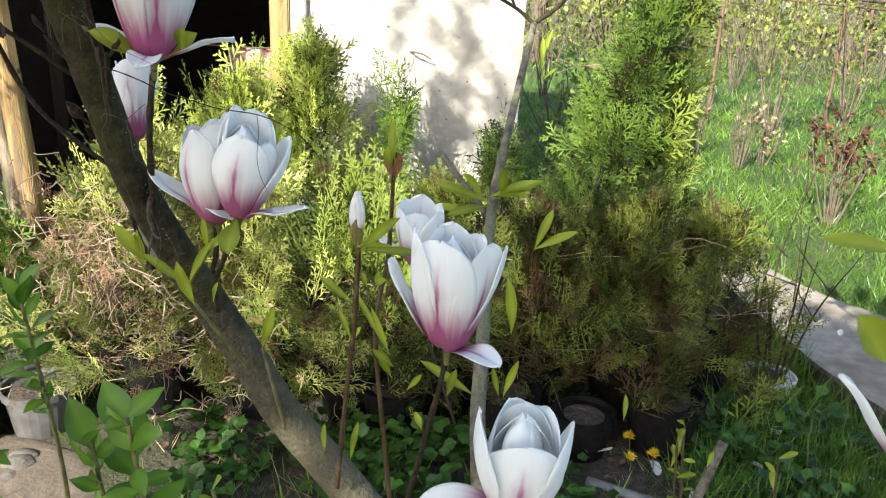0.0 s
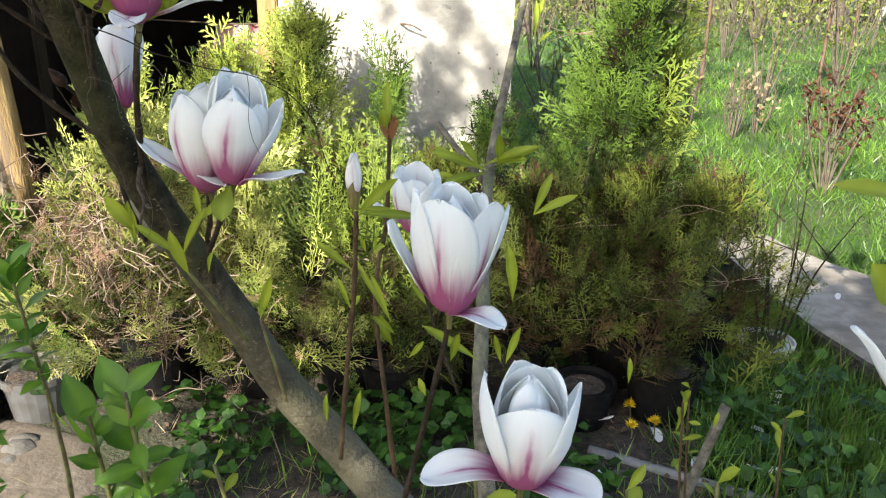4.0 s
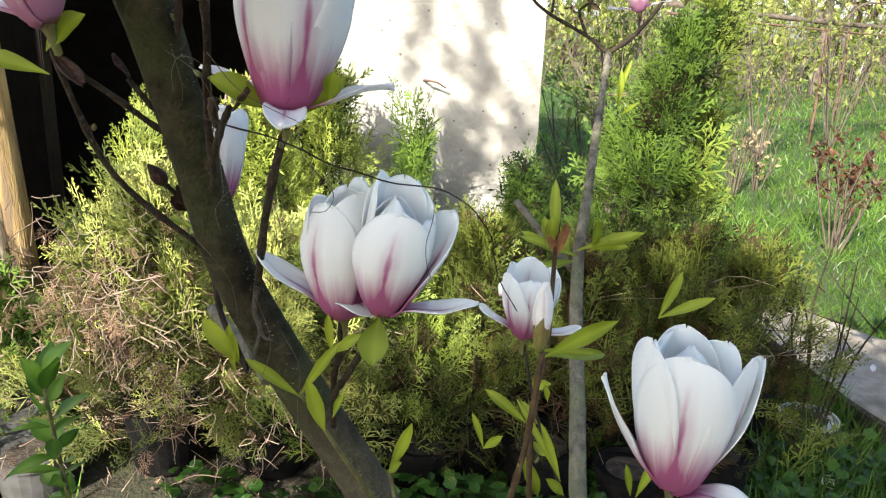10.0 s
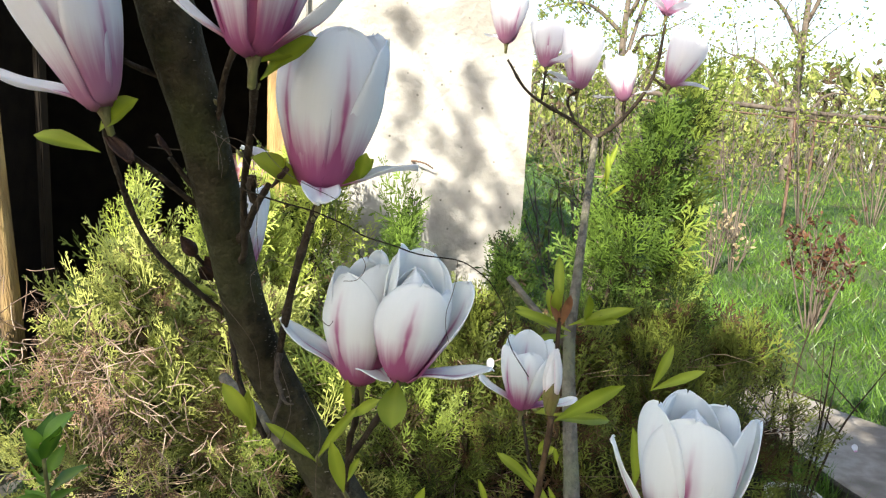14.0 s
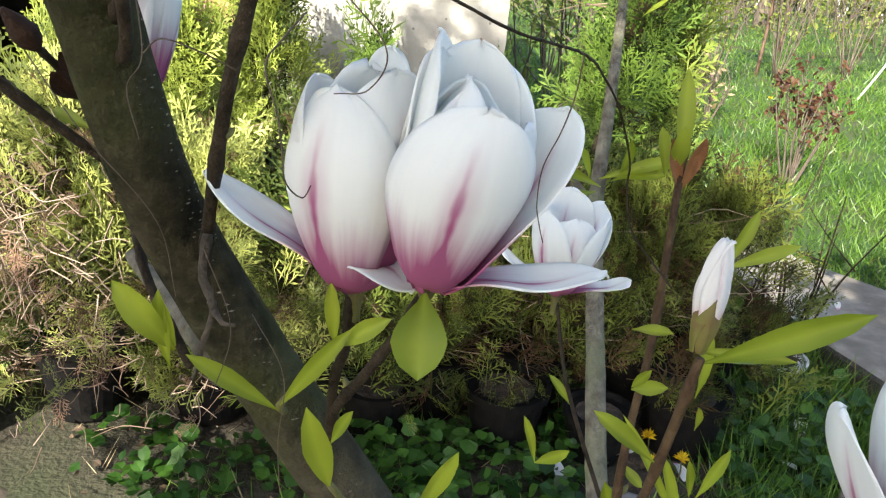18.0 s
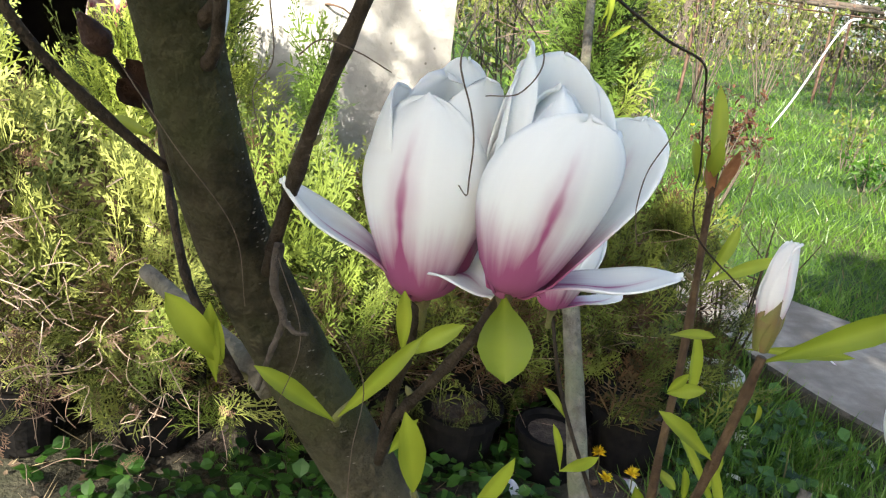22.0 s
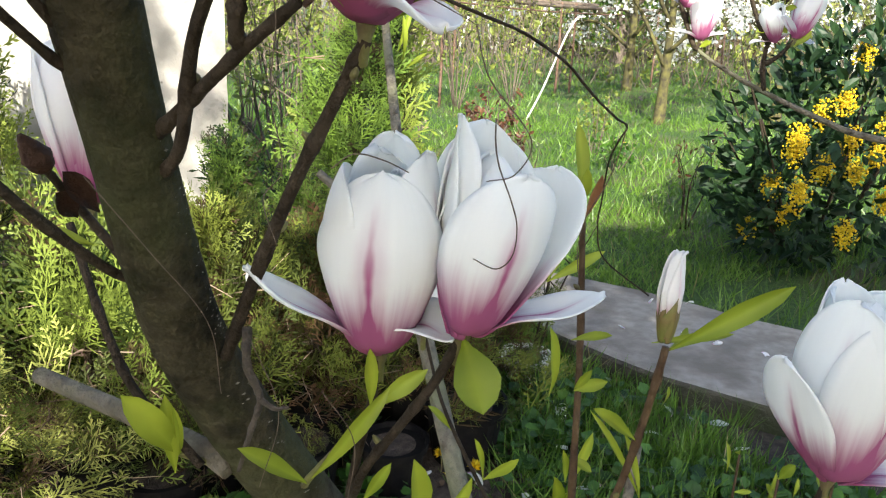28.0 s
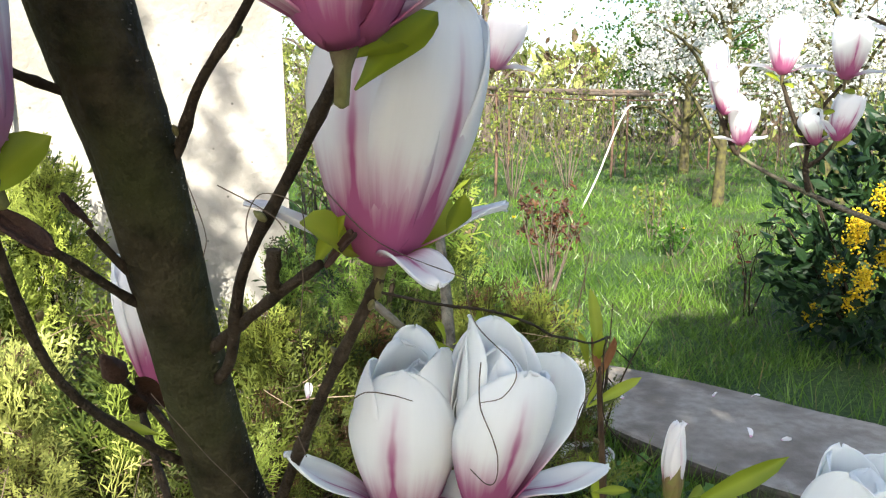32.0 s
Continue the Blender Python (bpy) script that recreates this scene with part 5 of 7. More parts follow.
# small resting buds along the twigs
for k, (x, y, z) in enumerate(((-0.2395, 0.656, 0.962), (-0.229, 0.640, 0.995), (-0.2215, 0.629, 1.016), (-0.2668, 0.646, 1.018), (-0.2575, 0.618, 1.052), (-0.247, 0.588, 1.088), (-0.262, 0.648, 1.012), (-0.281, 0.652, 1.078), (-0.266, 0.630, 1.110), (-0.309, 0.674, 0.968), (-0.331, 0.650, 1.018), (-0.3365, 0.634, 1.05), (-0.330, 0.644, 1.048), (-0.2005, 0.672, 0.872), (-0.194, 0.664, 0.864), (-0.0815, 0.648, 0.82), (-0.066, 0.700, 0.79), (-0.0635, 0.712, 0.90))):
    a = 2.4 * k
    e = Vector((math.cos(a), math.sin(a) * 0.7, 0.9)).normalized()
    p = Vector((x, y, z)) + Vector((math.cos(a), math.sin(a) * 0.7, 0)) * 0.0012
    part("twig_bud", tube("twig_bud", [p, p + e * 0.0018, p + e * 0.0036, p + e * 0.0052], [0.0008, 0.0015, 0.0012, 0.0003], 0.0003, M_SHOOT, 7, 4), mag, "small yellow-green resting bud")
for pts in (
    [(-0.2217, 0.684, 0.8394), (-0.222, 0.674, 0.8497), (-0.2118, 0.668, 0.8651), (-0.2004, 0.662, 0.8838)],
    [(-0.236, 0.700, 0.838), (-0.256, 0.703, 0.847), (-0.270, 0.700, 0.857)],
    [(-0.175, 0.672, 0.775), (-0.188, 0.640, 0.822), (-0.198, 0.620, 0.855)],
    [(-0.150, 0.695, 0.700), (-0.160, 0.685, 0.760), (-0.165, 0.680, 0.792)],
):
    twig(mag, pts, 0.0030, 0.0020, M_SHOOT, "leaf_stalk", "thin green leaf stalk", 0, sides=7)
LEAVES = [
    ((-0.170, 0.643, 0.917), (-0.172, 0.620, 0.897), 0.0190),
    ((-0.2004, 0.662, 0.8838), (-0.2026, 0.655, 0.9114), 0.0075),
    ((-0.2, 0.662, 0.8838), (-0.1835, 0.648, 0.903), 0.0100),
    ((-0.222, 0.672, 0.8502), (-0.1998, 0.645, 0.8942), 0.0092),
    ((-0.223, 0.675, 0.846), (-0.251, 0.655, 0.881), 0.0100),
    ((-0.201, 0.668, 0.8362), (-0.1949, 0.655, 0.8586), 0.0070),
    ((-0.269, 0.7, 0.856), (-0.288, 0.685, 0.892), 0.0160),
    ((-0.269, 0.7, 0.857), (-0.271, 0.69, 0.88), 0.0050),
    ((-0.074, 0.634, 0.9), (-0.045, 0.598, 0.938), 0.0125),
    ((-0.073, 0.634, 0.901), (-0.027, 0.66, 0.894), 0.0100),
    ((-0.060, 0.722, 0.940), (-0.064, 0.722, 0.987), 0.0100),
    ((-0.063, 0.725, 0.94), (-0.065, 0.71, 0.962), 0.0100),
    ((-0.065, 0.725, 0.939), (-0.068, 0.73, 0.961), 0.0080),
    ((-0.076, 0.7, 0.878), (-0.068, 0.68, 0.889), 0.0070),
    ((-0.071, 0.7, 0.848), (-0.063, 0.685, 0.859), 0.0090),
    ((-0.071, 0.7, 0.849), (-0.069, 0.69, 0.862), 0.0060),
    ((-0.07, 0.7, 0.809), (-0.06, 0.69, 0.802), 0.0070),
    ((-0.08, 0.64, 0.854), (-0.105, 0.635, 0.878), 0.0090),
    ((-0.069, 0.638, 0.87), (-0.071, 0.63, 0.883), 0.0050),
    ((0.096, 1.33, 0.972), (0.099, 1.32, 1.028), 0.0120),
    ((0.099, 1.33, 0.961), (0.119, 1.31, 0.985), 0.0080),
    ((0.093, 1.34, 0.981), (0.109, 1.33, 1.041), 0.0100),
    ((-0.341, 0.627, 1.061), (-0.321, 0.622, 1.082), 0.0200),
    ((-0.342, 0.63, 1.049), (-0.377, 0.622, 1.062), 0.0140),
    ((-0.216, 0.624, 1.032), (-0.188, 0.628, 1.055), 0.0180),
    ((-0.241, 0.63, 1.032), (-0.237, 0.61, 1.053), 0.0090),
    ((-0.24, 0.575, 1.093), (-0.215, 0.575, 1.118), 0.0160),
    ((-0.242, 0.575, 1.101), (-0.222, 0.575, 1.11), 0.0120),
    ((-0.225, 0.625, 1.036), (-0.248, 0.6, 1.055), 0.0200),
    ((-0.195, 0.62, 1.043), (-0.191, 0.61, 1.057), 0.0120),
    ((0.028, 1.14, 0.809), (-0.042, 1.1, 0.848), 0.0180),
    ((0.024, 1.14, 0.804), (-0.027, 1.1, 0.807), 0.0180),
    ((0.037, 1.14, 0.816), (0.093, 1.1, 0.856), 0.0180),
    ((0.044, 1.14, 0.818), (0.044, 1.1, 0.863), 0.0180),
    ((0.015, 1.14, 0.816), (-0.001, 1.1, 0.858), 0.0180),
    ((0.031, 1.14, 0.821), (0.073, 1.1, 0.841), 0.0180),
    ((0.025, 1.14, 0.817), (0.087, 1.1, 0.856), 0.0180),
    ((0.001, 1.14, 0.812), (-0.043, 1.12, 0.846), 0.0160),
    ((-0.002, 1.14, 0.793), (-0.048, 1.12, 0.811), 0.0150),
    ((0.058, 0.9, 0.719), (0.055, 0.88, 0.788), 0.0180),
    ((0.051, 0.85, 0.666), (0.063, 0.84, 0.714), 0.0120),
    ((0.046, 0.85, 0.667), (0.038, 0.84, 0.703), 0.0090),
    ((0.08, 0.95, 0.806), (0.096, 0.94, 0.857), 0.0140),
    ((0.08, 0.95, 0.806), (0.119, 0.92, 0.841), 0.0140),
    ((-0.165, 0.68, 0.792), (-0.15, 0.66, 0.836), 0.0110),
    ((-0.165, 0.68, 0.791), (-0.159, 0.66, 0.81), 0.0100),
    ((-0.272, 0.7, 0.848), (-0.275, 0.69, 0.886), 0.0100),
    ((-0.198, 0.62, 0.854), (-0.203, 0.6, 0.89), 0.0120),
    ((-0.099, 0.74, 0.776), (-0.089, 0.72, 0.797), 0.0090),
    ((-0.099, 0.74, 0.776), (-0.107, 0.73, 0.809), 0.0070),
    ((-0.058, 0.72, 0.75), (-0.071, 0.7, 0.789), 0.0120),
    ((-0.058, 0.72, 0.75), (-0.066, 0.69, 0.786), 0.0100),
    ((-0.053, 0.66, 0.802), (-0.068, 0.655, 0.845), 0.0070),
    ((-0.053, 0.66, 0.802), (-0.082, 0.66, 0.859), 0.0060),
    ((0.174, 0.8, 0.676), (0.175, 0.8, 0.704), 0.0080),
    ((0.229, 0.8, 0.622), (0.232, 0.79, 0.662), 0.0080),
    ((0.266, 0.8, 0.627), (0.27, 0.8, 0.646), 0.0070),
    ((-0.05, 0.66, 0.792), (-0.062, 0.64, 0.815), 0.0090),
    ((0.018, 0.62, 0.792), (-0.022, 0.61, 0.825), 0.0100),
    ((-0.036, 0.9, 0.707), (-0.053, 0.9, 0.734), 0.0090),
    ((0.278, 0.55, 0.874), (0.253, 0.54, 0.908), 0.0300),
    ((0.274, 0.55, 0.947), (0.218, 0.53, 0.963), 0.0140),
    ((-0.003, 0.61, 0.796), (0.002, 0.6, 0.821), 0.0090),
    ((-0.022, 0.62, 0.759), (-0.027, 0.62, 0.774), 0.0070),
    ((-0.042, 0.7, 0.749), (-0.029, 0.69, 0.77), 0.0070),
    ((-0.078, 0.64, 0.902), (-0.049, 0.62, 0.911), 0.0060),
    ((-0.112, 0.68, 0.693), (-0.112, 0.67, 0.724), 0.0070),
    ((-0.089, 0.68, 0.686), (-0.083, 0.67, 0.727), 0.0080),
]
for k, (a, b, w) in enumerate(LEAVES):
    leaf_between(mag, a, b, w * (0.78 if k else 1.0), k + 3, face=(0.1 * (k % 5 - 2), -0.8, 0.6), fold=0.42, curl=0.2 + 0.08 * (k % 4))

# dry tendrils of an old vine caught in the blossoms
vine = thing("dry_vine", (-0.201, 0.59, 1.034), "thin dry vine tendrils hanging among the blossoms", "vine")
for k, pts in enumerate((
    [(-0.247, 0.59, 1.066), (-0.23, 0.588, 1.048), (-0.201, 0.588, 1.034)],
    [(-0.203, 0.585, 1.034), (-0.201, 0.58, 1.021), (-0.187, 0.58, 1.005), (-0.19, 0.582, 0.995), (-0.198, 0.584, 0.993)],
    [(-0.2031, 0.572, 1.0115), (-0.2068, 0.565, 1.0068), (-0.2092, 0.5584, 1.0024), (-0.2066, 0.556, 0.9942), (-0.2055, 0.5546, 0.988), (-0.205, 0.557, 0.98), (-0.2029, 0.568, 0.9733), (-0.2024, 0.5808, 0.972)],
    [(-0.2426, 0.545, 1.0437), (-0.2305, 0.547, 1.0396), (-0.2205, 0.549, 1.0367), (-0.2087, 0.552, 1.0334), (-0.1949, 0.556, 1.0273), (-0.1857, 0.56, 1.0216), (-0.173, 0.57, 1.0161), (-0.1585, 0.58, 1.0099), (-0.1387, 0.5992, 1.0041), (-0.1275, 0.617, 0.9955), (-0.1175, 0.6333, 0.9845), (-0.107, 0.648, 0.966), (-0.105, 0.6515, 0.955), (-0.1007, 0.6504, 0.94), (-0.0913, 0.6308, 0.929)],
    [(-0.274, 0.61, 1.065), (-0.261, 0.61, 1.057), (-0.255, 0.608, 1.051), (-0.249, 0.61, 1.036), (-0.25, 0.613, 1.014), (-0.248, 0.61, 0.994), (-0.253, 0.612, 0.985), (-0.25, 0.61, 0.972)],
    [(-0.267, 0.6, 1.046), (-0.267, 0.6, 1.056), (-0.262, 0.6, 1.063), (-0.251, 0.6, 1.058), (-0.249, 0.604, 1.043)],
    [(-0.281, 0.64, 1.064), (-0.276, 0.638, 1.046), (-0.277, 0.64, 1.037)],
    [(-0.241, 0.588, 0.998), (-0.236, 0.585, 1.002), (-0.228, 0.585, 1.0), (-0.22, 0.587, 0.996)],
    [(-0.218, 0.645, 0.83), (-0.218, 0.64, 0.857), (-0.216, 0.638, 0.885), (-0.227, 0.642, 0.906)],
    [(-0.297, 0.655, 0.985), (-0.28, 0.652, 0.96), (-0.262, 0.66, 0.93), (-0.258, 0.664, 0.90)],
    [(-0.247, 0.662, 0.92), (-0.238, 0.66, 0.89), (-0.246, 0.66, 0.86)],
    [(-0.1387, 0.5992, 1.0041), (-0.1388, 0.602, 0.9935), (-0.1404, 0.605, 0.9833), (-0.1429, 0.61, 0.972), (-0.1425, 0.6136, 0.9605), (-0.1405, 0.6155, 0.9530), (-0.1385, 0.617, 0.9474)],
)):
    part("tendril", tube("tendril", pts, 0.00042 if k == 3 else 0.00022, 0.00034 if k == 3 else 0.00016, M_TWIG if k == 3 else M_DRY, 5, 7, 0.15, 3), vine)

# ---- leafy shoots before the hedge ----


def shoot(foot, top, leaves, size, seed, mat, label, start=0.72, width=0.42, name="leafy_shoot", thick=0.005, bark=None):
    t = thing(name, foot, label, "shrub", "leafy shoots in the bed")
    f, p = Vector(foot), Vector(top)
    g = np.random.default_rng(seed)
    mid = (f + p) / 2 + Vector((0.02, 0.01, 0.0))
    part("stem", tube("stem", [f, mid, p], thick, thick * 0.4, bark or M_SHOOT, 7, 8, 0.05, seed), t)
    for k in range(leaves):
        s = start + (1 - start) * k / (leaves - 1)
        b = f.lerp(mid, s * 2) if s < 0.5 else mid.lerp(p, s * 2 - 1)
        a = k * 2.4 + seed + g.uniform(-0.6, 0.6)
        d = Vector((math.cos(a), math.sin(a), 0.35 + 0.9 * (s > 0.93) + g.uniform(-0.5, 0.6))).normalized()
        l = size * g.uniform(0.5, 1.15)
        leaf_between(t, b, b + d * l, l * width * g.uniform(0.85, 1.25), seed * 50 + k, face=(g.uniform(-0.6, 0.6), g.uniform(-0.8, 0.1), 0.8), mat=mat, curl=g.uniform(0.1, 0.6))
    return t


SPRIG = "leafy green young shoot growing from the bed"
shoot((-0.31, 0.72, 0.0), (-0.270, 0.640, 0.740), 24, 0.052, 2, M_SPRIG, SPRIG)
shoot((-0.36, 0.74, 0.0), (-0.312, 0.655, 0.705), 22, 0.052, 5, M_SPRIG, SPRIG)
shoot((-0.64, 1.10, 0.0), (-0.545, 0.94, 0.72), 26, 0.052, 3, M_SPRIG, SPRIG)
shoot((-0.50, 0.76, 0.0), (-0.445, 0.68, 0.755), 20, 0.036, 7, M_SPRIG, SPRIG)
shoot((-0.20, 0.78, 0.0), (-0.24, 0.74, 0.60), 10, 0.04, 9, M_LEAF, SPRIG)
shoot((0.03, 0.80, 0.0), (0.02, 0.74, 0.60), 9, 0.04, 11, M_LEAF, SPRIG)
shoot((0.22, 0.95, 0.0), (0.20, 0.86, 0.50), 9, 0.035, 12, M_LEAF, SPRIG)
shoot((0.30, 0.85, 0.0), (0.28, 0.80, 0.56), 8, 0.035, 13, M_LEAF, SPRIG)
shoot((0.274, 0.885, 0.0), (0.254, 0.855, 0.642), 5, 0.023, 32, M_LEAF, "slender young magnolia sucker with paired leaves", start=0.86, width=0.36, thick=0.0030, bark=M_STEM)
shoot((0.249, 0.821, 0.0), (0.229, 0.791, 0.661), 5, 0.023, 33, M_LEAF, "slender young magnolia sucker with paired leaves", start=0.86, width=0.36, thick=0.0030, bark=M_STEM)
shoot((0.364, 0.845, 0.0), (0.344, 0.815, 0.633), 5, 0.023, 34, M_LEAF, "slender young magnolia sucker with paired leaves", start=0.86, width=0.36, thick=0.0030, bark=M_STEM)
rod = thing("bare_sapling", (-1.25, 1.8, 0.0), "bare brown sapling leaning against the shed wall", "sapling")
part("stem", tube("stem", [(-1.30, 1.82, -0.02), (-1.245, 1.8, 0.47), (-1.168, 1.8, 0.78), (-1.10, 1.8, 1.0), (-1.05, 1.8, 1.4)], 0.012, 0.008, M_SAPLING, 9, 7, 0.06, 2), rod)
for k, (a, b) in enumerate((((-1.22, 1.8, 0.56), (-1.16, 1.76, 0.52)), ((-1.25, 1.8, 0.45), (-1.32, 1.78, 0.75)), ((-1.18, 1.8, 0.74), (-1.28, 1.8, 1.0)))):
    part("twig", tube("twig", [a, tuple((Vector(a) + Vector(b)) / 2 + Vector((0.01, 0, 0.01))), b], 0.004, 0.0015, M_TWIG, 6), rod)
    for j in range(6):
        p = Vector(a).lerp(Vector(b), 0.4 + 0.1 * j)
        leaf_between(rod, p, p + Vector((0.02 * (-1) ** j, -0.015, 0.018)), 0.013, j, mat=M_LEAF_DARK)

# ---- the flowering branch over the path ----
mag2 = thing("magnolia_branch_tree", (1.25, 0.95, 0.0), "another magnolia reaching a flowering branch over the path", "tree")
part("trunk", tube("trunk", [(1.25, 0.95, -0.02), (1.17, 1.0, 0.45), (1.03, 1.13, 0.80), (0.911, 1.30, 0.868), (0.833, 1.413, 0.92), (0.775, 1.475, 0.962), (0.746, 1.508, 0.99)], [0.018, 0.014, 0.0085, 0.0056, 0.0046, 0.0037, 0.003], 0.003, M_BARK_GREY, 10, 8, 0.05, 2), mag2)
for pts in (
    [(0.833, 1.413, 0.922), (0.831, 1.422, 0.973), (0.839, 1.42, 1.03), (0.845, 1.41, 1.07), (0.866, 1.39, 1.112)],
    [(0.835, 1.42, 1.0), (0.815, 1.44, 1.05), (0.801, 1.46, 1.113), (0.80, 1.461, 1.125)],
    [(0.831, 1.422, 0.965), (0.85, 1.405, 0.985), (0.862, 1.39, 1.012)],
    [(0.746, 1.508, 0.99), (0.735, 1.522, 1.03), (0.734, 1.523, 1.05)],
    [(0.735, 1.522, 1.03), (0.722, 1.532, 1.07), (0.722, 1.534, 1.105)],
    [(0.746, 1.505, 0.985), (0.754, 1.503, 0.998)],
    [(1.03, 1.13, 0.80), (0.98, 1.2, 1.0), (0.93, 1.27, 1.16), (0.84, 1.33, 1.22)],
    [(0.98, 1.2, 1.0), (1.0, 1.22, 1.12), (0.95, 1.3, 1.24)],
):
    part("branch", tube("branch", pts, 0.005, 0.0025, M_TWIG, 8, 6, 0.05, 3, 3), mag2)
for k, (p, ax, s) in enumerate((((0.753, 1.503, 1.005), (0.0, -0.1, 1), 1.02), ((0.80, 1.461, 1.132), (0.05, 0, 1), 1.19), ((0.868, 1.386, 1.122), (0.1, 0, 1), 1.19), ((0.734, 1.523, 1.06), (-0.15, 0, 1), 1.06), ((0.722, 1.534, 1.113), (-0.15, 0.1, 1), 0.88), ((0.864, 1.39, 1.016), (0.4, 0, 1), 1.00), ((0.842, 1.414, 1.008), (-0.35, 0, 1), 0.75), ((0.93, 1.32, 1.19), (0.2, 0, 1), 1.06))):
    blossom(mag2, p, ax, tulip(60 + k, open_=4, low=((k * 97 % 360, 0.06, 0.026, (66, 84, 76)), (k * 97 % 360 + 170, 0.055, 0.026, (62, 80, 72)))), "pink and white blossom over the path", 60 + k, M_PETAL_DEEP if k % 2 else M_PETAL, s, k * 50, fine=False)
g = np.random.default_rng(77)
for k, p in enumerate(((0.753, 1.503, 0.99), (0.80, 1.461, 1.115), (0.862, 1.39, 1.0), (0.839, 1.42, 1.03), (0.735, 1.522, 1.03), (0.866, 1.39, 1.10), (0.845, 1.41, 1.06))):
    for j in range(3):
        a = g.uniform(0, 6.28)
        leaf_between(mag2, p, Vector(p) + Vector((math.cos(a) * 0.035, math.sin(a) * 0.02, g.uniform(-0.01, 0.03))), 0.016, k * 7 + j)

# ---- mahonia bush ----


def foliage_ball(n, seed, centre, radii, size, tint, tv=LEAF_V, tf=LEAF_F, shell=0.55, bottom=-1.0, up=0.3, wide=None):
    """Leaves through an uneven rounded volume, facing outwards."""
    g = np.random.default_rng(seed)
    d = g.normal(size=(n, 3))
    d /= np.linalg.norm(d, axis=1)[:, None]
    d = d[d[:, 2] > bottom]
    k = len(d)
    r = shell + (1 - shell) * g.random(k) ** 0.7
    r *= 1 + 0.22 * np.array([noise.noise(Vector(q * 2.6) + Vector((seed, 0, 0))) for q in d])
    at = np.array(centre) + d * np.array(radii) * r[:, None]
    way = d + g.normal(0, 0.7, (k, 3)) + np.array([0, 0, up])
    s = size * g.uniform(0.6, 1.25, k)
    t = np.clip(g.uniform(*tint, k), 0, 1)
    return scatter(tv, tf, frames_along(way, g.uniform(0, 6.28, k), s, at, None if wide is None else s * wide), t)


def build_mahonia():
    t = thing("mahonia_bush", (2.70, 2.58, 0.0), "dark glossy mahonia bush covered with bright yellow flower clusters", "shrub")
    g = np.random.default_rng(5)
    for k in range(9):
        a = g.uniform(0, 6.28)
        tip = (2.70 + 0.45 * math.cos(a), 2.70 + 0.4 * math.sin(a), g.uniform(0.55, 0.95))
        part("stem", tube("stem", [(2.70 + 0.08 * math.cos(a), 2.70 + 0.08 * math.sin(a), -0.02), (2.70 + 0.25 * math.cos(a), 2.70 + 0.22 * math.sin(a), tip[2] * 0.5), tip], 0.009, 0.004, M_TWIG, 6), t)
    chunks = [foliage_ball(1500, 1, (2.76, 2.62, 0.50), (0.58, 0.55, 0.50), 0.075, (0.1, 0.9), bottom=-0.95), foliage_ball(620, 2, (2.92, 2.74, 0.76), (0.40, 0.40, 0.36), 0.075, (0.2, 1.0)), foliage_ball(420, 3, (2.45, 2.64, 0.30), (0.28, 0.28, 0.28), 0.07, (0.1, 0.8))]
    vs, fs, ts, o = [], [], [], 0
    for v, f, ti in chunks:
        vs.append(v), fs.append(f + o), ts.append(ti)
        o += len(v)
    part("crown", mesh_of("crown", np.concatenate(vs), np.concatenate(fs), M_MAHONIA, np.concatenate(ts)), t)
    spots = [(2.165, 2.356, 0.436), (2.318, 2.706, 0.186), (2.65, 2.55, 0.93), (2.12, 2.45, 0.62), (2.15, 2.48, 0.56), (2.35, 2.35, 0.50), (2.42, 2.25, 0.40), (2.30, 2.30, 0.27), (2.45, 2.2, 0.62), (2.55, 2.15, 0.30), (2.30, 2.36, 0.62), (2.5, 2.3, 0.74), (2.62, 2.2, 0.5), (2.75, 2.4, 0.82), (2.2, 2.6, 0.40), (2.35, 2.45, 0.76), (2.7, 2.12, 0.4), (2.48, 2.12, 0.22), (2.6, 2.1, 0.72), (2.25, 2.42, 0.50), (2.3, 2.5, 0.70), (2.66, 2.3, 0.90), (2.8, 2.2, 0.6), (2.36, 2.28, 0.58), (2.55, 2.1, 0.55), (2.2, 2.5, 0.30), (2.7, 2.3, 0.70), (2.85, 2.5, 0.95), (2.42, 2.3, 0.68)]
    ico = bmesh.new()
    bmesh.ops.create_icosphere(ico, subdivisions=1, radius=1)
    iv = np.array([v.co[:] for v in ico.verts])
    jf = [tuple(v.index for v in f.verts) for f in ico.faces]
    ico.free()
    for k, p in enumerate(spots):
        p = (p[0] + (0.10 if k > 2 else 0.0), p[1], p[2])
        n = 210
        q = g.normal(0, 1, (n, 3))
        q = q / np.linalg.norm(q, axis=1)[:, None] * (0.012 + 0.036 * g.random((n, 1))) * np.array([1, 1, 1.45])
        s = g.uniform(0.0028, 0.0058, n)
        m = frames_along(g.normal(size=(n, 3)), g.uniform(0, 6, n), s, q)
        v, f, ti = scatter(iv, jf, m, g.random(n))
        part("flower_head", mesh_of("flower_head", v, f, M_YELLOW, ti), t, "bright yellow flower head", m=Matrix.Translation(Vector(p) - t.location))


build_mahonia()

# ---- small plants of the meadow ----


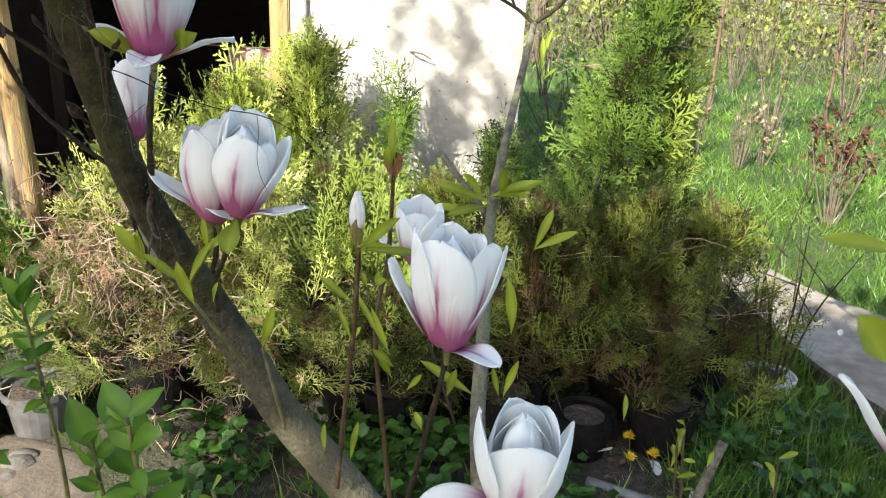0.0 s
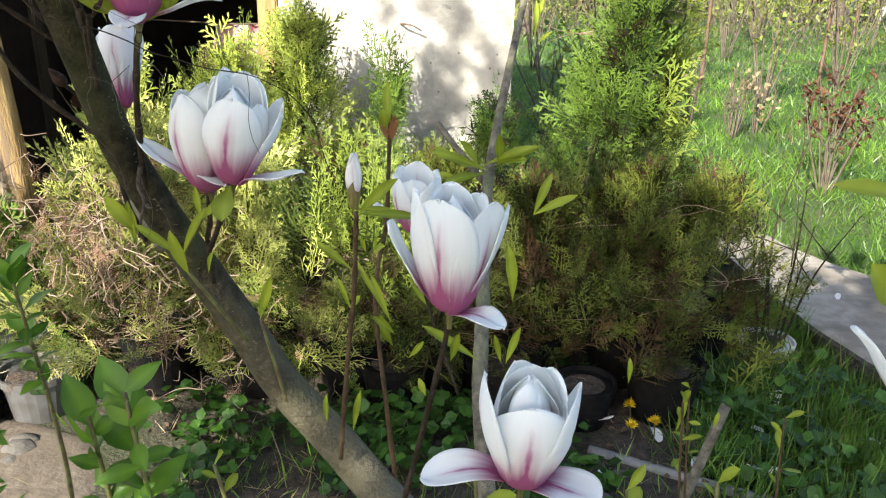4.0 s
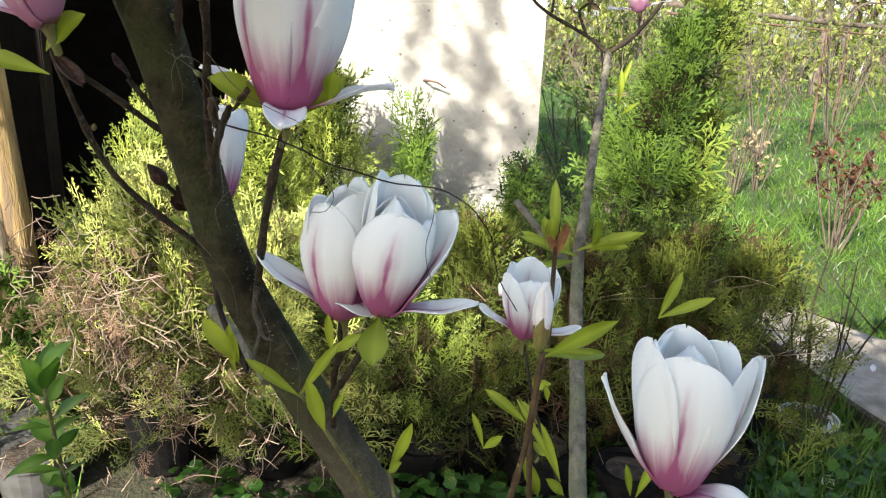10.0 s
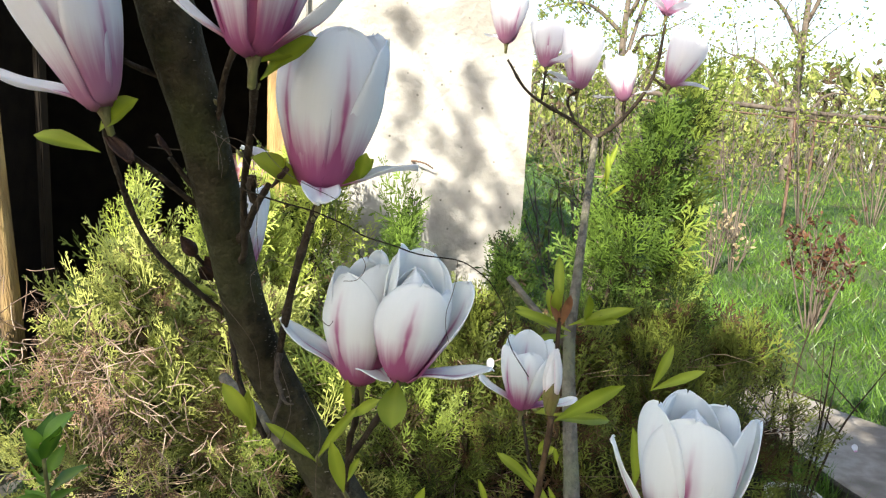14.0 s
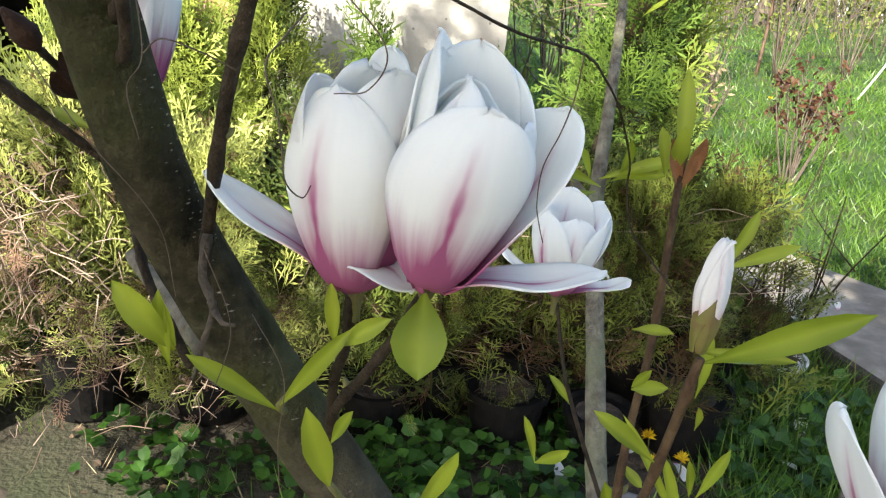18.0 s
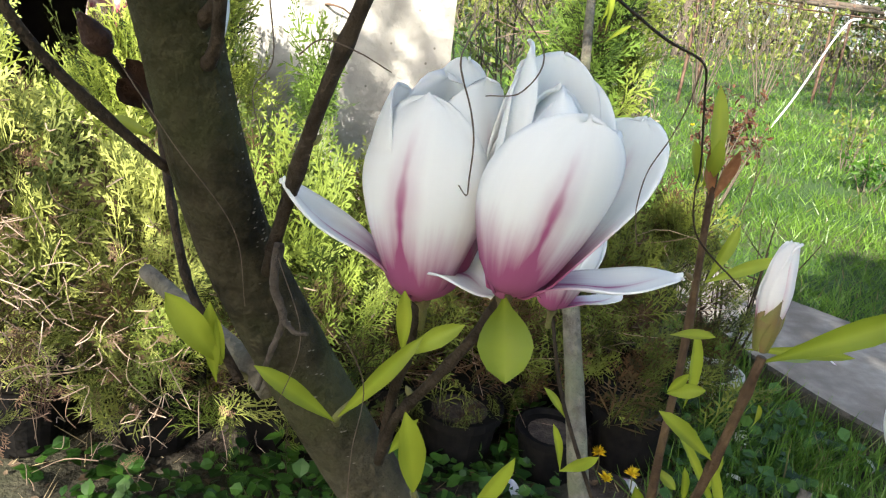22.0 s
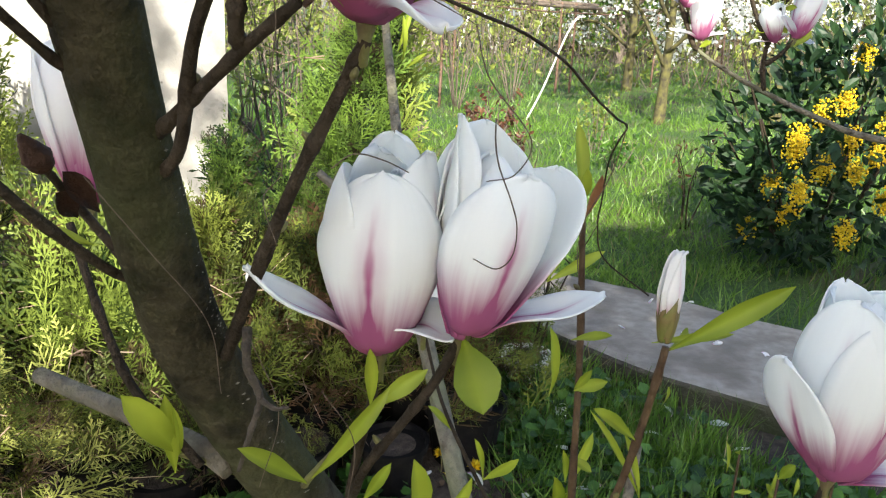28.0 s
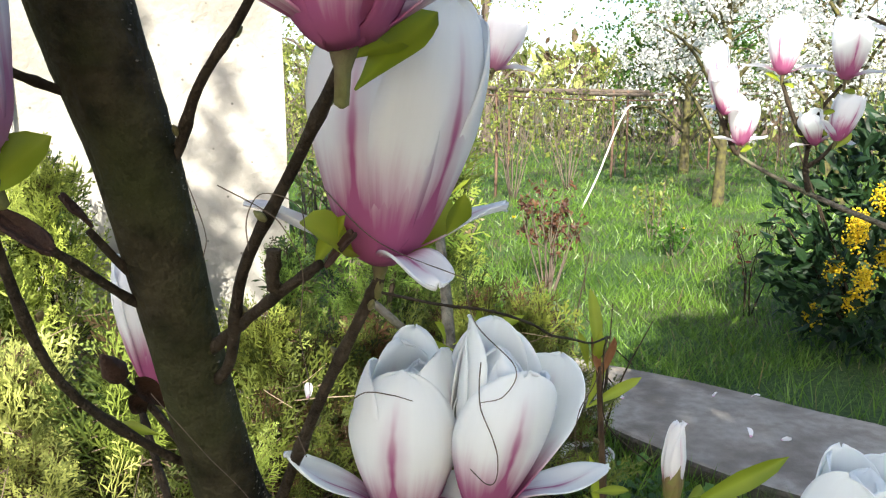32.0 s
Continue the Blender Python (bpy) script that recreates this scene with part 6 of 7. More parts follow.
def twiggy_bush(name, at, height, spread, stems, seed, leafmat, leaves, size, label, bark=None, group="", thick=0.005, low=0.35, tint=(0.0, 1.0), category="shrub"):
    """Several thin stems from one foot, forked twice, with leaves along their upper parts."""
    g = np.random.default_rng(seed)
    t = thing(name, at, label, category, group)
    tips = []
    for k in range(stems):
        a = 6.28 * k / stems + g.uniform(-0.4, 0.4)
        r = spread * g.uniform(0.3, 1.0)
        h = height * g.uniform(0.65, 1.05)
        p0 = np.array([at[0] + 0.02 * math.cos(a), at[1] + 0.02 * math.sin(a), at[2] - 0.02])
        p2 = np.array([at[0] + r * math.cos(a), at[1] + r * math.sin(a), at[2] + h])
        p1 = (p0 + p2) / 2 + np.array([g.normal(0, 0.03), g.normal(0, 0.03), height * 0.06])
        part("stem", tube("stem", [p0, p1, p2], thick, thick * 0.3, bark or M_TWIG, 5, 5, 0.08, k), t)
        tips.append((p0, p1, p2))
        for j in range(2):
            s = g.uniform(0.35, 0.8)
            b = p0 * (1 - s) ** 2 + 2 * p1 * s * (1 - s) + p2 * s * s
            e = b + np.array([g.normal(0, spread * 0.5), g.normal(0, spread * 0.5), height * g.uniform(0.12, 0.35)])
            part("twig", tube("twig", [b, (b + e) / 2 + g.normal(0, 0.012, 3), e], thick * 0.5, thick * 0.2, bark or M_TWIG, 4, 4), t)
            tips.append((b, (b + e) / 2, e))
    if leaves:
        which = g.integers(0, len(tips), leaves)
        s = low + (1 - low) * g.random(leaves)
        A, B, C = (np.array([tips[i][q] for i in which]) for q in range(3))
        p = A * ((1 - s) ** 2)[:, None] + 2 * B * (s * (1 - s))[:, None] + C * (s * s)[:, None] + g.normal(0, size * 0.4, (leaves, 3))
        v, f, ti = scatter(LEAF_V, LEAF_F, frames_along(g.normal(0, 1, (leaves, 3)) + np.array([0, 0, 0.4]), g.uniform(0, 6.28, leaves), size * g.uniform(0.5, 1.2, leaves), p), g.uniform(*tint, leaves))
        part("crown", mesh_of("crown", v, f, leafmat, ti), t)
    return t


twiggy_bush("rose_bush", (1.82, 4.05, 0.0), 0.66, 0.20, 11, 41, M_RED, 460, 0.036, "young rose bush with dark red new leaves", M_BRUSH, thick=0.006, low=0.5)
twiggy_bush("rose_bush", (2.56, 3.32, 0.0), 0.52, 0.15, 4, 42, M_RED, 34, 0.036, "sparse rose bush with reddish shoots", M_TWIG, low=0.4)
twiggy_bush("bare_seedling", (0.90, 2.20, 0.0), 0.62, 0.22, 6, 43, M_LEAF_DARK, 30, 0.016, "bare dark seedling with thin forked twigs", M_TWIG, thick=0.0045)
twiggy_bush("bare_seedling", (0.80, 2.36, 0.0), 0.55, 0.2, 5, 44, M_LEAF_DARK, 24, 0.016, "bare dark seedling with thin forked twigs", M_TWIG, thick=0.004)
twiggy_bush("conifer_seedling", (3.3, 5.1, 0.02), 0.5, 0.14, 6, 45, M_BUDLEAF, 120, 0.05, "small yellow-green conifer seedling in the grass", M_BRUSH, low=0.2)
twiggy_bush("conifer_seedling", (3.1, 4.6, 0.01), 0.32, 0.2, 6, 46, M_LEAF_DARK, 120, 0.05, "small dark seedling in the grass", M_BRUSH, low=0.1)
for k, (x, y, h, n) in enumerate(((1.72, 5.3, 0.5, 12), (1.95, 5.5, 0.45, 10), (1.5, 5.6, 0.55, 10))):
    twiggy_bush("dry_stalks", (x, y, 0.02), h, 0.12, n, 50 + k, M_STRAW, 40, 0.05, "clump of dry straw-coloured stalks", M_BRUSH, "dry clumps in the meadow", 0.005, 0.3, category="dead plant")
for k, (x, y, h, w, n, s) in enumerate(((0.42, 3.35, 0.95, 0.32, 9, 60), (0.75, 4.3, 1.1, 0.4, 9, 90), (2.35, 6.6, 1.7, 0.6, 9, 300), (3.3, 7.4, 1.9, 0.7, 9, 320), (4.3, 8.0, 1.8, 0.7, 8, 300), (1.5, 7.2, 1.8, 0.6, 9, 320), (1.0, 6.4, 1.5, 0.5, 8, 300), (2.9, 9.5, 2.2, 0.9, 9, 380), (0.6, 8.4, 2.4, 0.8, 9, 380), (1.9, 9.2, 2.4, 0.8, 9, 360), (3.9, 11.5, 2.8, 1.0, 9, 400))):
    twiggy_bush("spring_bush", (x, y, 0.012 * (y - 3.5)), h, w, n, 70 + k, M_BUDLEAF, s * 3, 0.045, "thin bush just coming into yellow-green leaf", M_BRUSH, "budding bushes behind the meadow", 0.007, 0.25)

# ---- fence, poles and hoops ----
fence = thing("garden_fence", (5.2, 9.0, 0.0), "rusty iron fence with a weathered top rail across the meadow", "fence")
FZ = 1.15
POSTS = [(2.0, 7.2), (3.2, 7.6), (4.35, 9.6), (5.25, 8.55), (5.6, 8.75), (7.4, 9.3), (9.0, 9.6), (10.6, 9.8)]
for x, y in POSTS:
    part("post", tube("post", [(x, y, 0.0), (x + 0.01, y, 0.6), (x, y, FZ + 0.02)], 0.017, 0.016, M_IRON, 6, 2), fence)
RAIL = [(1.6, 7.1, 1.27), (3.2, 7.6, 1.18), (5.25, 8.55, 1.12), (7.4, 9.3, 1.13), (10.6, 9.8, 1.16)]
part("rail", tube("rail", RAIL, 0.024, 0.024, M_BRUSH, 5, 5, 0.05), fence, "weathered wooden rail")
part("rail", tube("rail", [(a, b, c - 0.07) for a, b, c in RAIL], 0.010, 0.010, M_IRON, 5, 5), fence, "rusty iron rail")
part("rail", tube("rail", [(4.0, 9.3, 1.16), (5.0, 9.0, 1.17), (6.1, 9.0, 1.15)], 0.03, 0.03, M_BRUSH, 5, 4), fence, "weathered wooden rail")
pole = thing("white_pole", (3.7, 6.75, 0.03), "leaning white-painted pole standing in the grass", "pole")
part("pole", tube("pole", [(3.66, 6.70, 0.0), (3.78, 6.6, 0.35), (3.87, 6.45, 0.80), (3.93, 6.40, 0.97)], 0.009, 0.008, M_WHITEPAINT, 7, 4), pole)
part("crook", tube("crook", [(3.93, 6.40, 0.97), (3.97, 6.4, 1.01), (4.06, 6.42, 1.02)], 0.008, 0.008, M_WHITEPAINT, 7, 4), pole, "bent white end")
for k in range(4):
    x = 7.9 + 0.75 * k
    y = 16.4 - 0.3 * k
    pts = [(x + 0.9 * math.cos(a), y + 0.3 * math.sin(a * 2), 0.1 + 1.75 * math.sin(a)) for a in np.linspace(0, math.pi, 9)]
    h = thing("greenhouse_hoop", (x, y, 0.1), "bare white plastic greenhouse hoop beyond the fence", "hoop", "greenhouse hoops")
    part("hoop", tube("hoop", pts, 0.028, 0.028, M_WHITEPAINT, 6, 3), h)

# ---- trees ----


def tree(name, foot, height, spread, seed, bark, leafmat, clumps, size, per, label, trunk=0.07, crown_low=0.35, group="", tint=(0.1, 1.0), limbs=9, lean=(0, 0), clump_r=0.22):
    """A tapered trunk, forked limbs and twigs, and a loose crown of small leaves or petals round the twig ends."""
    g = np.random.default_rng(seed)
    t = thing(name, foot, label, "tree", group)
    f = np.array(foot, float)
    top = f + np.array([lean[0], lean[1], height * 0.72])
    line = [f + (0, 0, -0.05), f + (0.02, 0.01, height * crown_low * 0.6), f * 0.5 + top * 0.5 + (g.normal(0, 0.04), 0, 0), top]
    part("trunk", tube("trunk", line, trunk, trunk * 0.3, bark, 9, 6, 0.08, seed), t)
    ends = []
    for k in range(limbs):
        s = crown_low + (0.98 - crown_low) * k / (limbs - 1)
        b = f + (top - f) * s
        a = k * 2.4 + g.uniform(-0.5, 0.5)
        e = b + np.array([math.cos(a) * spread * g.uniform(0.6, 1.0), math.sin(a) * spread * g.uniform(0.6, 1.0), height * g.uniform(0.08, 0.3)])
        m = (b + e) / 2 + np.array([0, 0, 0.06 * height])
        part("limb", tube("limb", [b, m, e], trunk * 0.36, trunk * 0.1, bark, 6, 5, 0.08, k), t)
        ends += [b * 0.35 + e * 0.65, e]
        for j in range(3):
            u = g.uniform(0.35, 0.95)
            q = b * (1 - u) ** 2 + 2 * m * u * (1 - u) + e * u * u
            r = q + np.array([g.normal(0, spread * 0.35), g.normal(0, spread * 0.35), g.uniform(-0.06, 0.2) * height])
            part("twig", tube("twig", [q, (q + r) / 2 + g.normal(0, 0.03, 3), r], trunk * 0.12, trunk * 0.04, bark, 4, 4), t)
            ends += [(q + r) / 2, r]
    E = np.array(ends)
    idx = g.integers(0, len(E), clumps * per)
    grp = g.integers(0, clumps, clumps * per)
    cc = E[g.integers(0, len(E), clumps)] + g.normal(0, clump_r, (clumps, 3))
    p = cc[grp] + g.normal(0, clump_r * 0.42, (clumps * per, 3))
    p[:, 2] = np.maximum(p[:, 2], f[2] + height * crown_low * 0.55)
    n = len(p)
    v, fc, ti = scatter(LEAF_V, LEAF_F, frames_along(g.normal(0, 1, (n, 3)), g.uniform(0, 6.28, n), size * g.uniform(0.6, 1.2, n), p, size * 1.3 * g.uniform(0.7, 1.2, n)), g.uniform(*tint, n))
    part("crown", mesh_of("crown", v, fc, leafmat, ti), t)
    return t


CH = "cherry tree in full white blossom on a mossy trunk"
tree("cherry_tree", (5.0, 6.35, 0.03), 2.9, 1.0, 1, M_MOSSBARK, M_BLOSSOM, 400, 0.046, 14, CH, 0.065, 0.20, "blossoming cherry trees", limbs=13, clump_r=0.10)
tree("cherry_tree", (6.6, 8.85, 0.06), 2.9, 1.2, 2, M_MOSSBARK, M_BLOSSOM, 260, 0.05, 14, CH, 0.08, 0.2, "blossoming cherry trees", limbs=12, clump_r=0.12)
tree("cherry_tree", (6.2, 6.0, 0.03), 2.8, 1.0, 3, M_MOSSBARK, M_BLOSSOM, 230, 0.046, 14, CH, 0.07, 0.28, "blossoming cherry trees", clump_r=0.11)
tree("cherry_tree", (8.2, 8.0, 0.05), 3.2, 1.3, 4, M_MOSSBARK, M_BLOSSOM, 300, 0.05, 14, CH, 0.09, 0.26, "blossoming cherry trees", clump_r=0.14)
GT = "broad tree in fresh green leaf behind the fence"
tree("green_tree", (9.9, 13.2, 0.13), 3.2, 1.5, 5, M_BRUSH, M_LEAF_DARK, 460, 0.10, 16, GT, 0.16, 0.22, "trees behind the fence", clump_r=0.4)
tree("green_tree", (13.5, 14.5, 0.13), 4.6, 2.0, 6, M_BRUSH, M_LEAF_DARK, 260, 0.12, 14, GT, 0.16, 0.2, "trees behind the fence", clump_r=0.4)
tree("birch_tree", (5.6, 13.0, 0.12), 5.0, 1.3, 7, M_BRUSH, M_BUDLEAF, 150, 0.07, 12, "slender tree with hanging yellow-green young leaves", 0.11, 0.2, "trees behind the fence", clump_r=0.32)
tree("birch_tree", (3.0, 14.0, 0.12), 5.2, 1.5, 8, M_BRUSH, M_BUDLEAF, 150, 0.08, 12, "slender tree with hanging yellow-green young leaves", 0.12, 0.2, "trees behind the fence", clump_r=0.34)
tree("birch_tree", (0.7, 12.5, 0.1), 5.0, 1.5, 9, M_BRUSH, M_BUDLEAF, 150, 0.08, 12, "slender tree with hanging yellow-green young leaves", 0.12, 0.2, "trees behind the fence", clump_r=0.34)

# thicket at the meadow's end: bare brush with a few new leaves
g = np.random.default_rng(91)
ch = []
for k in range(1400):
    a = g.uniform(0.1, 1.62)
    d = g.uniform(11.5, 19)
    x, y = d * math.cos(a), d * math.sin(a)
    h = g.uniform(0.8, 2.0) if g.random() < 0.7 else g.uniform(0.4, 1.1)
    p = np.array([x, y, 0.08])
    q = p + np.array([g.normal(0, 0.35), g.normal(0, 0.35), h])
    v, f = tube_data([p, (p + q) / 2 + g.normal(0, 0.1, 3), q], 0.007, 0.003, 3, 2)
    ch.append((v, f, 0.5))
v, f, ti = join(ch)
solid("brush_thicket", mesh_of("brush_thicket", v, f, M_BRUSH), "bare grey-brown brush at the end of the meadow", "bushes", kind="stuff")
n = 8000
a, d = g.uniform(0.08, 1.62, n), g.uniform(11.5, 20, n)
p = np.stack([d * np.cos(a), d * np.sin(a), 0.1 + 1.2 * g.random(n) ** 1.3], 1)
v, f, ti = scatter(LEAF_V, LEAF_F, frames_along(g.normal(0, 1, (n, 3)), g.uniform(0, 6.28, n), g.uniform(0.05, 0.15, n), p), g.random(n))
solid("thicket_leaves", mesh_of("thicket_leaves", v, f, M_BUDLEAF, ti), "scattered young leaves through the brush", "bushes", kind="stuff")
n = 7000
a, d = g.uniform(0.05, 1.62, n), g.uniform(17, 24, n)
p = np.stack([d * np.cos(a), d * np.sin(a), 0.1 + 2.2 * g.random(n)], 1)
v, f, ti = scatter(LEAF_V, LEAF_F, frames_along(g.normal(0, 1, (n, 3)), g.uniform(0, 6.28, n), g.uniform(0.2, 0.45, n), p), g.random(n))
solid("far_hedge", mesh_of("far_hedge", v, f, M_THUJA_DRY, ti), "far dull green hedge", "hedge", kind="stuff")

# ---- bed: herbs, dandelions, fallen petals, hose, pots ----
g = np.random.default_rng(33)
n = 7000
x, y = g.uniform(-0.75, 1.25, n), g.uniform(1.0, 2.15, n)
c = np.array([noise.noise(Vector((a * 3.2, b * 3.2, 5))) + 0.35 * noise.noise(Vector((a * 9, b * 9, 2))) for a, b in zip(x, y)])
keep = (c > -0.06 + 0.12 * np.clip(-x, 0, 1)) & ~in_path(x, y) & ~in_path(x + 0.10, y + 0.05) & (y < 2.05 - 0.25 * (x < 0))
x, y, c = x[keep], y[keep], c[keep]
k = len(x)
p = np.stack([x, y, 0.015 + 0.05 * g.random(k) * (1 + c)], 1)
round_leaf = LEAF_V * np.array([2.0, 1.0, 1.0])
v, f, ti = scatter(round_leaf, LEAF_F, frames_along(np.stack([g.normal(0, 1, k), g.normal(0, 1, k), g.uniform(0.0, 0.7, k)], 1), g.normal(0, 0.4, k), g.uniform(0.016, 0.042, k), p), np.clip(g.random(k) + 0.2 * c, 0, 1))
solid("ground_herbs", mesh_of("ground_herbs", v, f, M_HERB, ti), "low round-leaved weeds covering the bed", "weeds", kind="stuff")
grass_patch("tuft_grass", 900, 27, (0.5, 0.95, 1.55, 2.1), 0.2, 0.005, M_GRASS, "long grass tufts round the pots", 0.0, (0.2, 0.6), flat=0.8)


n = 800
x, y = g.uniform(-0.8, 1.2, n), g.uniform(1.05, 2.1, n)
keep = ~in_path(x, y)
x, y = x[keep], y[keep]
n = len(x)
p = np.stack([x, y, 0.012 + 0.012 * g.random(n)], 1)
v, f, ti = scatter(LEAF_V * np.array([1.6, 1, 1.5]), LEAF_F, frames_along(np.stack([g.normal(0, 1, n), g.normal(0, 1, n), g.normal(0, 0.25, n)], 1), g.normal(0, 0.7, n), g.uniform(0.010, 0.026, n), p), g.random(n))
solid("leaf_litter", mesh_of("leaf_litter", v, f, M_LITTER, ti), "dry brown leaf litter on the bed", "dead leaves", kind="stuff")


def dandelion(x, y, z, seed):
    t = thing("dandelion", (x, y, 0.0), "yellow dandelion in flower in the bed", "flower", "dandelions in the bed")
    part("stalk", tube("stalk", [(x, y, -0.01), (x + 0.004, y, z * 0.5), (x, y, z)], 0.0018, 0.0016, M_SHOOT, 5, 3), t)
    gg = np.random.default_rng(seed)
    n = 60
    a = gg.uniform(0, 6.28, n)
    e = gg.uniform(0.1, 1.2, n)
    d = np.stack([np.cos(a) * np.cos(e), np.sin(a) * np.cos(e), np.sin(e)], 1)
    v, f, ti = scatter(BLADE_V, BLADE_F, frames_along(d, gg.uniform(0, 6, n), gg.uniform(0.015, 0.022, n), np.tile([x, y, z], (n, 1)), np.full(n, 0.0055)), gg.random(n))
    part("flower_head", mesh_of("flower_head", v, f, M_YELLOW, ti), t, "round yellow flower head")


for k, (x, y, z) in enumerate(((0.407, 1.718, 0.045), (0.455, 1.70, 0.07), (0.415, 1.79, 0.06), (3.5, 5.0, 0.12), (2.6, 6.0, 0.12))):
    dandelion(x, y, z, k)

fallen_mesh = [petal_mesh(0.06, 0.036, a, 0.5, s, 0.0, M_PETAL_PALE) for s, a in ((1, (62, 88, 40)), (2, (50, 84, 118)), (3, (70, 80, 30)))]
SPOTS = [(0.519, 1.583), (0.626, 1.546), (0.686, 1.576), (0.82, 1.504), (1.08, 1.767), (0.331, 1.761), (1.108, 1.576), (1.131, 1.757), (0.60, 1.60), (0.33, 1.55), (0.46, 1.74), (0.52, 1.46), (0.20, 1.66), (0.72, 1.58), (0.88, 1.55), (0.62, 1.42), (0.95, 1.72), (1.15, 1.70), (0.5, 2.0), (0.8, 1.85), (0.42, 1.42), (0.7, 1.75)]
PATHPETALS = [(1.38, 2.05), (1.27, 2.2), (1.5, 2.35), (1.62, 2.30), (1.45, 2.0), (1.2, 2.45), (1.55, 1.9)]
g = np.random.default_rng(12)
for k, (x, y) in enumerate(SPOTS + PATHPETALS):
    z = 0.082 if k >= len(SPOTS) else 0.03
    small = 0.55 if k >= len(SPOTS) else g.uniform(0.7, 1.0)
    ob = tagged(new("fallen_petal", fallen_mesh[k % 3]), "fallen white magnolia petal on the " + ("path" if k >= len(SPOTS) else "ground"), "petal", "fallen petals")
    ob.matrix_basis = Matrix.Translation((x, y, z)) @ Euler((g.normal(0, 0.45), g.normal(0, 0.4), g.uniform(0, 6.28))).to_matrix().to_4x4() @ Matrix.Diagonal((small, small, small, 1))

scrap = tagged(new("fallen_petal", fallen_mesh[0]), "white petal caught in the thuja sprays", "petal", "fallen petals")
scrap.matrix_basis = Matrix.Translation((-0.024, 1.72, 0.544)) @ Euler((0.3, -1.2, 1.5)).to_matrix().to_4x4() @ Matrix.Diagonal((0.5, 0.5, 0.5, 1))
hose = solid("garden_hose", tube("garden_hose", [(0.30, 1.66, 0.012), (0.62, 1.51, 0.014), (0.85, 1.405, 0.014), (1.07, 1.305, 0.014), (1.35, 1.20, 0.012), (1.7, 1.0, 0.01)], 0.0125, 0.0125, M_HOSE, 10, 8), "grey garden hose lying across the bed", "hose")


def loose_pot(x, y, r, h, mat, label, name="plant_pot", tip=0.0):
    t = thing(name, (x, y, 0.0), label, "pot")
    part("body", pot_mesh(r, h, mat), t, m=Matrix.Rotation(tip, 4, "X"))
    v, f = revolve([(0.001, h * 0.89), (r * 0.6, h * 0.9), (r * 0.93, h * 0.88)], 16)
    part("soil", mesh_of("soil", v, f, M_SOIL), t, "dark potting soil", m=Matrix.Rotation(tip, 4, "X"))
    return t


loose_pot(0.874, 2.16, 0.075, 0.075, M_POT_PALE, "pale round plastic pot half sunk in grass", "plant_pot")
loose_pot(0.50, 1.84, 0.095, 0.16, M_POT, "black plastic pot among the thujas")
loose_pot(0.30, 1.80, 0.075, 0.12, M_POT, "black plastic pot among the thujas")
loose_pot(0.10, 1.84, 0.09, 0.15, M_POT, "large black plastic pot")
loose_pot(-0.18, 1.86, 0.085, 0.13, M_POT, "black plastic pot among the thujas")
loose_pot(-1.05, 1.74, 0.085, 0.13, M_POT_GREY, "grey plastic bucket with a wire handle", "bucket")
loose_pot(-1.20, 1.68, 0.09, 0.12, M_POT, "black plastic pot on bare soil")
for k in range(26):
    s = g.uniform(0.01, 0.035)
    bm = bmesh.new()
    bmesh.ops.create_icosphere(bm, subdivisions=2, radius=s)
    for v in bm.verts:
        v.co = Vector((v.co.x * 1.3, v.co.y, v.co.z * 0.6)) * (1 + 0.35 * noise.noise(v.co * 40 + Vector((k, 0, 0))))
    me = bpy.data.meshes.new("stone")
    bm.to_mesh(me)
    bm.free()
    me.polygons.foreach_set("use_smooth", np.ones(len(me.polygons), bool))
    me.materials.append(M_STONE)
    x, y = (g.uniform(-1.5, -0.8), g.uniform(1.45, 1.75)) if k < 12 else (g.uniform(0.2, 1.1), g.uniform(1.35, 1.75))
    ob = tagged(new("stone", me), "small grey stone on the soil", "stone", "stones in the bed")
    ob.location = (x, y, s * 0.35)

# ---- unseen tree added behind the eye to shade the bed ----
shade = thing("added_shade_tree", (-0.75, -2.6, 0.0), "unseen tree added to cast shade on the flower bed", "tree")
part("trunk", tube("trunk", [(-0.75, -2.6, -0.05), (-0.72, -2.5, 1.0), (-0.62, -2.2, 1.9), (-0.5, -2.05, 2.6)], 0.09, 0.03, M_MOSSBARK, 10, 6, 0.08, 1), shade)
SU, SV = Vector((0.906, -0.42, 0.0)), Vector((0.235, 0.507, 0.83))
g = np.random.default_rng(64)
uu, vv, ww, kk = [], [], [], 0
# leaves set out across the sun's direction, so the crown shapes the shade
while kk < 9800:
    u, v_, w = g.uniform(-1.5, 2.4), g.uniform(0.05, 2.8), g.uniform(2.9, 3.9)
    edge = float(np.interp(u, [-1.5, -0.1, 0.15, 0.5, 1.1, 1.6, 2.3], [1.55, 1.55, 1.70, 2.18, 2.2, 2.25, 2.3])) + 0.20 * noise.noise(Vector((u * 4, w * 0.6, 2))) + 0.10 * noise.noise(Vector((u * 12, w, 5)))
    left = float(np.interp(v_, [0.85, 1.0, 1.12, 1.24], [-1.17, -1.10, -1.0, -0.62])) + 0.16 * noise.noise(Vector((v_ * 5, w, 8)))
    # gaps let sun onto the bed, the rear stem and the lower trunk
    if v_ < edge and u > left and not (-1.22 < u < -1.0 and 0.84 < v_ < 1.0) and not (abs(u + 0.49) < 0.06 and v_ > 1.3) and not (-0.40 < u < -0.12 and abs(v_ - (0.862 - 1.35 * (u + 0.383))) < 0.075):
        uu.append(u), vv.append(v_), ww.append(w)
        kk += 1
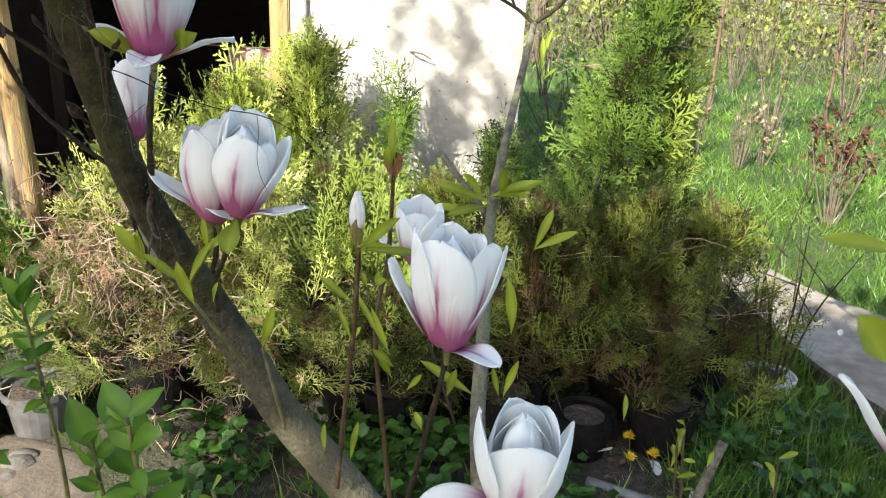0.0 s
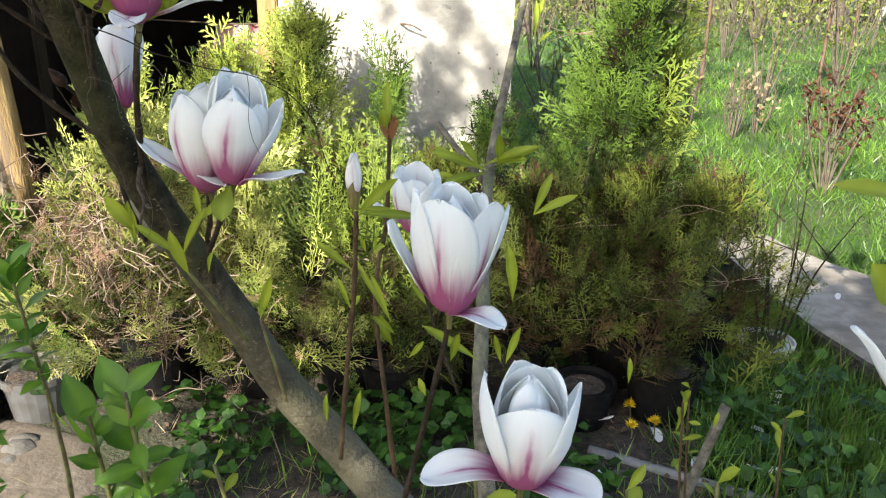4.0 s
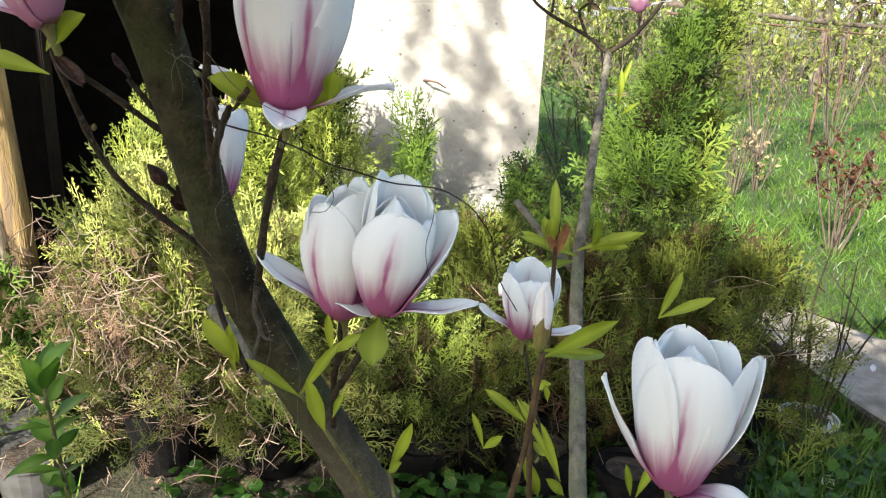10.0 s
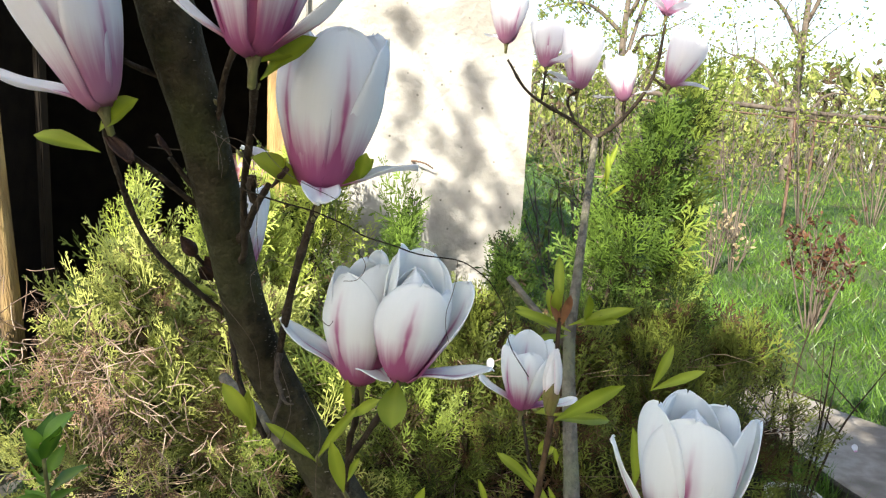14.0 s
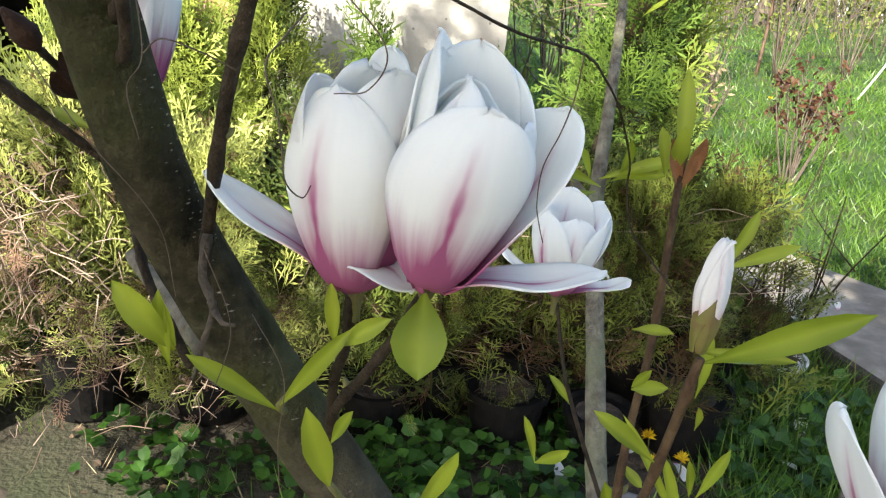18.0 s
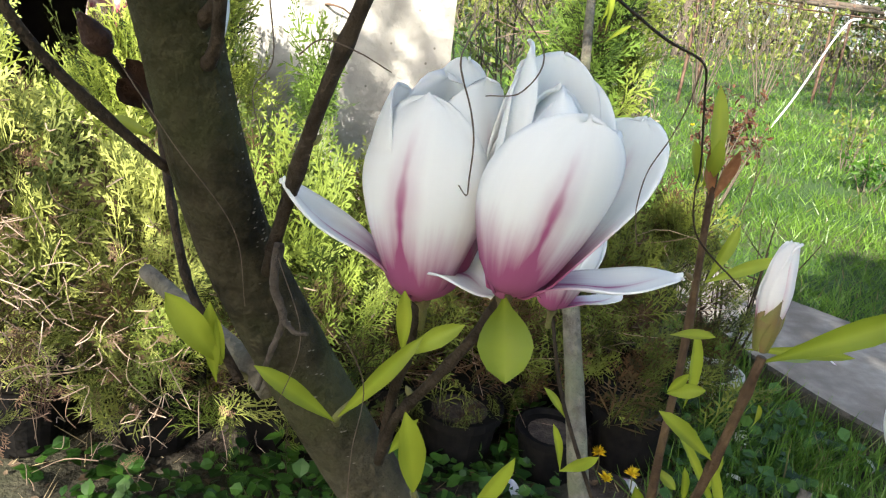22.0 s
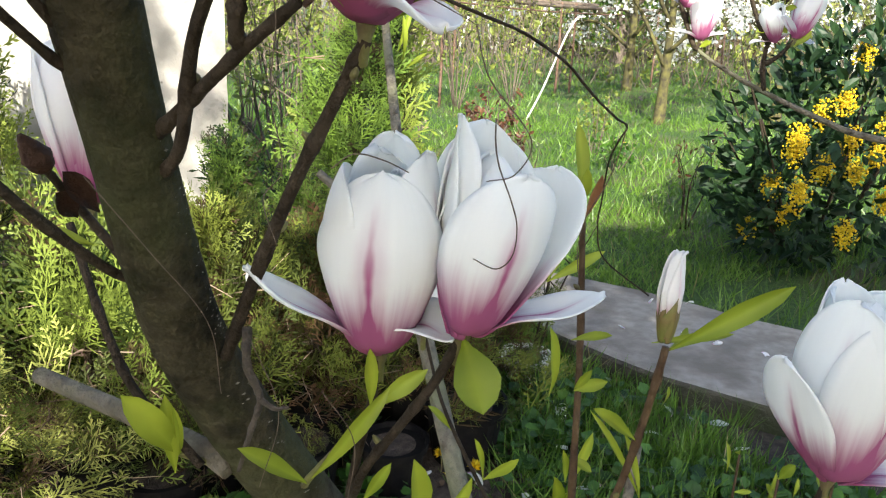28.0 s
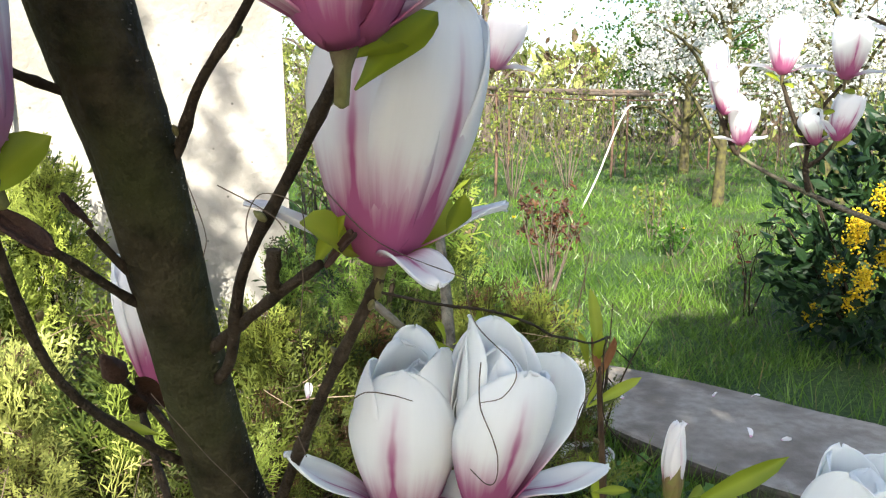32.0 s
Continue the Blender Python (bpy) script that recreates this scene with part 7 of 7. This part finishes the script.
# loose leaf clumps placed to cast the wanted shadows on walls and hedge
SHADOW_CLUMPS = ((-1.30, 0.90, 0.09, 0.09), (-1.34, 0.78, 0.09, 0.07),
          (-1.34, 2.34, 0.034, 0.029), (-1.33, 2.32, 0.022, 0.019), (-1.33, 2.21, 0.027, 0.021), (-1.3, 2.21, 0.015, 0.019), (-1.31, 2.16, 0.018, 0.021), (-1.32, 2.11, 0.015, 0.021),
          (-1.34, 2.06, 0.025, 0.029), (-1.35, 2.02, 0.023, 0.014), (-1.15, 2.29, 0.018, 0.024), (-1.12, 2.27, 0.028, 0.035), (-1.14, 2.26, 0.025, 0.027), (-1.13, 2.22, 0.028, 0.025),
          (-1.16, 2.17, 0.019, 0.014), (-1.17, 2.14, 0.019, 0.016), (-1.18, 2.09, 0.028, 0.034), (-1.16, 2.1, 0.034, 0.042), (-1.14, 2.07, 0.028, 0.025), (-1.16, 2.04, 0.023, 0.011),
          (-1.24, 2.09, 0.013, 0.03), (-1.23, 1.95, 0.023, 0.04), (-1.19, 1.97, 0.051, 0.026), (-1.18, 1.92, 0.064, 0.051), (-1.19, 1.86, 0.041, 0.036), (-1.15, 1.85, 0.048, 0.044),
          (-1.09, 1.95, 0.016, 0.021), (-1.06, 2.02, 0.025, 0.023), (-1.03, 2.0, 0.023, 0.029), (-1.05, 1.95, 0.04, 0.036), (-1.04, 1.89, 0.033, 0.037), (-1.01, 1.99, 0.015, 0.017),
          (-1.37, 1.86, 0.045, 0.036), (-1.39, 1.79, 0.023, 0.052), (-1.34, 1.79, 0.041, 0.052), (-1.26, 1.82, 0.064, 0.052),
          (-2.0, 1.19, 0.05, 0.11), (-2.10, 1.22, 0.06, 0.08), (-2.03, 1.40, 0.06, 0.05), (-2.09, 1.55, 0.07, 0.07), (-1.98, 1.66, 0.05, 0.04), (-2.2, 1.45, 0.06, 0.09), (-2.08, 1.04, 0.05, 0.05), (-1.97, 1.52, 0.02, 0.05), (-2.05, 1.78, 0.06, 0.05), (-2.16, 1.68, 0.04, 0.06), (-1.96, 1.08, 0.04, 0.05), (-2.18, 1.08, 0.06, 0.06), (-2.24, 1.25, 0.05, 0.06), (-1.94, 1.36, 0.03, 0.06), (-2.13, 1.36, 0.04, 0.05), (-2.26, 1.6, 0.05, 0.06), (-2.02, 1.5, 0.03, 0.03), (-1.95, 1.75, 0.05, 0.05))
for u, v_, ru, rv in SHADOW_CLUMPS:
    for _ in range(int(15000 * ru * rv) + 5):
        a, q = g.uniform(0, 6.28), g.random() ** 0.5
        uu.append(u + ru * q * math.cos(a)), vv.append(v_ + rv * q * math.sin(a)), ww.append(2.9 + g.normal(0, 0.10))
P = np.outer(uu, SU) + np.outer(vv, SV) + np.outer(ww, SUN)
n = len(P)
v, f, ti = scatter(LEAF_V * np.array([1.4, 1, 1]), LEAF_F, frames_along(g.normal(0, 1, (n, 3)), g.uniform(0, 6.28, n), np.where(np.arange(n) < kk, g.uniform(0.09, 0.15, n), g.uniform(0.026, 0.046, n)), P), g.random(n))
part("crown", mesh_of("crown", v, f, M_CANOPY, ti), shade)
ENDS = [P[int(g.integers(0, kk))] for _ in range(8)] + [np.array(SU) * u + np.array(SV) * v_ + np.array(SUN) * 2.9 for u, v_, ru, rv in SHADOW_CLUMPS[::3]]
for e in ENDS:
    part("limb", tube("limb", [(-0.62, -2.2, 1.9), tuple((Vector((-0.62, -2.2, 1.9)) + Vector(e)) / 2 + Vector((0, 0, 0.1))), tuple(e)], 0.022, 0.004, M_MOSSBARK, 6, 5), shade)
